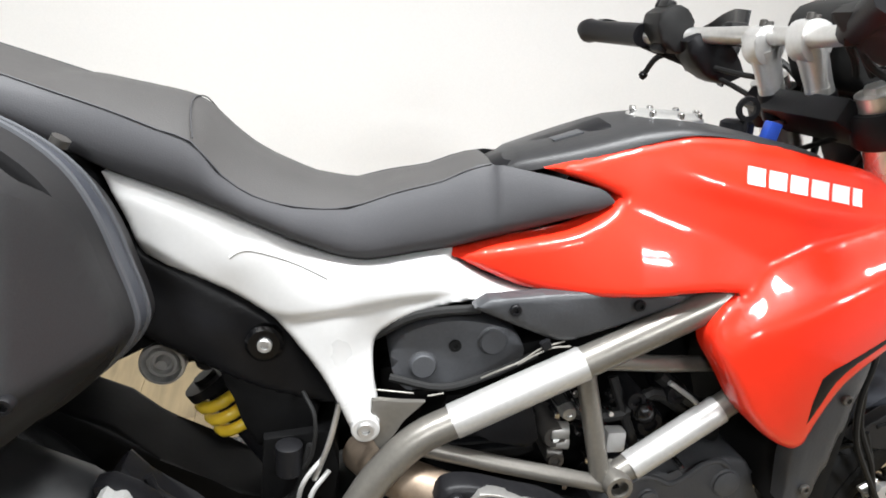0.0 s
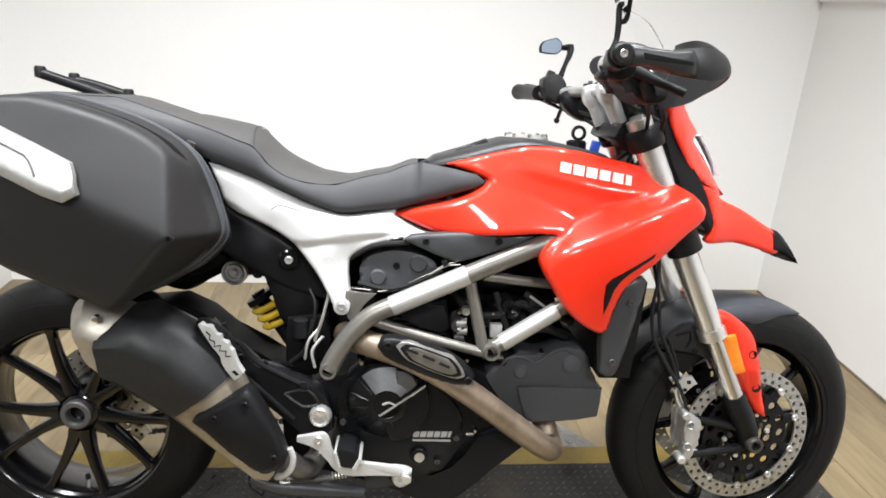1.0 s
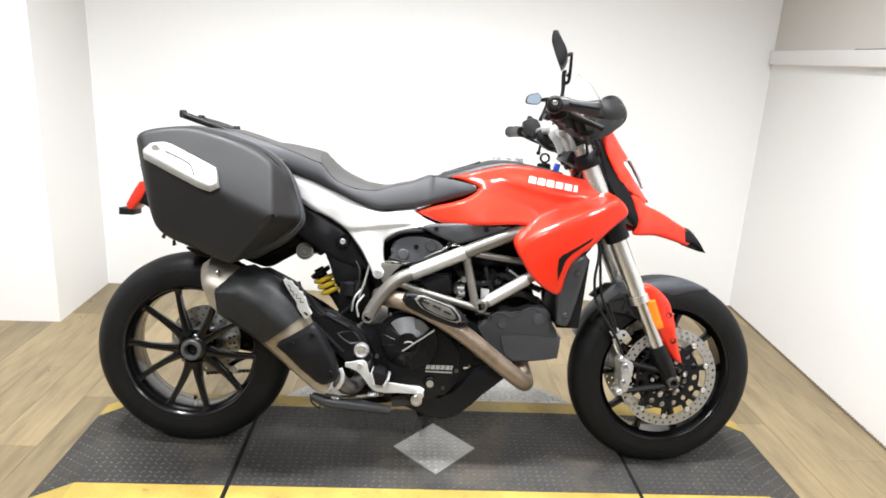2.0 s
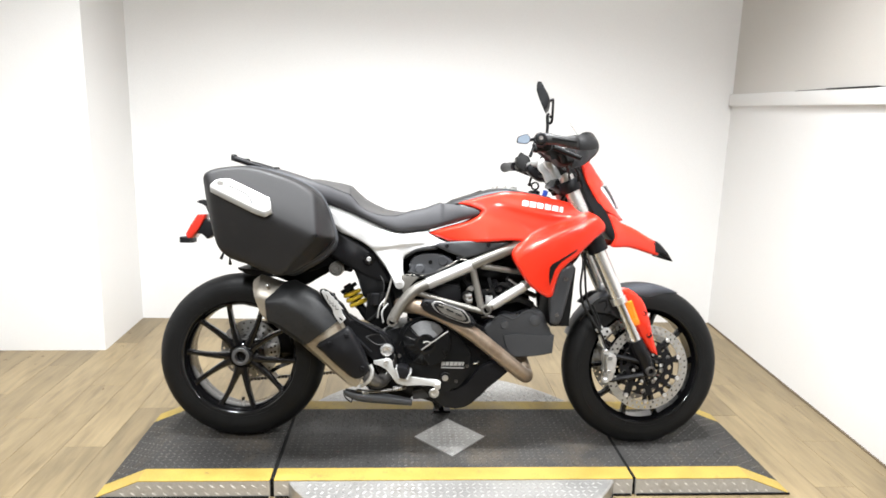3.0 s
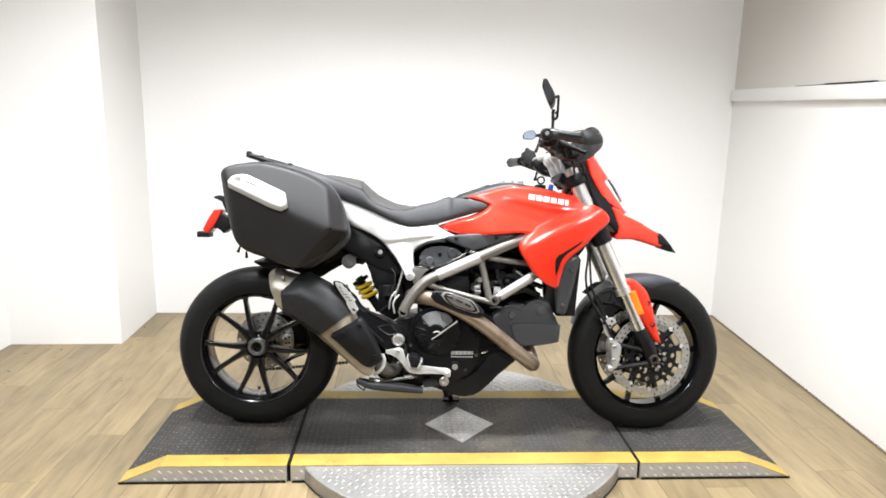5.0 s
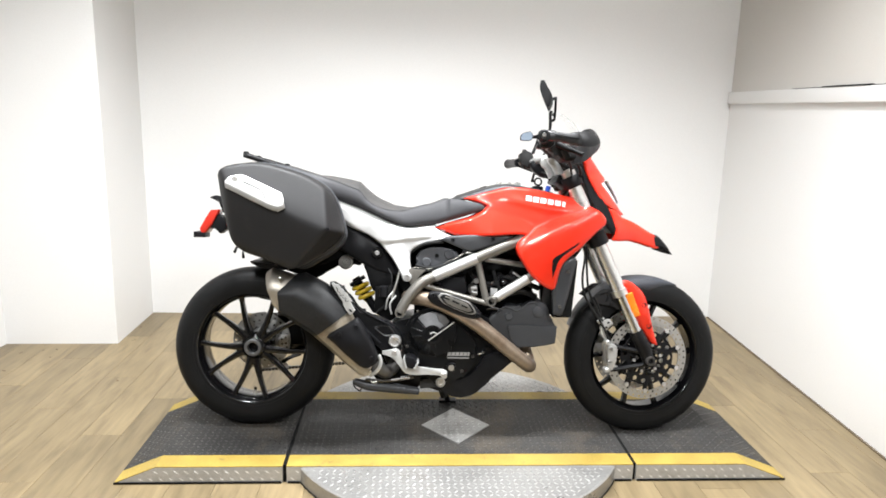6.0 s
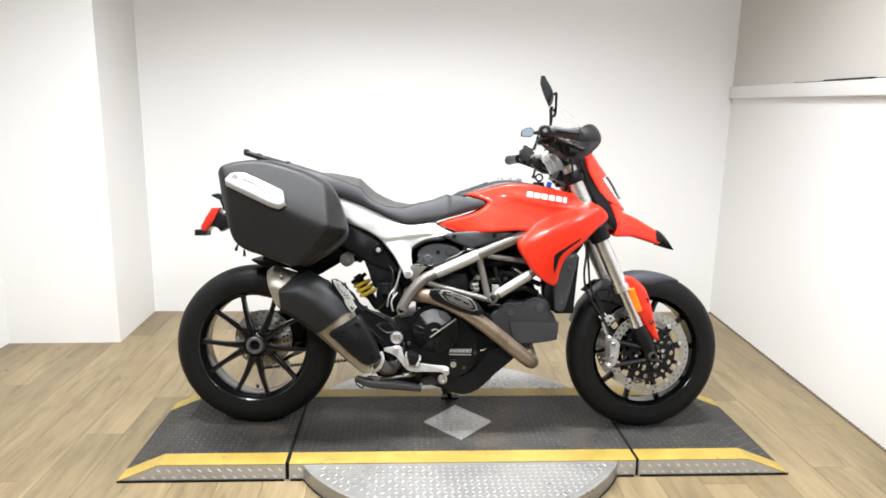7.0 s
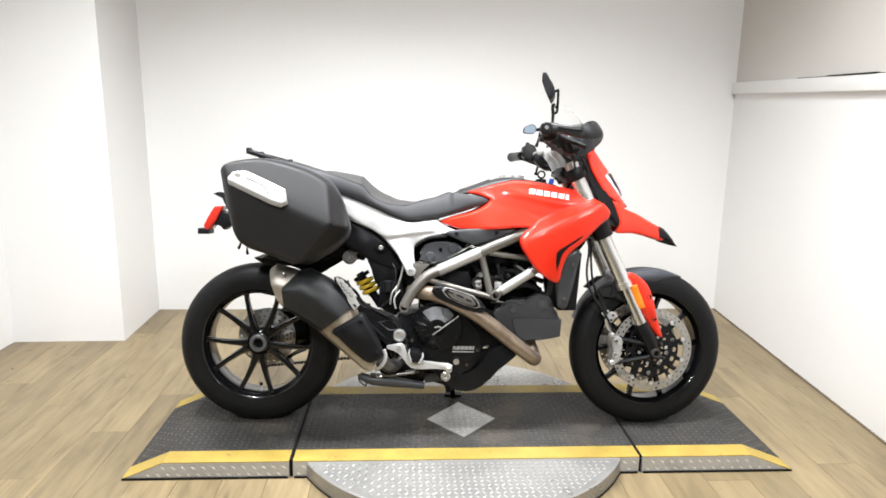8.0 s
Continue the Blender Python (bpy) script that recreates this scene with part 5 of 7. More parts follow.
def silencer(name, stations, mat, label, depth, mid):
    """A fat oval can through pairs of points on its upper and lower edges."""
    bm, rings = fresh(), []
    for (top, low, fat) in stations:
        a, b = Vector(top), Vector(low)
        c, half = (a + b) / 2, (a - b) / 2
        outline = [V(p, 0, q) for p, q in ((-0.98, -0.35), (-0.72, -0.86), (-0.2, -0.95), (0.20, -1.03), (0.74, -0.64), (0.98, -0.15), (0.97, 0.45), (0.5, 0.95), (-0.5, 0.95), (-0.97, 0.45))]
        ring = [V(c.x, mid, c.z) + V(half.x, 0, half.z) * q.x + Y * (depth * fat) * q.z for q in rounded(outline, 2, True, 75)]
        rings.append(ring)
    loft(bm, rings)
    return part(name, bm, mat, exhaust, label, 32)


silencer("end_cap", [((-0.490, -0.190, 0.591), (-0.470, -0.190, 0.495), 0.80), ((-0.500, -0.190, 0.599), (-0.462, -0.190, 0.474), 0.95), ((-0.478, -0.190, 0.615), (-0.448, -0.190, 0.458), 1.0), ((-0.433, -0.190, 0.602), (-0.442, -0.190, 0.456), 0.97), ((-0.377, -0.190, 0.586), (-0.428, -0.190, 0.452), 0.85)],
         TITANIUM, "heat-tinted steel end cap", 0.066, -0.185)
silencer("silencer_body", [((-0.451, -0.200, 0.574), (-0.442, -0.200, 0.458), 1.0), ((-0.447, -0.200, 0.580), (-0.440, -0.200, 0.452), 1.07), ((-0.360, -0.190, 0.600), (-0.414, -0.190, 0.434), 1.07), ((-0.285, -0.190, 0.562), (-0.367, -0.190, 0.403), 1.07), ((-0.231, -0.190, 0.516), (-0.332, -0.190, 0.381), 1.05), ((-0.198, -0.190, 0.471), (-0.322, -0.190, 0.375), 1.0)],
         SILENCER, "satin black silencer sleeve", 0.068, -0.185)
silencer("collector", [((-0.206, -0.190, 0.477), (-0.328, -0.190, 0.373), 1.0), ((-0.188, -0.190, 0.441), (-0.306, -0.190, 0.355), 0.98), ((-0.153, -0.190, 0.367), (-0.234, -0.190, 0.293), 0.9), ((-0.128, -0.190, 0.305), (-0.166, -0.190, 0.236), 0.75), ((-0.115, -0.190, 0.267), (-0.140, -0.190, 0.228), 0.5)],
         COLLECTOR, "browned steel collector", 0.062, -0.18)
bm = fresh()
HEAT = [(-0.274, -0.250, 0.379), (-0.264, -0.250, 0.394), (-0.196, -0.250, 0.433), (-0.171, -0.250, 0.449), (-0.157, -0.250, 0.437), (-0.123, -0.250, 0.379), (-0.098, -0.250, 0.323), (-0.096, -0.250, 0.294), (-0.110, -0.250, 0.280), (-0.142, -0.250, 0.271), (-0.188, -0.250, 0.303), (-0.248, -0.250, 0.357)]
shell(bm, HEAT, surface(HEAT + [(-0.175, -0.262, 0.365)]), 0.03, 0.010, 0.007)
guard = part("heat_shield", bm, PLASTIC, exhaust, "black plastic lower heat shield", 60)
for at in ((-0.170, -0.252, 0.421), (-0.228, -0.252, 0.392), (-0.116, -0.252, 0.311)):
    bolt_mesh("shield_bolt", 0.0075, PLASTIC, guard, at, 0.006)
bm = fresh()
tube(bm, [(-0.099, -0.190, 0.268), (-0.071, -0.170, 0.242), (-0.043, -0.120, 0.251), (-0.014, -0.080, 0.329)], 0.024, 14)
part("link_pipe", bm, PLATE, exhaust)
bm = fresh()
tube(bm, [(-0.091, -0.220, 0.315), (-0.084, -0.220, 0.295), (-0.087, -0.220, 0.273), (-0.102, -0.210, 0.250), (-0.122, -0.190, 0.233)], 0.0065, 8)
part("clamp", bm, WIRE, exhaust, "pale corroded pipe clamp")
bm = fresh()
lathe(bm, [(0.006, 0.01), (0.006, -0.003), (0.004, -0.004), (0, -0.004)], (-0.440, -0.252, 0.586), 10)
part("cap_rivet", bm, CHROME, exhaust)

# swingarm, chain, shock
bm = fresh()
ARM = [(-0.284, -0.135, 0.522), (-0.263, -0.135, 0.548), (-0.200, -0.135, 0.475), (-0.138, -0.135, 0.440), (-0.075, -0.135, 0.424), (-0.029, -0.135, 0.393), (-0.012, -0.135, 0.319), (-0.053, -0.135, 0.287), (-0.085, -0.135, 0.314), (-0.137, -0.135, 0.360), (-0.200, -0.135, 0.412)]
prism(bm, ARM, -0.145, -0.10, 0.008, 2)
bracket = part("foot_peg_bracket", bm, PLASTIC, bike, "black foot peg bracket", 45)
bm = fresh()
lathe(bm, [(0.024, 0), (0.024, -0.010), (0.019, -0.018), (0.016, -0.018), (0.014, -0.013), (0, -0.011)], (-0.039, -0.145, 0.352), 26)
part("pivot_cap", bm, RISER, bracket, "silver pivot cap")
bm = fresh()
PEG = [(-0.2636, 0, 0.5687), (-0.2575, 0, 0.572), (-0.2507, 0, 0.5661), (-0.2401, 0, 0.5663), (-0.2300, 0, 0.5503), (-0.2215, 0, 0.5480), (-0.2190, 0, 0.5380), (-0.2074, 0, 0.5330), (-0.2060, 0, 0.5230), (-0.1985, 0, 0.5178),
       (-0.1955, 0, 0.5011), (-0.1903, 0, 0.4906), (-0.179, 0, 0.4737), (-0.1855, 0, 0.4651), (-0.1968, 0, 0.4564), (-0.2127, 0, 0.4777), (-0.2213, 0, 0.4925), (-0.2219, 0, 0.5071), (-0.2364, 0, 0.5236), (-0.2465, 0, 0.5399), (-0.2565, 0, 0.556)]
prism(bm, PEG, -0.222, -0.205, 0.0012, 1)
peg = part("passenger_peg", bm, PEGALLOY, bike, "folded alloy passenger foot peg")
bm = fresh()
tube(bm, [(-0.2486, -0.2222, 0.5561), (-0.2408, -0.2222, 0.5489), (-0.2422, -0.2222, 0.5399), (-0.2324, -0.2222, 0.5360), (-0.2335, -0.2222, 0.5257), (-0.2210, -0.2222, 0.5290), (-0.2241, -0.2222, 0.5175), (-0.2114, -0.2222, 0.5177), (-0.2125, -0.2222, 0.5064), (-0.2027, -0.2222, 0.5073)], 0.0015, 6, 1)
part("tooth_line", bm, HOLLOW, peg, "dark zigzag between the teeth")
bm = fresh()
prism(bm, [(-0.2018, 0, 0.4757), (-0.1962, 0, 0.4787), (-0.1872, 0, 0.4702), (-0.1928, 0, 0.4672)], -0.2228, -0.20, 0.0008, 1)
part("peg_notch", bm, HOLLOW, peg)
bm = fresh()
prism(bm, [(-0.272, -0.205, 0.570), (-0.255, -0.205, 0.572), (-0.215, -0.205, 0.544), (-0.201, -0.205, 0.500), (-0.219, -0.205, 0.464), (-0.246, -0.205, 0.509), (-0.267, -0.205, 0.549)], -0.207, -0.18, 0.004, 2)
part("peg_body", bm, PLASTIC, peg)
for p in (((-0.229, -0.170, 0.556), (-0.222, -0.170, 0.536), (-0.198, -0.170, 0.515), (-0.173, -0.155, 0.474), (-0.128, -0.150, 0.446), (-0.082, -0.150, 0.423), (-0.064, -0.150, 0.415)), ((-0.208, -0.150, 0.453), (-0.152, -0.150, 0.398), (-0.094, -0.150, 0.343))):
    bm = fresh()
    tube(bm, p, 0.0055, 8)
    part("edge_rib", bm, PLASTIC, bracket)
bm = fresh()
tube(bm, [(-0.113, -0.147, 0.398), (-0.068, -0.147, 0.409), (-0.042, -0.147, 0.378), (-0.0745, -0.147, 0.370), (-0.113, -0.147, 0.398)], 0.0034, 6, 2)
part("web_rib", bm, TRIMBLACK, bracket)
for at, r in (((-0.203, -0.150, 0.477), 0.010), ((-0.073, -0.150, 0.421), 0.008), ((-0.152, -0.146, 0.465), 0.006)):
    bolt_mesh("bracket_bolt", r, PLASTIC, bracket, at, 0.007)
bm = fresh()
prism(bm, [(-0.639, 0.100, 0.296), (-0.570, 0.100, 0.350), (-0.388, 0.100, 0.322), (-0.091, 0.100, 0.383), (-0.022, 0.100, 0.326), (-0.067, 0.100, 0.240), (-0.296, 0.100, 0.232), (-0.430, 0.100, 0.246), (-0.571, 0.100, 0.236)], 0.15, 0.19, 0.015, 3)
part("swingarm", bm, BLACKPAINT, bike, "black single-sided swingarm", 45)
bm = fresh()
prism(bm, [(-0.557, 0.030, 0.390), (-0.497, 0.030, 0.424), (-0.409, 0.030, 0.380), (-0.393, 0.030, 0.279), (-0.464, 0.030, 0.274), (-0.542, 0.030, 0.300)], 0.118, 0.15, 0.006, 2)
rear_caliper = part("rear_brake_caliper", bm, DEEPBLACK, bike)
# pale plates stand in for the parts of the disc that catch light
for outline, screws in (([(-0.538, 0, 0.383), (-0.520, 0, 0.377), (-0.504, 0, 0.360), (-0.499, 0, 0.342), (-0.513, 0, 0.345), (-0.526, 0, 0.330), (-0.549, 0, 0.359)], [(-0.530, 0.362), (-0.515, 0.352), (-0.526, 0.343)]),
                        ([(-0.515, 0, 0.310), (-0.500, 0, 0.322), (-0.477, 0, 0.324), (-0.4745, 0, 0.279), (-0.500, 0, 0.273), (-0.513, 0, 0.284), (-0.508, 0, 0.296)], [(-0.500, 0.307), (-0.485, 0.313), (-0.498, 0.287), (-0.484, 0.290)]),
                        ([(-0.516, 0, 0.216), (-0.492, 0, 0.205), (-0.484, 0, 0.214), (-0.470, 0, 0.194), (-0.484, 0, 0.187), (-0.497, 0, 0.170), (-0.520, 0, 0.190)], [(-0.505, 0.199), (-0.493, 0.188)])):
    bm = fresh()
    prism(bm, outline, 0.068, 0.075, 0.0015, 1)
    plate = part("pad_plate", bm, RISER, rear_caliper, "bright drilled plate for the lit part of the brake disc")
    for x, z in screws:
        bm = fresh()
        lathe(bm, [(0.0042, 0.004), (0.0042, -0.001), (0.003, -0.0016), (0.0, -0.0016)], (x, 0.068, z), 10)
        part("pin", bm, PLASTIC, plate)
bm = fresh()
tube(bm, [(-0.505, 0.085, 0.205), (-0.475, 0.09, 0.226), (-0.430, 0.10, 0.243)], 0.008, 8)
part("torque_arm", bm, PLASTIC, rear_caliper)
bm = fresh()
prism(bm, [(-0.576, 0.020, 0.481), (-0.373, 0.020, 0.550), (-0.197, 0.020, 0.429), (-0.064, 0.020, 0.397), (-0.085, 0.020, 0.330), (-0.285, 0.020, 0.421), (-0.462, 0.020, 0.464)], -0.02, 0.09, 0.012, 3)
part("hugger", bm, DEEPBLACK, bike, "black rear wheel hugger", 45)
chain = tagged(new("drive_chain"), "dark steel drive chain")
chain.parent = bike
for z0, z1 in ((0.405, 0.375), (0.176, 0.230)):
    for k in range(40):
        u = k / 39
        bm = fresh()
        block(bm, (-0.577 + 0.52 * u, 0.09, z0 + (z1 - z0) * u), (0.011, 0.012 if k % 2 else 0.016, 0.011), (0, 0, 0), 0.002)
        part("link", bm, PLATE, chain)
bm = fresh()
pts = []
a, b = Vector((-0.192, 0.045, 0.536)), Vector((-0.156, 0.045, 0.482))
way = (b - a).normalized()
side = way.cross(Y).normalized()
for k in range(37):
    t = 2 * math.pi * k / 12 + 2.4
    pts.append(a + (b - a) * k / 36 + side * 0.028 * math.cos(t) + Y * 0.028 * math.sin(t))
tube(bm, pts, 0.0085, 10, 1)
shock = part("shock_absorber", bm, SPRING, bike, "yellow coil spring shock absorber", 60)
bm = fresh()
tube(bm, [a - way * 0.03, b + way * 0.06], 0.016, 12)
tube(bm, [a - way * 0.022, a - way * 0.008], 0.034, 18)
part("damper", bm, PLASTIC, shock)

# dark panels under the tail
bm = fresh()
UNDER = [(-0.271, -0.080, 0.812), (-0.233, -0.080, 0.773), (-0.176, -0.080, 0.744), (-0.113, -0.080, 0.705), (-0.081, -0.080, 0.669), (-0.025, -0.080, 0.582), (-0.059, -0.080, 0.586), (-0.127, -0.080, 0.607), (-0.186, -0.080, 0.638), (-0.246, -0.080, 0.673), (-0.292, -0.080, 0.711)]
shell(bm, UNDER, surface(UNDER + [(-0.164, -0.092, 0.688)]), 0.03, 0.008, 0.007)
under = part("under_tail_panel", bm, PLASTIC, bike, "black plastic panel under the tail", 60)
bm = fresh()
lathe(bm, [(0.022, 0.006), (0.022, -0.004), (0.018, -0.008), (0, -0.008)], (-0.114, -0.088, 0.671), 22)
part("rubber_boss", bm, BLACKPAINT, under)
bolt_mesh("panel_bolt", 0.0085, CASTING, under, (-0.113, -0.096, 0.672), 0.006)
mirrored(under)
bm = fresh()
BOX = [(-0.176, -0.050, 0.642), (-0.082, -0.050, 0.604), (-0.050, -0.050, 0.579), (-0.060, -0.050, 0.540), (-0.120, -0.050, 0.522), (-0.136, -0.050, 0.538), (-0.152, -0.050, 0.592)]
prism(bm, BOX, -0.075, 0.07, 0.008, 2)
part("battery_box", bm, DEEPBLACK, bike, "black plastic box behind the frame", 45)
bm = fresh()
prism(bm, [(-0.453, -0.020, 0.662), (-0.280, -0.020, 0.729), (-0.193, -0.020, 0.687), (-0.280, -0.020, 0.638), (-0.340, -0.020, 0.618), (-0.431, -0.020, 0.630)], -0.06, 0.06, 0.015, 3)
part("inner_mudguard", bm, DEEPBLACK, bike, "black mudguard under the tail", 45)
plug_at = Vector((-0.235, -0.045, 0.630))
bm = fresh()
lathe(bm, [(0.0, -0.016), (0.006, -0.016), (0.009, -0.006), (0.012, -0.006), (0.014, -0.013), (0.017, -0.013), (0.019, -0.004), (0.021, -0.004), (0.023, -0.016), (0.026, -0.015), (0.027, -0.010), (0.027, 0.02), (0, 0.022)], plug_at, 30)
part("round_horn", bm, SLEEVE, bike, "small round silver horn")
bm = fresh()
tube(bm, [plug_at + V(0, 0.01, 0), (-0.192, -0.030, 0.633)], 0.012, 10)
lathe(bm, [(0.012, -0.01), (0.012, 0.01)], (-0.186, -0.045, 0.631), 12)
part("horn_bracket", bm, PLASTIC, bike)
for path, r, mat in (([(-0.070, -0.100, 0.613), (-0.056, -0.120, 0.590), (-0.060, -0.120, 0.538), (-0.077, -0.110, 0.505)], 0.0026, HOSE), ([(-0.027, -0.120, 0.612), (-0.039, -0.125, 0.560), (-0.056, -0.120, 0.506)], 0.0035, ALLOY),
                     ([(-0.077, -0.110, 0.462), (-0.068, -0.125, 0.507), (-0.044, -0.120, 0.538)], 0.0030, WIRE), ([(-0.055, -0.120, 0.447), (-0.060, -0.125, 0.486), (-0.039, -0.120, 0.517)], 0.0032, WIRE),
                     ([(-0.109, -0.100, 0.450), (-0.077, -0.110, 0.483), (-0.061, -0.110, 0.547)], 0.005, HOSE)):
    bm = fresh()
    tube(bm, path, r, 8)
    part("cable", bm, mat, bike)
bm = fresh()
lathe(bm, [(0.014, -0.02), (0.016, -0.018), (0.016, 0.018), (0.012, 0.02)], (-0.086, -0.110, 0.530), 16, "z")
part("brake_reservoir", bm, PLASTIC, bike)
bm = fresh()
prism(bm, [(-0.118, -0.080, 0.543), (-0.033, -0.080, 0.554), (-0.026, -0.080, 0.447), (-0.058, -0.080, 0.415), (-0.122, -0.080, 0.446)], -0.09, 0.06, 0.008, 2)
part("linkage_block", bm, DEEPBLACK, bike)

# foot controls
bm = fresh()
PEDAL = [(-0.082, -0.18, 0.321), (-0.07, -0.18, 0.323), (-0.05, -0.18, 0.327), (-0.03, -0.18, 0.331), (-0.018, -0.18, 0.321), (-0.013, -0.18, 0.301), (-0.004, -0.18, 0.281), (0.011, -0.18, 0.269), (0.049, -0.18, 0.266), (0.112, -0.18, 0.259), (0.14, -0.18, 0.258), (0.156, -0.18, 0.25), (0.152, -0.18, 0.232), (0.133, -0.18, 0.232), (0.12, -0.18, 0.24), (0.037, -0.18, 0.236), (0.007, -0.18, 0.24), (-0.01, -0.18, 0.256), (-0.027, -0.18, 0.282), (-0.047, -0.18, 0.298), (-0.07, -0.18, 0.308), (-0.082, -0.18, 0.31)]
prism(bm, PEDAL, -0.187, -0.175, 0.0022, 2)
pedal = part("brake_pedal", bm, PEGALLOY, bike, "cast alloy brake pedal", 45)
bm = fresh()
lathe(bm, [(0.011, 0.012), (0.011, -0.014), (0.009, -0.016), (0, -0.016)], (0.144, -0.190, 0.239), 16)
part("pedal_tip", bm, ALLOY, pedal)
bolt_mesh("pedal_bolt", 0.009, ALLOY, pedal, (-0.038, -0.186, 0.317), 0.008)
bm = fresh()
PEGB = [(0.000, -0.205, 0.300), (0.012, -0.205, 0.306), (0.036, -0.205, 0.300), (0.046, -0.205, 0.286), (0.034, -0.205, 0.262), (0.006, -0.205, 0.266)]
prism(bm, PEGB, -0.205, -0.13, 0.004, 1)
peg = part("foot_peg", bm, PLASTIC, bike, "black foot peg with bright toothed edges")
for (x0, z0), (x1, z1) in (((-0.002, 0.300), (0.008, 0.264)), ((0.036, 0.262), (0.049, 0.286))):
    for k in range(5):
        u = (k + 0.5) / 5
        bm = fresh()
        block(bm, (x0 + (x1 - x0) * u, -0.170, z0 + (z1 - z0) * u), (0.007, 0.076, 0.0055), (0, 45, 0), 0.0012)
        part("tooth", bm, PEGALLOY, peg, "bright alloy tooth")
bm = fresh()
tube(bm, [(-0.187, -0.130, 0.194), (-0.136, -0.135, 0.181), (-0.052, -0.135, 0.174), (0.053, -0.120, 0.158)], [0.013, 0.019, 0.019, 0.013], 12)
stand = part("centre_stand", bm, GREYPLASTIC, bike, "black folded stand with springs")
bm = fresh()
tube(bm, [(-0.191, -0.135, 0.202), (-0.186, -0.140, 0.178), (-0.163, -0.140, 0.159), (-0.157, -0.140, 0.178)], 0.0026, 8)
part("tang", bm, PLASTIC, stand)
for p, q in (((-0.123, -0.150, 0.198), (-0.098, -0.150, 0.201)), ((-0.014, -0.150, 0.214), (0.021, -0.150, 0.219))):
    bm = fresh()
    a, b = Vector(p), Vector(q)
    tube(bm, [a + (b - a) * k / 32 + V(0, 0.007 * math.cos(2 * math.pi * k / 6), 0.007 * math.sin(2 * math.pi * k / 6)) for k in range(33)], 0.0018, 5, 1)
    part("spring", bm, ALLOY, stand)
bm = fresh()
tube(bm, [(-0.144, -0.145, 0.205), (-0.073, -0.150, 0.203), (0.032, -0.150, 0.219)], 0.006, 8)
part("spring_rod", bm, PLATE, stand)
bm = fresh()
lathe(bm, [(0.018, 0.02), (0.018, -0.01), (0.014, -0.014), (0.008, -0.014), (0.006, -0.009), (0, -0.009)], (0.133, -0.120, 0.195), 22)
part("sump_plug", bm, ALLOY, bike, "silver sump plug")
bm = fresh()
prism(bm, [(0.056, 0, 0.200), (0.115, 0, 0.214), (0.118, 0, 0.176), (0.056, 0, 0.168)], -0.124, -0.06, 0.005, 2)
part("sump_block", bm, TRIMBLACK, bike)
bm = fresh()
tube(bm, [V(0.140, 0.10, 0.137), V(0.17, 0.20, 0.035)], 0.011, 10)
block(bm, (0.17, 0.205, 0.033), (0.07, 0.04, 0.008), (8, 0, 0), 0.003)
part("side_stand", bm, PLASTIC, bike, "black side stand touching the deck")
bm = fresh()
tube(bm, [(0.137, -0.020, 0.144), (0.150, -0.020, 0.108)], 0.012, 10)
part("drain_boss", bm, PLASTIC, bike)

# radiator panel
bm = fresh()
RAD = [(0.560, -0.170, 0.655), (0.585, -0.170, 0.671), (0.609, -0.170, 0.678), (0.618, -0.170, 0.666), (0.607, -0.170, 0.604), (0.589, -0.170, 0.521), (0.573, -0.170, 0.469), (0.561, -0.170, 0.460), (0.541, -0.170, 0.466), (0.534, -0.170, 0.551), (0.547, -0.170, 0.603)]
shell(bm, RAD, surface([Vector(q) + V(0, 0.03 * (q[0] - 0.55), 0) for q in RAD]), 0.025, 0.006, 0.012)
side_panel = part("radiator_panel", bm, GREYPLASTIC, bike, "dark grey radiator side panel", 60)
for at in ((0.587, -0.172, 0.624), (0.560, -0.172, 0.496)):
    bolt_mesh("panel_bolt", 0.007, PLATE, side_panel, at, 0.005)
mirrored(side_panel)
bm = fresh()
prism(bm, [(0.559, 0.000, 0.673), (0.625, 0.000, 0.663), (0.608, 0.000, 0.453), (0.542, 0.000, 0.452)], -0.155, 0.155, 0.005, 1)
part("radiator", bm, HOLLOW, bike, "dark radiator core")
bm = fresh()
prism(bm, [(0.458, 0.000, 0.759), (0.675, 0.000, 0.827), (0.657, 0.000, 0.696), (0.571, 0.000, 0.607), (0.483, 0.000, 0.650), (0.329, 0.000, 0.692), (0.197, 0.000, 0.745), (0.218, 0.000, 0.800)], -0.075, 0.075, 0.03, 3)
part("fuel_tank", bm, PLASTIC, bike, "dark plastic fuel tank under the shroud", 45)

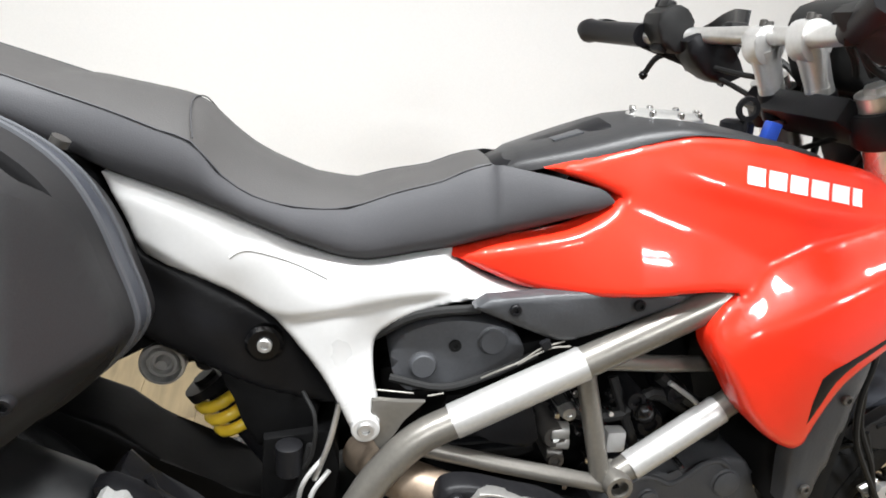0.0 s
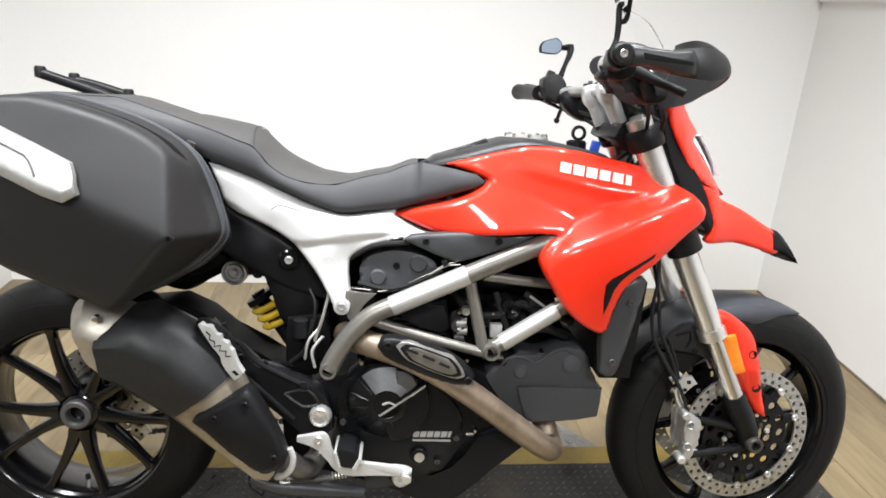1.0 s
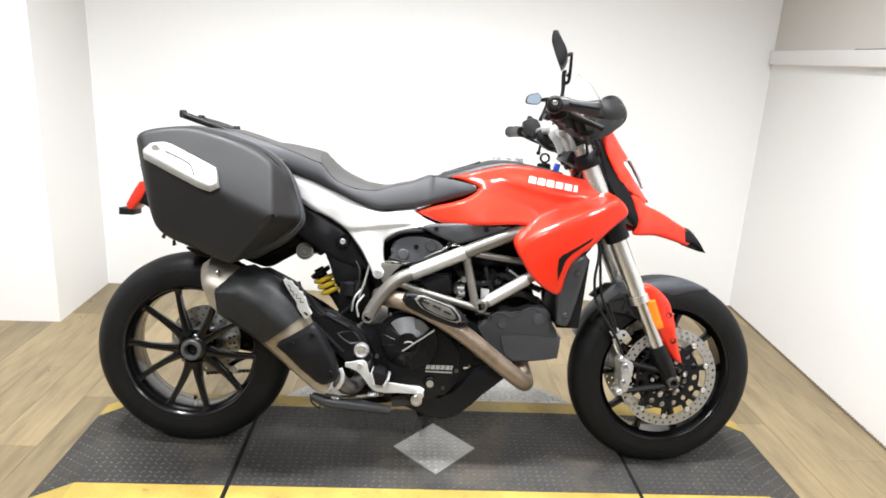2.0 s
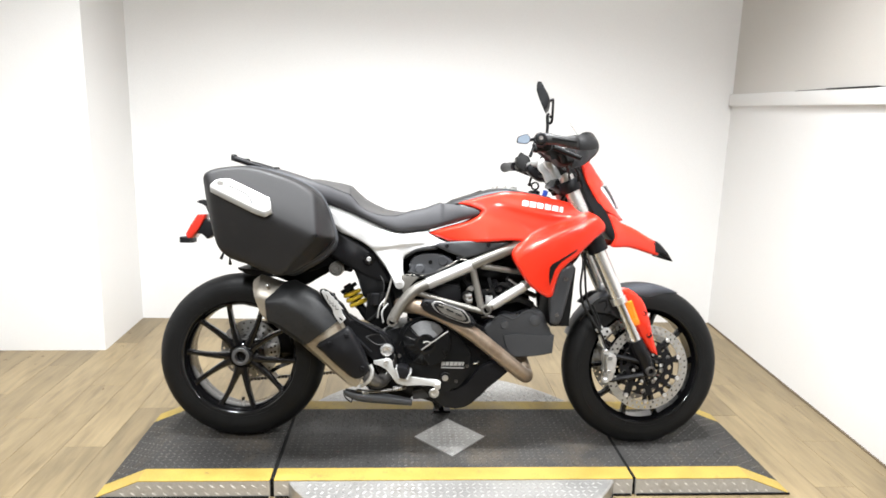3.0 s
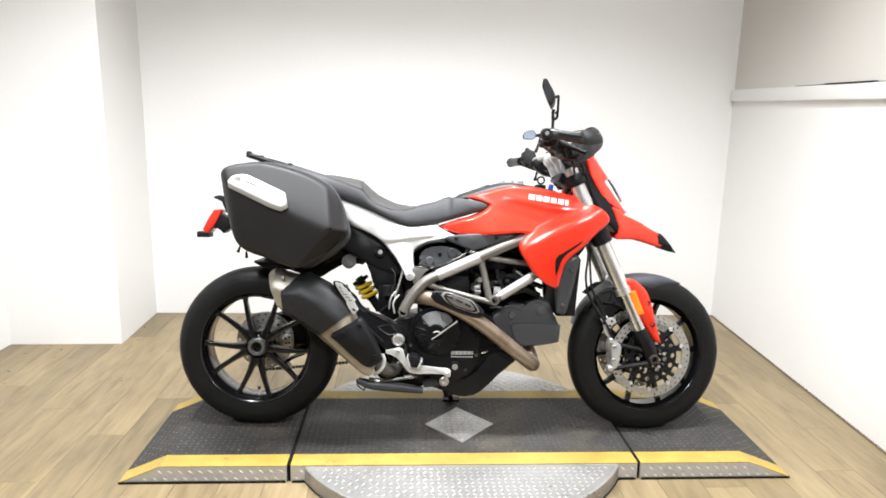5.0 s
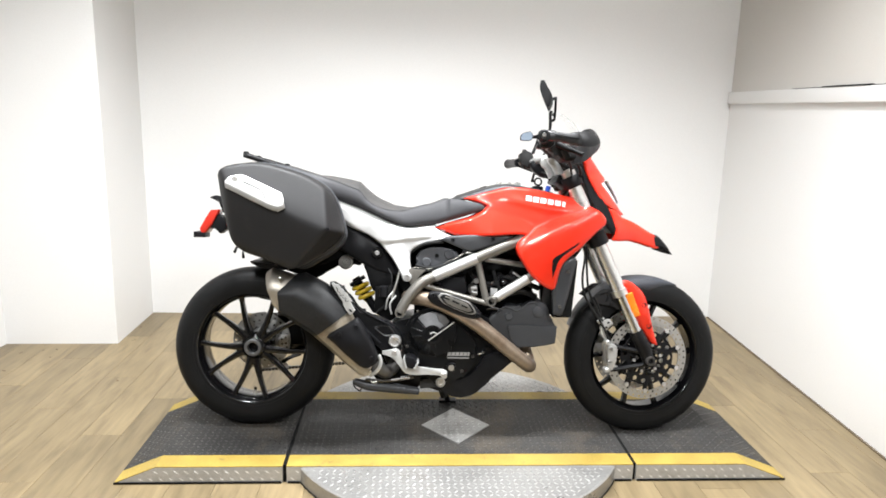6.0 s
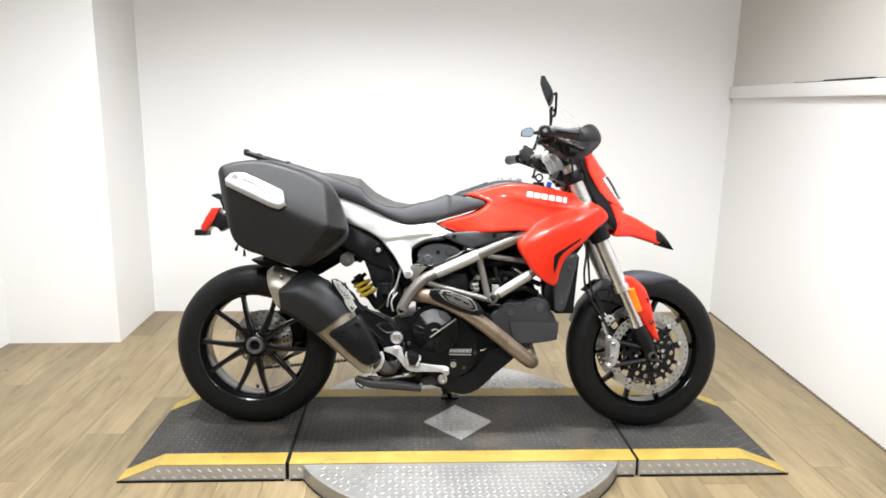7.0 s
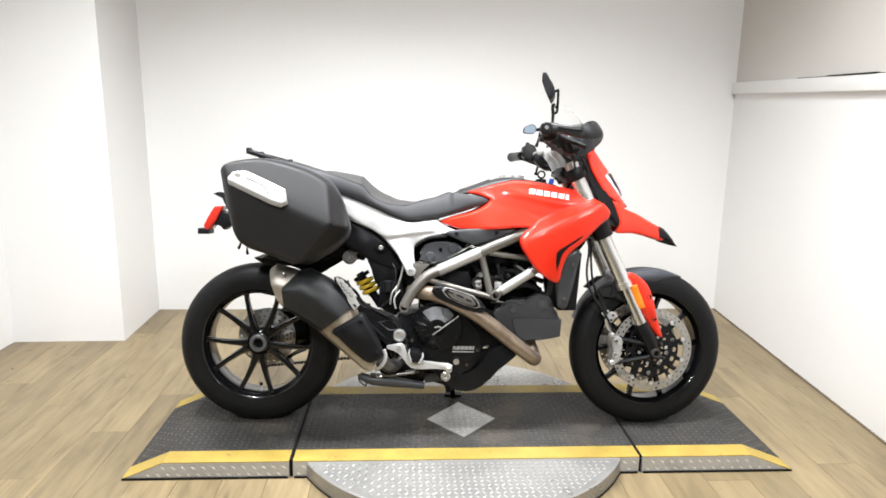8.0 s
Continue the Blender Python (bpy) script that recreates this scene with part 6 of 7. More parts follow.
# fork
fork = tagged(new("front_fork"), "upside-down fork with bright outer tubes")
fork.parent = bike
top_r, low_r = Vector((0.599, -0.105, 0.960)), Vector((0.798, -0.105, 0.540))
way = (low_r - top_r).normalized()
for s in (-1, 1):
    p0, p1 = V(top_r.x, s * 0.105, top_r.z), V(low_r.x, s * 0.105, low_r.z)
    bm = fresh()
    tube(bm, [p0 - way * 0.01, p1], 0.0275, 24)
    outer = part("outer_tube", bm, FORKTUBE, fork, "bright metal outer fork tube")
    bm = fresh()
    tube(bm, [p1 - way * 0.018, p1 + way * 0.006], 0.0305, 24)
    part("seal_ring", bm, ALLOY, outer)
    bm = fresh()
    tube(bm, [p1, p1 + way * 0.185], 0.021, 20)
    part("slider", bm, CHROME, fork, "polished fork slider")
    bm = fresh()
    foot = p1 + way * 0.155
    axle = V(0.918 if s < 0 else 0.900, s * 0.098, 0.290)
    tube(bm, [foot, foot + way * 0.04, axle + V(-0.012, 0, 0.03), axle + V(0.004, 0, -0.018)], [0.024, 0.027, 0.026, 0.020], 16)
    lug = part("axle_lug", bm, PLASTIC, fork, "black axle clamp")
    bm = fresh()
    lathe(bm, [(0.0, -0.010), (0.0105, -0.010), (0.0105, -0.034), (0.016, -0.034), (0.018, -0.030), (0.018, 0.02), (0, 0.02)] if s < 0 else [(0, 0.034), (0.016, 0.034), (0.018, 0.03), (0.018, -0.02)], axle, 22)
    part("axle_end", bm, PLATE, lug)
    bm = fresh()
    tube(bm, [p0 - way * 0.032, p0 - way * 0.012], 0.026, 20)
    tube(bm, [p0 - way * 0.040, p0 - way * 0.031], 0.016, 6)
    part("fork_cap", bm, ALLOY, fork, "silver fork cap")
    bm = fresh()
    mid = V(0.705, s * 0.105, 0.741)
    tube(bm, [mid - way * 0.03, mid + way * 0.022], 0.037, 22)
    part("lower_clamp", bm, PLASTIC, fork)
    bm = fresh()
    tube(bm, [p0 - way * 0.014, p0 - way * 0.010, p0 + way * 0.026, p0 + way * 0.030], [0.034, 0.037, 0.037, 0.034], 26, 1)
    part("upper_clamp", bm, PLASTIC, fork)
    # brake caliper on its bracket
    cal = Vector((0.761, -0.105, 0.297))
    bm = fresh()
    CAL = [(0.760, -0.100, 0.346), (0.773, -0.100, 0.352), (0.795, -0.100, 0.344), (0.798, -0.100, 0.316), (0.790, -0.100, 0.290), (0.787, -0.100, 0.260), (0.774, -0.100, 0.249), (0.763, -0.100, 0.255), (0.767, -0.100, 0.281), (0.759, -0.100, 0.316)]
    mid_c = sum((Vector(q) for q in CAL), Vector()) / len(CAL)
    CAL = [mid_c + V((q[0] - mid_c.x) * 0.98 - 0.004, 0, q[2] - mid_c.z) for q in CAL]
    prism(bm, CAL, -0.122 if s < 0 else 0.088, -0.088 if s < 0 else 0.122, 0.008, 3)
    prism(bm, CAL, -0.062 if s < 0 else 0.040, -0.040 if s < 0 else 0.062, 0.006, 2)
    calip = part("brake_caliper", bm, SLEEVE, fork, "cast alloy brake caliper", 45)
    for q in ((0.768, -0.130, 0.333), (0.767, -0.130, 0.282)):
        bm = fresh()
        lathe(bm, [(0.010, 0.01), (0.010, -0.002), (0.008, -0.003), (0.007, -0.001), (0, -0.001)] if s < 0 else [(0.013, -0.01), (0.013, 0.002), (0.01, 0.004), (0, 0.004)], V(q[0], s * 0.121, q[2]), 16)
        part("piston_cap", bm, CASTING, calip)
    bm = fresh()
    tube(bm, [V(0.765, s * 0.1, 0.350), V(0.742, s * 0.1, 0.384), V(0.729, s * 0.11, 0.414)], [0.006, 0.0075, 0.005], 8)
    part("hose_union", bm, ALLOY, calip)
    for q in ((0.753, -0.120, 0.358), (0.754, -0.120, 0.253)):
        bm = fresh()
        lathe(bm, [(0.0095, 0.02), (0.0095, -0.01), (0.007, -0.013), (0, -0.013)] if s < 0 else [(0.0095, -0.02), (0.0095, 0.01), (0.007, 0.013), (0, 0.013)], V(q[0], s * 0.12, q[2]), 12)
        part("caliper_bolt", bm, RISER, calip, "bright caliper bolt")
    bm = fresh()
    for a, b in (((0.773, -0.100, 0.342), (0.902, -0.100, 0.317)), ((0.776, -0.100, 0.247), (0.914, -0.100, 0.274))):
        tube(bm, [V(a[0], s * 0.098, a[2]), V(b[0], s * 0.098, b[2])], [0.007, 0.011], 8)
    part("caliper_bracket", bm, PLASTIC, fork)
    bm = fresh()
    prism(bm, [(0.7176, 0, 0.431), (0.738, 0, 0.430), (0.745, 0, 0.441), (0.7639, 0, 0.4424), (0.7772, 0, 0.4255), (0.762, 0, 0.418), (0.752, 0, 0.402), (0.740, 0, 0.395), (0.733, 0, 0.412)], *((-0.110, -0.098) if s < 0 else (0.098, 0.110)), 0.002, 2)
    clip = part("hose_bracket", bm, RISER, fork, "bright alloy brake hose bracket")
    for x, z in ((0.728, 0.422), (0.757, 0.430), (0.750, 0.412)):
        bm = fresh()
        lathe(bm, [(0.0045, 0.004), (0.0045, -0.002), (0.003, -0.0035), (0.0, -0.0035)] if s < 0 else [(0.0045, -0.004), (0.0045, 0.002), (0.0, 0.0035)], (x, s * 0.110, z), 10)
        part("bracket_screw", bm, PLASTIC, clip)
for at in (top_r, Vector((0.705, -0.105, 0.741))):
    bm = fresh()
    block(bm, (at.x - 0.012, 0, at.z - 0.012), (0.085, 0.20, 0.034), (0, 25, 0), 0.008)
    part("triple_clamp", bm, PLASTIC, fork, "black triple clamp", 45)

# front mudguard, fork guard, reflector
fx, fz = 0.915, 0.291
bm = fresh()
rings = []
for k in range(27):
    a = radians(65.2 + 94.3 * k / 26)
    u = k / 26
    half = 0.072 if u < 0.85 else 0.072 - 0.03 * (u - 0.85) / 0.15
    r = 0.304 + 0.004 * math.sin(math.pi * u)
    drop = 0.045 * min(1, u * 4, (1 - u) * 5 + 0.35)
    ring = []
    for p, q in ((-1, -1), (-1, -0.45), (-0.9, -0.12), (-0.55, 0), (0, 0.06), (0.55, 0), (0.9, -0.12), (1, -0.45), (1, -1)):
        ring.append(V(fx + (r + q * drop) * math.cos(a), 0.011 + half * p * (0.34 + 0.66 * min(1, u * 4.5) ** 0.7), fz + (r + q * drop) * math.sin(a)))
    inner = [q * 1 for q in reversed(ring)]
    for q, o in zip(inner, reversed(ring)):
        c = V(fx, 0, fz)
        q -= (q - c).normalized() * 0.004
        q.y *= 0.95
    rings.append(ring + inner)
loft(bm, rings)
guard = part("front_mudguard", bm, CASEBAND, bike, "matt black front mudguard", 50)
bm = fresh()
STAY = [(0.685, -0.090, 0.511), (0.737, -0.090, 0.554), (0.791, -0.090, 0.555), (0.809, -0.090, 0.512), (0.826, -0.090, 0.452), (0.782, -0.090, 0.490), (0.729, -0.090, 0.494)]
prism(bm, STAY, -0.095, -0.075, 0.003, 2)
stay = part("mudguard_stay", bm, CASE, guard)
mirrored(stay)
bm = fresh()
tube(bm, [(0.722, -0.096, 0.532), (0.752, -0.096, 0.541), (0.756, -0.096, 0.522), (0.748, -0.096, 0.505)], 0.0028, 6, 2)
part("stay_rib", bm, PLASTIC, stay)
for x, z in ((0.700, 0.505), (0.768, 0.497)):
    bolt_mesh("stay_bolt", 0.0062, PLASTIC, stay, (x, -0.096, z), 0.004)
GUARD = [(0.798, -0.120, 0.585), (0.822, -0.120, 0.589), (0.849, -0.120, 0.576), (0.884, -0.118, 0.543), (0.902, -0.116, 0.501), (0.926, -0.108, 0.419), (0.952, -0.100, 0.344), (0.927, -0.102, 0.353), (0.873, -0.110, 0.429), (0.823, -0.118, 0.523)]
guard_surf = surface([Vector(q) for q in GUARD] + [(0.843, -0.128, 0.541), (0.885, -0.124, 0.463)])
bm = fresh()
shell(bm, GUARD, guard_surf, 0.03, 0.008, 0.007)
g = part("fork_guard", bm, RED, bike, "glossy red fork guard with reflector", 60)
bm = fresh()
REFL = [(0.811, -0.130, 0.541), (0.837, -0.130, 0.549), (0.873, -0.130, 0.463), (0.848, -0.130, 0.452)]
shell(bm, REFL, guard_surf, 0.008, 0.002, 0.012, proud=0.005, steps=1)
part("reflector", bm, ORANGE, g, "orange side reflector", 30)
mirrored(g)
for at in ((0.886, -0.120, 0.501), (0.911, -0.112, 0.419)):
    y = float(guard_surf(np.array([(at[0], at[2])]))[0])
    bm = fresh()
    lathe(bm, [(0.0095, 0.002), (0.0095, -0.0014), (0.0075, -0.0016), (0.0065, 0.0006), (0, 0.0006)], (at[0], y, at[2]), 18)
    part("guard_screw", bm, PLASTIC, g)
for path in ([(0.658, -0.110, 0.714), (0.655, -0.130, 0.663), (0.649, -0.130, 0.600), (0.659, -0.130, 0.537), (0.688, -0.130, 0.485), (0.734, -0.120, 0.420), (0.762, -0.110, 0.361)], [(0.710, 0.090, 0.702), (0.672, -0.100, 0.618), (0.680, -0.110, 0.545), (0.710, -0.115, 0.483), (0.730, -0.110, 0.429)]):
    bm = fresh()
    tube(bm, path, 0.0042, 8)
    part("brake_hose", bm, HOSE, bike)

for path, r in (([(0.703, -0.100, 0.527), (0.725, -0.100, 0.476), (0.735, -0.105, 0.436)], 0.0038), ([(0.665, -0.060, 0.459), (0.688, -0.090, 0.500), (0.713, -0.100, 0.507)], 0.0035), ([(0.718, -0.100, 0.431), (0.742, -0.100, 0.445)], 0.006), ([(0.728, -0.100, 0.426), (0.748, -0.100, 0.390), (0.761, -0.100, 0.363)], 0.005)):
    bm = fresh()
    tube(bm, path, r, 8)
    part("brake_hose", bm, HOSE if r < 0.004 else ALLOY, bike)

# headlight mask and beak
MASK = [(0.644, -0.115, 1.027), (0.657, -0.112, 1.040), (0.674, -0.090, 1.042), (0.725, -0.025, 0.996), (0.749, -0.020, 0.966), (0.729, -0.050, 0.952), (0.763, -0.040, 0.908), (0.795, -0.020, 0.872), (0.823, -0.010, 0.834), (0.807, -0.030, 0.827), (0.785, -0.060, 0.847),
        (0.731, -0.085, 0.876), (0.693, -0.095, 0.923), (0.660, -0.095, 0.979)]
bm = fresh()
shell(bm, MASK, surface([Vector(q) for q in MASK] + [(0.699, -0.082, 0.965)]), 0.02, 0.007, 0.007)
mirrored(part("headlight_mask", bm, RED, bike, "glossy red headlight mask", 60))
bm = fresh()
EYE_GLASS = [(0.728, -0.045, 0.952), (0.752, 0.0, 0.962), (0.779, 0.0, 0.920), (0.802, 0.0, 0.877), (0.790, -0.030, 0.874), (0.761, -0.045, 0.910)]
shell(bm, EYE_GLASS, surface([Vector(q) for q in EYE_GLASS]), 0.03, 0.004, 0.01)
mirrored(part("headlight", bm, LENS, bike, "clear headlight lens", 60))
BEAK = [(0.752, -0.070, 0.859), (0.782, -0.070, 0.847), (0.804, -0.055, 0.828), (0.859, -0.045, 0.805), (0.916, -0.038, 0.773), (0.942, -0.034, 0.758), (0.959, -0.030, 0.732), (0.967, -0.030, 0.713), (0.950, -0.034, 0.706), (0.905, -0.045, 0.719), (0.841, -0.058, 0.734), (0.773, -0.088, 0.735), (0.766, -0.089, 0.741), (0.775, -0.090, 0.760), (0.777, -0.090, 0.782)]
beak_surf = surface([Vector(q) for q in BEAK] + [(0.845, -0.062, 0.771)])
bm = fresh()
shell(bm, BEAK, beak_surf, 0.02, 0.007, 0.007)
mirrored(part("beak", bm, RED, bike, "glossy red front beak", 60))
TIP = [(0.938, -0.020, 0.762), (0.962, -0.012, 0.755), (0.991, -0.008, 0.727), (1.020, -0.004, 0.683), (0.995, -0.012, 0.688), (0.950, -0.030, 0.702), (0.967, -0.028, 0.715), (0.960, -0.026, 0.736)]
bm = fresh()
shell(bm, TIP, surface([Vector(q) for q in TIP]), 0.012, 0.004, 0.01)
mirrored(part("beak_tip", bm, PLASTIC, bike, "black plastic tip of the beak", 60))
bm = fresh()
prism(bm, [(0.796, 0.000, 0.737), (0.919, 0.000, 0.730), (1.008, 0.000, 0.694), (0.940, 0.000, 0.754), (0.851, 0.000, 0.799), (0.796, 0.000, 0.807)], -0.035, 0.035, 0.012, 2)
part("beak_core", bm, PLASTIC, bike, sharp=45)
bm = fresh()
INFILL = [(0.624, -0.070, 1.042), (0.654, -0.070, 1.039), (0.668, -0.070, 0.980), (0.704, -0.070, 0.917), (0.739, -0.070, 0.867), (0.775, -0.070, 0.798), (0.779, -0.070, 0.762), (0.764, -0.070, 0.762), (0.724, -0.070, 0.818), (0.674, -0.070, 0.902), (0.647, -0.070, 0.976)]
prism(bm, INFILL, -0.085, 0.085, 0.008, 2)
part("headlight_bracket", bm, PLASTIC, bike, "black headlight surround", 45)
bm = fresh()
SCREEN = [(0.572, 0.000, 1.206), (0.612, 0.000, 1.180), (0.647, 0.000, 1.133)]
rings = []
for u in np.linspace(0, 1, 9):
    q = rounded(SCREEN, 8, False, 80)[int(u * 16)]
    half = 0.035 + 0.035 * u
    row = [V(q.x - 0.3 * (p * half) ** 2 / 0.1, p * half, q.z) for p in np.linspace(-1, 1, 9)]
    rings.append(row + [r + V(0.002, 0, 0.001) for r in reversed(row)])
loft(bm, rings)
screen = part("windscreen", bm, GLASS, bike, "small clear windscreen", 60)
screen.visible_shadow = False

# handlebar and controls
bar = tagged(new("handlebar"), "wide alloy handlebar with grips and levers")
bar.parent = bike
end_r, end_l = Vector((0.441, -0.430, 1.089)), Vector((0.423, 0.430, 1.044))
cx, cz = (0.536 + 0.529) / 2, (1.048 + 1.044) / 2
(rx, rz), (lx, lz) = (end_r.x, end_r.z - 0.004), (end_l.x, end_l.z)
bm = fresh()
tube(bm, [V(rx, -0.42, rz), V(rx + 0.02, -0.27, rz - 0.006), V(cx - 0.012, -0.15, cz + 0.010), V(cx, -0.07, cz), V(cx, 0.07, cz), V(cx - 0.012, 0.15, cz - 0.002), V(lx + 0.02, 0.27, lz - 0.006), V(lx, 0.42, lz)], 0.0125, 14, 5)
part("bar_tube", bm, ALLOY, bar, "silver handlebar tube", 60)
for s, ex, ez in ((-1, rx, rz), (1, lx, lz)):
    bm = fresh()
    g0, g1 = V(ex, s * 0.425, ez), V(ex + 0.022, s * (0.295 if s < 0 else 0.24), ez - 0.005)
    tube(bm, [g0, g0 + (g1 - g0) * 0.06, g0 + (g1 - g0) * 0.1, g1], [0.021, 0.021, 0.0185, 0.0185], 16, 1)
    grip = part("grip", bm, PLASTIC, bar, "black rubber grip", 50)
    bm = fresh()
    lathe(bm, [(0, -0.012), (0.012, -0.012), (0.015, -0.006), (0.015, 0.006)] if s < 0 else [(0, 0.012), (0.012, 0.012), (0.015, 0.006), (0.015, -0.006)], g0, 18)
    part("bar_end", bm, PLASTIC, grip)
    bm = fresh()
    POD = [(0.446, -0.330, 1.100), (0.463, -0.330, 1.105), (0.483, -0.330, 1.097), (0.491, -0.330, 1.073), (0.486, -0.330, 1.060), (0.472, -0.330, 1.052), (0.453, -0.330, 1.052), (0.440, -0.330, 1.058), (0.445, -0.330, 1.073)] if s < 0 else \
        [(0.443, 0.215, 1.072), (0.465, 0.215, 1.085), (0.488, 0.215, 1.080), (0.499, 0.215, 1.062), (0.502, 0.215, 1.035), (0.485, 0.215, 1.014), (0.462, 0.215, 1.022), (0.445, 0.215, 1.043)]
    prism(bm, POD, -0.355 if s < 0 else 0.185, -0.315 if s < 0 else 0.245, 0.007, 2)
    for q in (POD[1], POD[-2]):
        block(bm, V(q[0], -0.33 if s < 0 else 0.215, q[2]), (0.016, 0.030, 0.014), (0, 20, 0), 0.003)
    part("switch_pod", bm, HOSE, bar, "black switch housing", 45)
    if s > 0:
        bm = fresh()
        tip = Vector((0.529, 0.400, 0.972))
        tube(bm, [V(ex + 0.05, 0.235, ez - 0.012), (0.559, 0.310, 1.021), (0.534, 0.360, 1.007), tip], [0.008, 0.007, 0.0055, 0.005], 8)
        lathe(bm, [(0, -0.009), (0.006, -0.006), (0.009, 0), (0.006, 0.006), (0, 0.009)], tip, 10, "z")
        part("lever", bm, PLASTIC, bar, "black clutch lever with ball end")
    else:
        bm = fresh()
        tube(bm, [V(rx + 0.018, -0.24, rz - 0.004), V(cx - 0.006, -0.115, cz + 0.006)], 0.018, 12)
        part("bar_sleeve", bm, PLASTIC, bar)
    bm = fresh()
    if s < 0:
        tube(bm, [(0.517, -0.260, 1.076), (0.551, -0.280, 1.058), (0.576, -0.290, 1.047), (0.597, -0.300, 1.038)], [0.012, 0.009, 0.008, 0.0085], 10)
        part("lever", bm, RUBBER, bar, "black brake lever")
        for q in ((0.543, -0.270, 1.071),):
            bm = fresh()
            lathe(bm, [(0.004, -0.004), (0.0055, 0), (0.004, 0.004), (0, 0.004)], q, 10)
            part("lever_pin", bm, ALLOY, bar)
    else:
        GUARD_L = [(0.480, 0.190, 1.033), (0.499, 0.190, 1.048), (0.541, 0.190, 1.044), (0.556, 0.190, 1.026), (0.581, 0.190, 0.996), (0.577, 0.190, 0.984), (0.547, 0.190, 0.975), (0.515, 0.190, 0.989), (0.494, 0.190, 1.007)]
        prism(bm, GUARD_L, 0.16, 0.22, 0.010, 2)
        part("lever_bracket", bm, PLASTIC, bar, "black clutch lever bracket", 45)
    bm = fresh()
    if s < 0:
        MASS = [(0.478, -0.200, 1.068), (0.502, -0.200, 1.082), (0.538, -0.200, 1.085), (0.563, -0.200, 1.073), (0.581, -0.200, 1.049), (0.587, -0.200, 1.029), (0.571, -0.200, 1.018), (0.545, -0.200, 1.019), (0.529, -0.200, 1.030), (0.513, -0.200, 1.044), (0.493, -0.200, 1.051)]
        prism(bm, MASS, -0.25, -0.13, 0.012, 2)
        tube(bm, [(0.512, -0.240, 1.090), (0.553, -0.240, 1.079)], 0.017, 14)
        tube(bm, [(0.538, -0.260, 1.058), (0.553, -0.260, 1.029)], 0.013, 10)
    else:
        block(bm, V(cx + 0.018, 0.16, cz + 0.002), (0.03, 0.03, 0.034), (0, 0, 0), 0.006)
    part("master_cylinder", bm, HOSE, bar, "black fluid reservoir", 45)
    bm = fresh()
    rt, rb = (Vector((0.540, -0.026, 1.043)), Vector((0.582, -0.026, 0.957))) if s < 0 else (Vector((0.530, 0.052, 1.035)), Vector((0.568, 0.052, 0.952)))
    way_r = (rb - rt).normalized()
    tube(bm, [rt + way_r * 0.008, rt + way_r * 0.030, rb - way_r * 0.03], [0.0205, 0.0180, 0.0165], 20, 1)
    riser = part("riser", bm, RISER, bar, "cast alloy handlebar riser", 45)
    bm = fresh()
    CLAMP = [V(-0.026, 0, 0.012), V(-0.018, 0, 0.027), V(0.008, 0, 0.030), V(0.024, 0, 0.018), V(0.026, 0, -0.010), V(0.018, 0, -0.030), V(-0.008, 0, -0.034), V(-0.024, 0, -0.014)]
    prism(bm, [rt + V(q.x * 0.84, 0, q.z * 0.78) for q in CLAMP], rt.y - 0.0165, rt.y + 0.0165, 0.004, 3, 80)
    part("clamp_block", bm, RISER, riser, sharp=30)
    for q in (V(-0.010, -0.008, 0.026), V(0.010, 0.008, 0.025)):
        bm = fresh()
        lathe(bm, [(0.005, -0.004), (0.005, 0.004), (0.003, 0.005), (0, 0.005)], rt + q, 10, "z")
        part("clamp_bolt", bm, PLATE, riser)
    bm = fresh()
    tube(bm, [rb - way_r * 0.034, rb - way_r * 0.024], 0.0172, 20)
    part("collar", bm, ALLOY, riser)
    bm = fresh()
    tube(bm, [rb - way_r * 0.024, rb + way_r * 0.012], 0.0195, 18)
    part("riser_base", bm, PLASTIC, riser)
    # hand guard
    PIV = (0.440 - rx, 1.087 - rz)
    bm = fresh()
    ARMG = [(0.430, -0.430, 1.094), (0.441, -0.430, 1.102), (0.451, -0.430, 1.103), (0.455, -0.430, 1.106), (0.477, -0.430, 1.104), (0.483, -0.430, 1.101), (0.527, -0.430, 1.097), (0.558, -0.430, 1.100),
            (0.570, -0.430, 1.079), (0.567, -0.430, 1.059), (0.527, -0.430, 1.065), (0.486, -0.430, 1.073), (0.458, -0.430, 1.071), (0.435, -0.430, 1.076)]
    ARMG = [V(q[0] - rx + ex, 0, q[2] - rz + ez) for q in ARMG]
    over = lambda q: s * (0.422 - 1.2 * np.clip(np.atleast_2d(q)[:, 0] - ex - 0.07, 0, 1) ** 2)
    shell(bm, ARMG, over, 0.026, 0.007, 0.010, side=s, steps=2)
    hg = part("hand_guard", bm, TRIMBLACK, bar, "black plastic hand guard", 60)
    # the scooped shield, from the arm round the front to the inner end
    WRAP = [((0.526, -0.404, 1.098), (0.530, -0.404, 1.063)), ((0.560, -0.408, 1.103), (0.571, -0.408, 1.056)), ((0.591, -0.403, 1.105), (0.605, -0.403, 1.057)), ((0.621, -0.385, 1.096), (0.632, -0.385, 1.064)),
            ((0.630, -0.340, 1.108), (0.636, -0.340, 1.049)), ((0.629, -0.300, 1.122), (0.629, -0.300, 1.036)), ((0.626, -0.260, 1.130), (0.619, -0.260, 1.021)), ((0.616, -0.230, 1.129), (0.600, -0.230, 1.013)), ((0.612, -0.195, 1.126), (0.587, -0.195, 1.010))]
    tops, lows = rounded([Vector(q[0]) for q in WRAP], 4, False, 80), rounded([Vector(q[1]) for q in WRAP], 4, False, 80)
    count = min(len(tops), len(lows))
    bm = fresh()
    rows = []
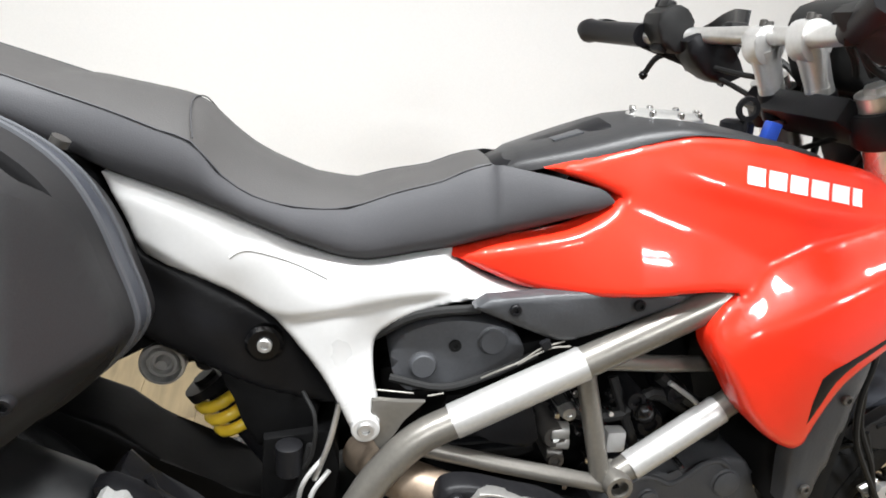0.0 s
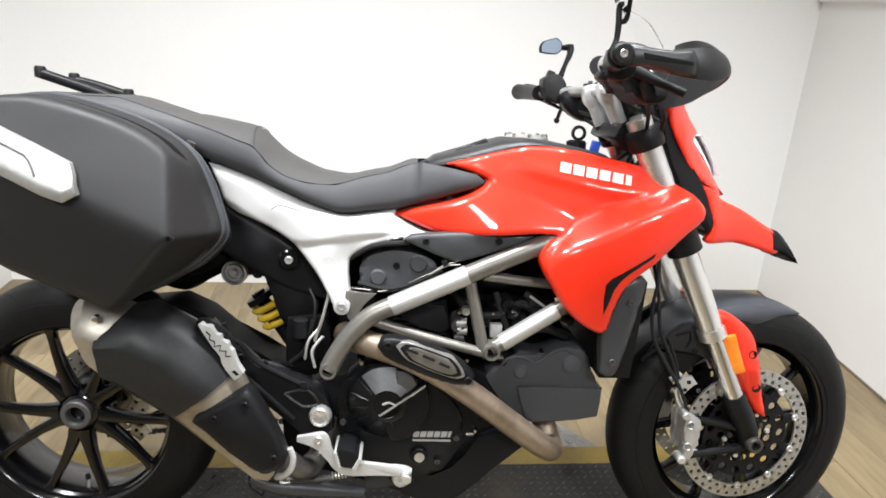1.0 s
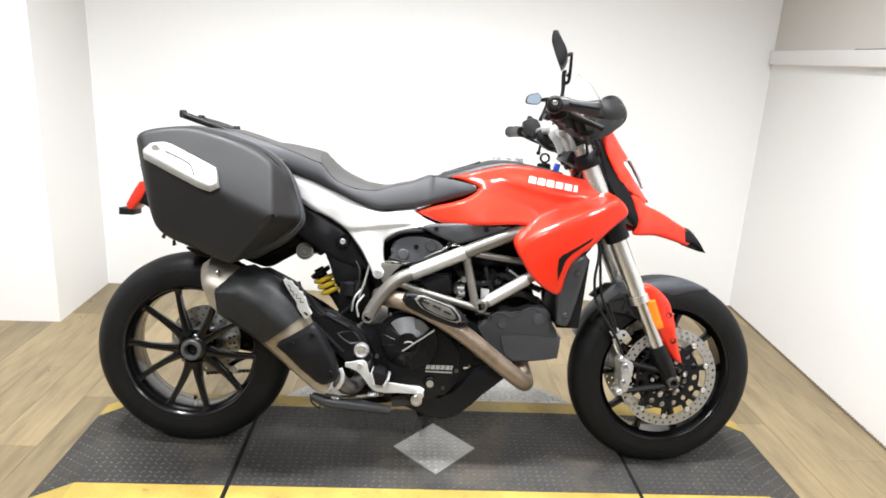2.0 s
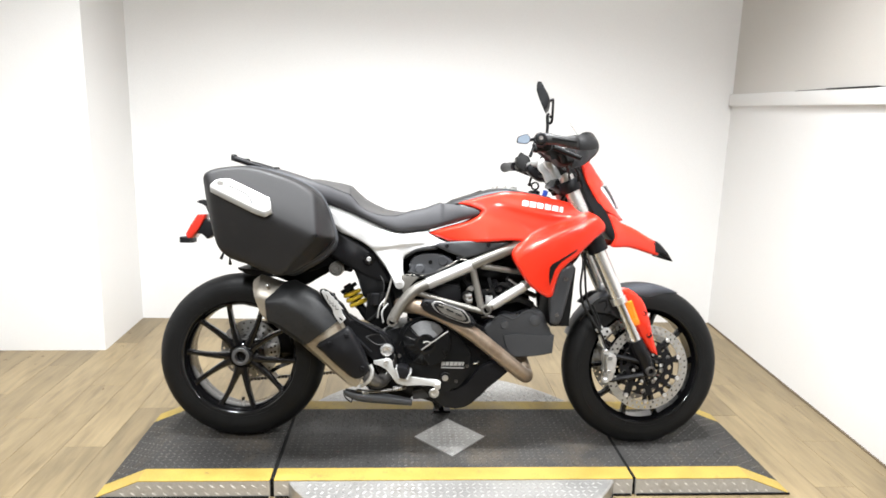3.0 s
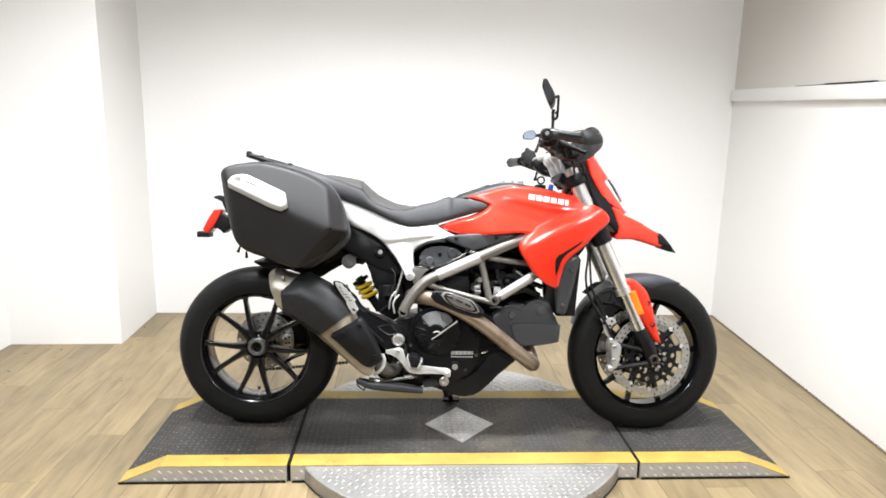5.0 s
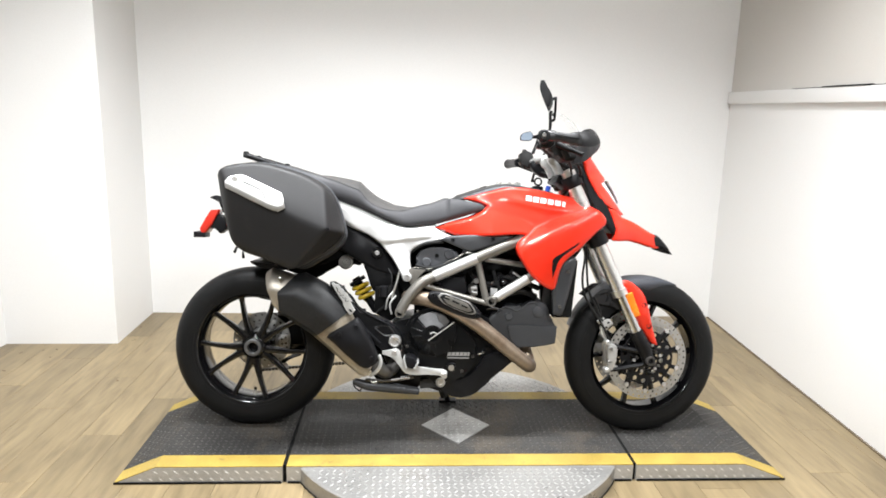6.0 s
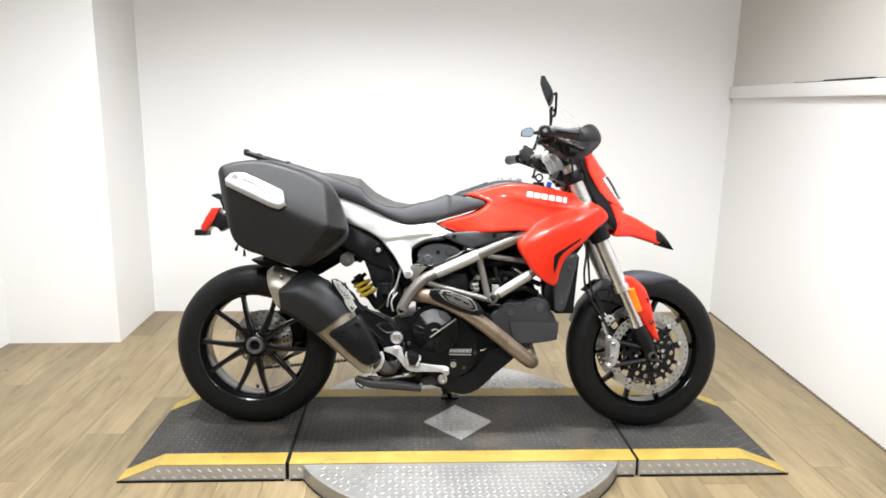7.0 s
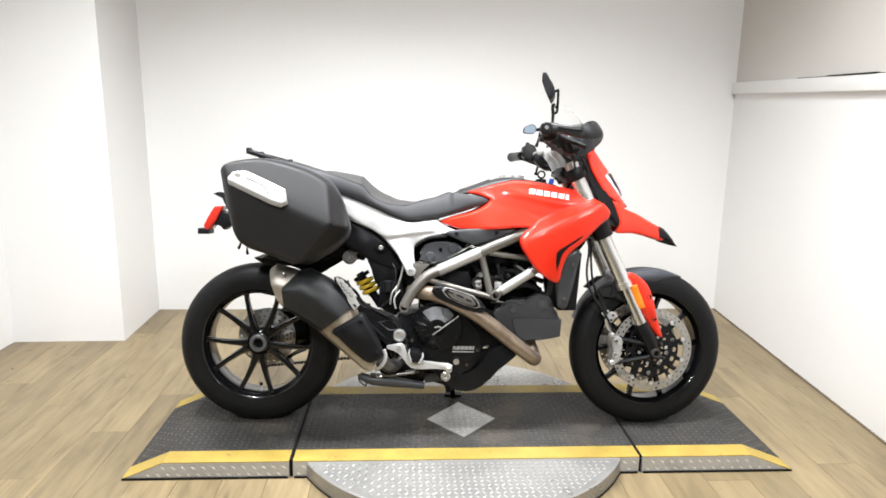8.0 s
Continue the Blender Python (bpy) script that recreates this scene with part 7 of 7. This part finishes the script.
    for k in range(count):
        hi, lo = tops[min(k, len(tops) - 1)], lows[min(k, len(lows) - 1)]
        if s > 0:
            hi, lo = V(hi.x - rx + lx, -hi.y, hi.z - rz + lz), V(lo.x - rx + lx, -lo.y, lo.z - rz + lz)
        out = V(0.6, s * (0.8 - 1.4 * k / count), 0).normalized()
        line = [lo.lerp(hi, v) + out * 0.005 * math.sin(math.pi * v) ** 0.7 for v in np.linspace(0, 1, 7)]
        rows.append(line + [q - out * 0.004 for q in reversed(line)])
    loft(bm, rows)
    part("deflector", bm, TRIMBLACK, hg, "scooped black wind shield", 60)
    bm = fresh()
    SLOT = [V(q[0] - rx + ex, 0, q[2] - rz + ez) for q in ((0.477, -0.440, 1.091), (0.556, -0.440, 1.081), (0.557, -0.440, 1.076), (0.481, -0.440, 1.083))]
    shell(bm, SLOT, over, 0.006, 0.002, 0.02, proud=0.004, side=s, steps=2)
    part("slot", bm, HOLLOW, hg)
    bm = fresh()
    lathe(bm, [(0.017, 0.012), (0.017, -0.012), (0.0135, -0.016), (0, -0.016)] if s < 0 else [(0.017, -0.012), (0.017, 0.012), (0.0135, 0.016), (0, 0.016)], V(ex + PIV[0], s * 0.425, ez + PIV[1]), 20)
    boss = part("pivot_boss", bm, PLASTIC, hg)
    if s < 0:
        bolt_mesh("pivot_bolt", 0.0065, CHROME, boss, V(ex + PIV[0], -0.440, ez + PIV[1]), 0.004)
for path, r in (([(0.525, -0.100, 1.068), (0.534, -0.100, 1.041), (0.556, -0.090, 1.023), (0.572, -0.080, 1.004)], 0.004), ([(0.554, -0.120, 1.058), (0.551, -0.110, 1.034), (0.577, -0.100, 1.006)], 0.005), ([(0.489, -0.140, 1.069), (0.506, -0.140, 1.060), (0.541, -0.150, 1.067)], 0.006),
                ([(0.499, 0.240, 1.015), (0.519, 0.200, 1.004), (0.541, 0.120, 0.993), (0.559, 0.050, 0.989)], 0.004), ([V(cx + 0.02, -0.2, cz), V(cx + 0.09, -0.15, cz - 0.05), V(cx + 0.08, -0.08, cz - 0.13), V(cx + 0.05, -0.06, cz - 0.2)], 0.005), ([V(cx + 0.02, 0.2, cz), V(cx + 0.09, 0.12, cz - 0.04), V(cx + 0.09, 0.03, cz - 0.12), V(cx + 0.06, 0.0, cz - 0.2)], 0.005),
                ([V(cx + 0.03, -0.22, cz - 0.01), V(cx + 0.07, -0.10, cz - 0.09), V(cx + 0.06, 0.03, cz - 0.15)], 0.004), ([V(lx + 0.03, 0.26, lz - 0.02), V(cx + 0.02, 0.15, cz - 0.07), V(cx + 0.04, 0.03, cz - 0.11)], 0.004)):
    bm = fresh()
    tube(bm, path, r, 8)
    part("cable", bm, HOSE, bar)
bm = fresh()
NACELLE = [(0.568, -0.030, 1.060), (0.580, -0.030, 1.087), (0.627, -0.030, 1.098), (0.672, -0.030, 1.085), (0.682, -0.030, 1.049), (0.669, -0.030, 1.014), (0.672, -0.030, 0.984), (0.687, -0.030, 0.924), (0.723, -0.030, 0.845), (0.713, -0.030, 0.835), (0.688, -0.030, 0.899), (0.662, -0.030, 0.963), (0.633, -0.030, 0.982), (0.601, -0.030, 0.984), (0.581, -0.030, 1.016)]
prism(bm, NACELLE, -0.065, 0.065, 0.012, 2)
part("instrument_nacelle", bm, HOSE, bike, "black housing behind the headlight", 45)
for path, r in (([(0.542, -0.100, 1.050), (0.561, -0.110, 1.018), (0.592, -0.110, 1.003), (0.630, -0.100, 0.987)], 0.005), ([(0.551, -0.100, 1.076), (0.576, -0.115, 1.044), (0.603, -0.110, 0.995), (0.632, -0.100, 0.943)], 0.006), ([(0.567, -0.100, 1.060), (0.602, -0.110, 1.046), (0.638, -0.100, 1.013)], 0.0045)):
    bm = fresh()
    tube(bm, path, r, 8)
    part("cable", bm, HOSE, bar)
# more chrome bolts added as glints among the cables
for at in ((0.562, -0.105, 1.036), (0.581, -0.105, 1.069), (0.585, -0.105, 1.017), (0.610, -0.105, 1.058)):
    bm = fresh()
    lathe(bm, [(0.0045, 0.012), (0.0045, -0.003), (0.003, -0.005), (0, -0.005)], at, 10)
    part("small_bolt", bm, CHROME, bar)
bm = fresh()
block(bm, V(cx + 0.10, 0, cz + 0.01), (0.035, 0.14, 0.075), (0, -30, 0), 0.010)
part("dashboard", bm, PLASTIC, bike, "black instrument housing", 45)
bm = fresh()
block(bm, (0.531, 0.000, 0.924), (0.018, 0.016, 0.028), (0, 12, 0), 0.002)
part("blue_tag", bm, BLUE, bike, "small blue plastic tag")
bm = fresh()
lathe(bm, [(0.022, -0.03), (0.022, 0.01), (0.016, 0.014), (0, 0.014)], (0.494, 0.020, 0.923), 18, "z")
ignition = part("ignition_switch", bm, PLASTIC, bike, "black ignition switch")
bm = fresh()
key = Vector((0.493, 0.000, 0.953))
lathe(bm, [(0.010, -0.003), (0.016, -0.003), (0.017, 0), (0.016, 0.003), (0.010, 0.003)], key, 16, closed=True)
tube(bm, [key - Z * 0.012, key - Z * 0.04], 0.004, 6)
part("key", bm, PLASTIC, ignition)

# mirrors
MIRR = [(0.456, -0.240, 1.286), (0.469, -0.240, 1.287), (0.483, -0.240, 1.262), (0.497, -0.240, 1.237), (0.493, -0.240, 1.207), (0.482, -0.240, 1.193), (0.468, -0.240, 1.223), (0.454, -0.240, 1.258)]
bm = fresh()
prism(bm, MIRR, -0.29, -0.19, 0.008, 2)
shear = Matrix.Identity(4)
shear[0][1] = 0.21
bm.transform(Matrix.Translation((0, -0.24, 0)) @ shear @ Matrix.Translation((0, 0.24, 0)))
mir = part("mirror", bm, PLASTIC, bar, "black folding mirror head", 45)
bm = fresh()
tube(bm, [(0.495, -0.200, 1.115), (0.498, -0.200, 1.132), (0.499, -0.200, 1.160)], [0.008, 0.0052, 0.006], 10)
tube(bm, [(0.499, -0.200, 1.160), (0.498, -0.200, 1.190), (0.505, -0.200, 1.193)], [0.006, 0.0055, 0.0045], 8)
tube(bm, [(0.501, -0.200, 1.162), (0.510, -0.200, 1.164), (0.513, -0.205, 1.178), (0.512, -0.220, 1.237)], [0.0045, 0.005, 0.0045, 0.0042], 8)
tube(bm, [(0.505, -0.200, 1.181), (0.514, -0.200, 1.189)], 0.004, 8)
tube(bm, [(0.512, -0.220, 1.239), (0.490, -0.240, 1.229)], 0.005, 8)
part("mirror_stem", bm, PLASTIC, mir)
FARM = [(0.472, 0.400, 1.167), (0.480, 0.400, 1.180), (0.511, 0.400, 1.188), (0.523, 0.400, 1.174), (0.522, 0.400, 1.154), (0.510, 0.400, 1.145), (0.473, 0.400, 1.150)]
q0 = np.mean(np.array([tuple(q) for q in FARM]), 0)
turn_in = Matrix.Identity(4)
turn_in[1][0] = -0.8
turn_in = Matrix.Translation((q0[0], 0, 0)) @ turn_in @ Matrix.Translation((-q0[0], 0, 0))
bm = fresh()
prism(bm, FARM, 0.395, 0.415, 0.005, 2)
bm.transform(turn_in)
mir = part("mirror", bm, PLASTIC, bar, "black folding mirror head", 45)
bm = fresh()
mid_f = V(*q0)
prism(bm, [mid_f + (Vector(q) - mid_f) * 0.88 for q in FARM], 0.3935, 0.3965, 0, 2)
bm.transform(turn_in)
part("mirror_glass", bm, MIRROR, mir, "pale blue mirror glass")
bm = fresh()
tube(bm, [(0.522, 0.400, 1.163), (0.549, 0.385, 1.165), (0.545, 0.380, 1.144), (0.533, 0.370, 1.117), (0.522, 0.360, 1.089)], [0.006, 0.010, 0.008, 0.006, 0.008], 8)
part("mirror_stem", bm, PLASTIC, mir)

# side cases
CASE_LINE = [(-0.643, -0.29, 0.923), (-0.644, -0.28, 0.943), (-0.632, -0.27, 0.957), (-0.605, -0.25, 0.972), (-0.56, -0.25, 0.982), (-0.511, -0.25, 0.987), (-0.462, -0.25, 0.980), (-0.404, -0.25, 0.965), (-0.353, -0.26, 0.948), (-0.303, -0.27, 0.923), (-0.269, -0.26, 0.894),
             (-0.247, -0.25, 0.856), (-0.231, -0.25, 0.807), (-0.22, -0.25, 0.768), (-0.219, -0.25, 0.744), (-0.235, -0.25, 0.718), (-0.275, -0.26, 0.683), (-0.322, -0.27, 0.655), (-0.359, -0.28, 0.632), (-0.389, -0.28, 0.626), (-0.435, -0.29, 0.638), (-0.493, -0.29, 0.659), (-0.551, -0.29, 0.676), (-0.582, -0.29, 0.701), (-0.605, -0.29, 0.751), (-0.623, -0.29, 0.812), (-0.636, -0.29, 0.87)]
edge3 = [V(q.x, -0.25, q.z) for q in rounded(CASE_LINE, 3, True, 70)]


def plane(a, b, c):
    a, b, c = Vector(a), Vector(b), Vector(c)
    n = (b - a).cross(c - a)
    return lambda q: a.y - ((np.atleast_2d(q)[:, 0] - a.x) * n.x + (np.atleast_2d(q)[:, 1] - a.z) * n.z) / n.y


FACETS = [plane((-0.60, -0.357, 0.912), (-0.255, -0.392, 0.768), (-0.472, -0.300, 0.985)), plane((-0.60, -0.357, 0.912), (-0.255, -0.392, 0.768), (-0.420, -0.335, 0.636)), plane((-0.255, -0.392, 0.768), (-0.285, -0.372, 0.890), (-0.226, -0.215, 0.830)),
          plane((-0.255, -0.392, 0.768), (-0.350, -0.355, 0.660), (-0.262, -0.225, 0.695)), plane((-0.612, -0.352, 0.93), (-0.585, -0.345, 0.75), (-0.670, -0.24, 0.892)), plane((-0.54, -0.345, 0.705), (-0.40, -0.34, 0.640), (-0.555, -0.24, 0.645))]


def lid_surf(q):
    """A faceted lid: the least deep of its planes at each place, with softened creases."""
    total = sum(np.exp(np.clip(f(q) / 0.009, -300, 300)) for f in FACETS)
    return np.minimum(0.009 * np.log(total), -0.20)


bm = fresh()
cen = sum(edge3, V(0, 0, 0)) / len(edge3)
lid_line = [V(cen.x + (q[0] - cen.x) * 0.99, -0.25, cen.z + (q[2] - cen.z) * 0.99) for q in CASE_LINE]
shell(bm, lid_line, lid_surf, 0.03, 0.010, 0.006, limit=70)
pannier = part("side_case", bm, CASE, bike, "large black plastic side case with silver inlay", 65)
for name, y0, y1, k0, k1, d0, d1, mat, label in (("band", -0.205, -0.165, 1.0, 0.992, 0.0, 0.35, CASEBAND, "slate grey seam band"), ("shell_half", -0.165, -0.105, 0.990, 0.95, 0.35, 1.0, CASE, "black inner half"),
                                                 ("rim_wall", -0.25, -0.205, 0.985, 1.0, 0.0, 0.0, CASE, "black lid rim")):
    bm = fresh()
    n = 5
    loft(bm, [[cen + (q - cen) * (k0 + (k1 - k0) * i / n) + V(0.003, 0, -0.030) * (d0 + (d1 - d0) * i / n) + V(0, y0 + (y1 - y0) * i / n + 0.25, 0) for q in edge3] for i in range(n + 1)])
    part(name, bm, mat, pannier, label, 50)
for y, k, d in ((-0.206, 1.004, 0.0), (-0.164, 0.994, 0.35)):
    bm = fresh()
    loop = [cen + (q - cen) * k + V(0.003, 0, -0.030) * d + V(0, y + 0.25, 0) for q in edge3]
    tube(bm, loop + [loop[0]], 0.0032, 6, 1)
    part("piping", bm, CASEPIPE, pannier)
INLAY = [(-0.599, -0.37, 0.919), (-0.584, -0.37, 0.935), (-0.553, -0.37, 0.941), (-0.527, -0.37, 0.934), (-0.410, -0.37, 0.882), (-0.402, -0.37, 0.862), (-0.3965, -0.37, 0.833), (-0.417, -0.37, 0.821), (-0.452, -0.37, 0.831), (-0.597, -0.37, 0.896)]
inlay_plane = plane((-0.560, -0.352, 0.941), (-0.405, -0.374, 0.8806), (-0.597, -0.369, 0.905))


def inlay_surf(q):
    """The inlay stands proud of the lid and falls off in a bevel along its lower edge."""
    q = np.atleast_2d(q)
    over = q[:, 1] - np.interp(q[:, 0], (-0.600, -0.452, -0.417, -0.396), (0.896, 0.831, 0.820, 0.832))
    return np.minimum(inlay_plane(q) + 0.010 * (1 - np.clip(over / 0.018, 0, 1)), lid_surf(q) - 0.001)


bm = fresh()
shell(bm, INLAY, inlay_surf, 0.012, 0.002, 0.005, steps=2, limit=35)
inlay = part("silver_inlay", bm, INLAY_METAL, pannier, "brushed silver inlay with lock", 24)
bm = fresh()
tube(bm, [V(x, float(inlay_surf((x, z))[0]) - 0.0006, z) for x, z in ((-0.540, 0.918), (-0.478, 0.892), (-0.464, 0.873), (-0.458, 0.860))], 0.0016, 6, 2)
part("groove", bm, GREYPLASTIC, inlay, "dark engraved line")
bm = fresh()
lathe(bm, [(0.0105, 0.004), (0.0105, -0.002), (0.008, -0.004), (0.003, -0.004), (0.003, -0.001), (0, -0.001)], (-0.566, float(inlay_surf((-0.566, 0.926))[0]), 0.926), 18)
part("lock", bm, ALLOY, inlay, "round metal lock")
for k in range(6):
    x, z = -0.533 + 0.0085 * k, 0.905 - 0.0037 * k
    bm = fresh()
    shell(bm, [V(x, 0, z - 0.006), V(x + 0.006, 0, z - 0.0086), V(x + 0.006, 0, z + 0.0034), V(x, 0, z + 0.006)], inlay_surf, 0.002, 0, 0.006, proud=0.0008, steps=1)
    part("decal_bar", bm, GREYLINE, inlay)
bolt_mesh("case_stud", 0.0065, PLASTIC, pannier, (-0.2555, float(lid_surf((-0.2555, 0.767))[0]) + 0.002, 0.767), 0.008)
bm = fresh()
tube(bm, [(-0.293, -0.140, 0.901), (-0.289, -0.140, 0.908)], 0.009, 10)
part("latch_knob", bm, PLATE, pannier, "small metal latch knob")
far_case = mirrored(pannier)
far_case.location = (0, -0.025, -0.055)
for p, q in (((-0.602, -0.200, 0.694), (-0.612, -0.200, 0.669)), ((-0.582, -0.200, 0.674), (-0.580, -0.200, 0.649))):
    bm = fresh()
    tube(bm, [p, q], [0.003, 0.006], 8)
    part("strap_end", bm, PLASTIC, bike)

# rack, tail light, plate holder
for path, stops in (([(-0.622, -0.030, 1.026), (-0.572, -0.030, 1.011), (-0.506, -0.030, 0.991), (-0.445, -0.030, 0.967), (-0.400, -0.030, 0.939)], ((-0.618, -0.030, 1.027),)),
                    ([(-0.602, 0.060, 1.016), (-0.555, 0.060, 1.007), (-0.482, 0.060, 0.986), (-0.410, 0.060, 0.955)], ((-0.594, 0.060, 1.018), (-0.482, 0.060, 0.990)))):
    bm = fresh()
    tube(bm, path, [0.0105] * (len(path) - 1) + [0.006], 12)
    rail = part("grab_rail", bm, PLASTIC, bike, "black luggage rail")
    for at in stops:
        bm = fresh()
        lathe(bm, [(0.011, -0.010), (0.011, 0.008), (0.008, 0.012), (0, 0.012)], at, 14, "z")
        part("rubber_stop", bm, RUBBER, rail)
bm = fresh()
block(bm, (-0.49, 0.015, 0.962), (0.13, 0.08, 0.012), (0, 16, 0), 0.005)
part("rack_plate", bm, PLASTIC, bike, "black luggage rack plate", 45)
bm = fresh()
LIGHT = [(-0.793, 0.000, 0.744), (-0.751, 0.000, 0.816), (-0.725, 0.000, 0.818), (-0.725, 0.000, 0.801), (-0.767, 0.000, 0.731), (-0.782, 0.000, 0.726)]
prism(bm, LIGHT, -0.035, 0.035, 0.005, 2)
part("tail_light", bm, TAILRED, bike, "red tail light lens", 45)
bm = fresh()
prism(bm, [(-0.815, 0.000, 0.733), (-0.773, 0.000, 0.731), (-0.774, 0.000, 0.711), (-0.815, 0.000, 0.711)], -0.035, 0.035, 0.003, 1)
prism(bm, [(-0.763, 0.000, 0.863), (-0.737, 0.000, 0.872), (-0.707, 0.000, 0.860), (-0.690, 0.000, 0.832), (-0.712, 0.000, 0.805), (-0.724, 0.000, 0.849)], -0.012, 0.012, 0.003, 2)
prism(bm, [(-0.725, 0.000, 0.799), (-0.699, 0.000, 0.788), (-0.691, 0.000, 0.745), (-0.717, 0.000, 0.727), (-0.734, 0.000, 0.749), (-0.754, 0.000, 0.744)], -0.03, 0.03, 0.004, 2)
part("plate_holder", bm, PLASTIC, bike, "black number plate holder", 45)
bm = fresh()
prism(bm, [(-0.694, 0.000, 0.853), (-0.456, 0.000, 0.964), (-0.239, 0.000, 0.837), (-0.174, 0.000, 0.730), (-0.370, 0.000, 0.662), (-0.631, 0.000, 0.702)], -0.07, 0.07, 0.02, 3)
part("tail_unit", bm, PLASTIC, bike, "black tail unit between the cases", 45)
bm = fresh()
prism(bm, [(-0.585, -0.050, 0.630), (-0.532, -0.050, 0.625), (-0.446, -0.050, 0.617), (-0.446, -0.050, 0.600), (-0.532, -0.050, 0.603), (-0.575, -0.050, 0.620)], -0.10, 0.10, 0.003, 2)
part("rear_mudguard", bm, PLASTIC, bike)

# ---- floor: planks ----
bm = fresh()
block(bm, (-0.22, -1.72, -0.055), (4.64, 6.66, 0.1), bevel=0)
floor = tagged(part("floor", bm, SUBFLOOR), "floor of tan oak-look vinyl planks", "floor", kind="structure")
WIDE, LONG = 0.152, 0.914


def plank_mesh(length):
    bm = fresh()
    block(bm, (0, 0, -0.004), (WIDE - 0.0009, length - 0.0009, 0.008), bevel=0)
    bmesh.ops.bevel(bm, geom=[e for e in bm.edges if e.verts[0].co.z > -0.001 and e.verts[1].co.z > -0.001], offset=0.0006, segments=1, affect="EDGES")
    return part("plank", bm, WOOD, floor, sharp=20)


whole = None
for i in range(31):
    x = -2.62 + (i + 0.5) * WIDE
    start = -2.2 + (i * 0.37 % 1) * LONG - LONG
    for j in range(5):
        y = start + (j + 0.5) * LONG
        if y - LONG / 2 > 1.5 or y + LONG / 2 < -1.75:
            continue
        if not -2.5 < x < 2.05:
            continue
        if y + LONG / 2 > 1.6:
            low = y - LONG / 2
            cut = plank_mesh(1.6 - low)
            cut.location = (x, (1.6 + low) / 2, 0)
            continue
        if whole is None:
            whole = plank_mesh(LONG)
            whole.location = (x, y, 0)
        else:
            again(whole, Matrix.Translation((x, y, 0)))
far = fresh()
for i in range(31):
    x = -2.62 + (i + 0.5) * WIDE
    if not -2.5 < x < 2.05:
        continue
    first = -2.2 + (i * 0.37 % 1) * LONG - LONG
    ends = [first + j * LONG for j in range(5) if first + (j + 1) * LONG >= -1.75]
    block(far, (x, (ends[0] - 5.05) / 2, -0.004), (WIDE - 0.0009, ends[0] + 5.05 - 0.0009, 0.008), bevel=0)
tagged(part("far_planks", far, WOOD, floor, sharp=20), kind="stuff")

# crumbs and dirt on the boards beside the wall
dirt = fresh()
crumbs = random.Random(5)
for x, y, r in [(-1.462, 1.021, 0.008), (-1.525, 1.221, 0.012), (-1.516, 1.242, 0.012), (-1.882, 0.933, 0.008), (-1.856, 0.857, 0.008), (-1.953, 0.817, 0.007), (-1.797, 0.865, 0.009), (-1.784, 0.768, 0.009), (-1.902, 0.583, 0.01), (-1.329, 0.462, 0.008), (-1.833, 0.428, 0.008)]:
    for _ in range(3):
        px, py = x + crumbs.uniform(-r, r), y + crumbs.uniform(-r, r)
        size = r * crumbs.uniform(0.35, 0.7)
        turn = crumbs.uniform(0, 3)
        ring = [(px + size * crumbs.uniform(0.6, 1.2) * math.cos(turn + a * math.pi / 3), py + size * crumbs.uniform(0.6, 1.2) * math.sin(turn + a * math.pi / 3)) for a in range(6)]
        base, top = [dirt.verts.new((u, v, 0.0005)) for u, v in ring], dirt.verts.new((px, py, 0.0025))
        for a in range(6):
            dirt.faces.new((base[a], base[(a + 1) % 6], top))
tagged(part("dirt_specks", dirt, SUBFLOOR, floor, sharp=20), kind="stuff")
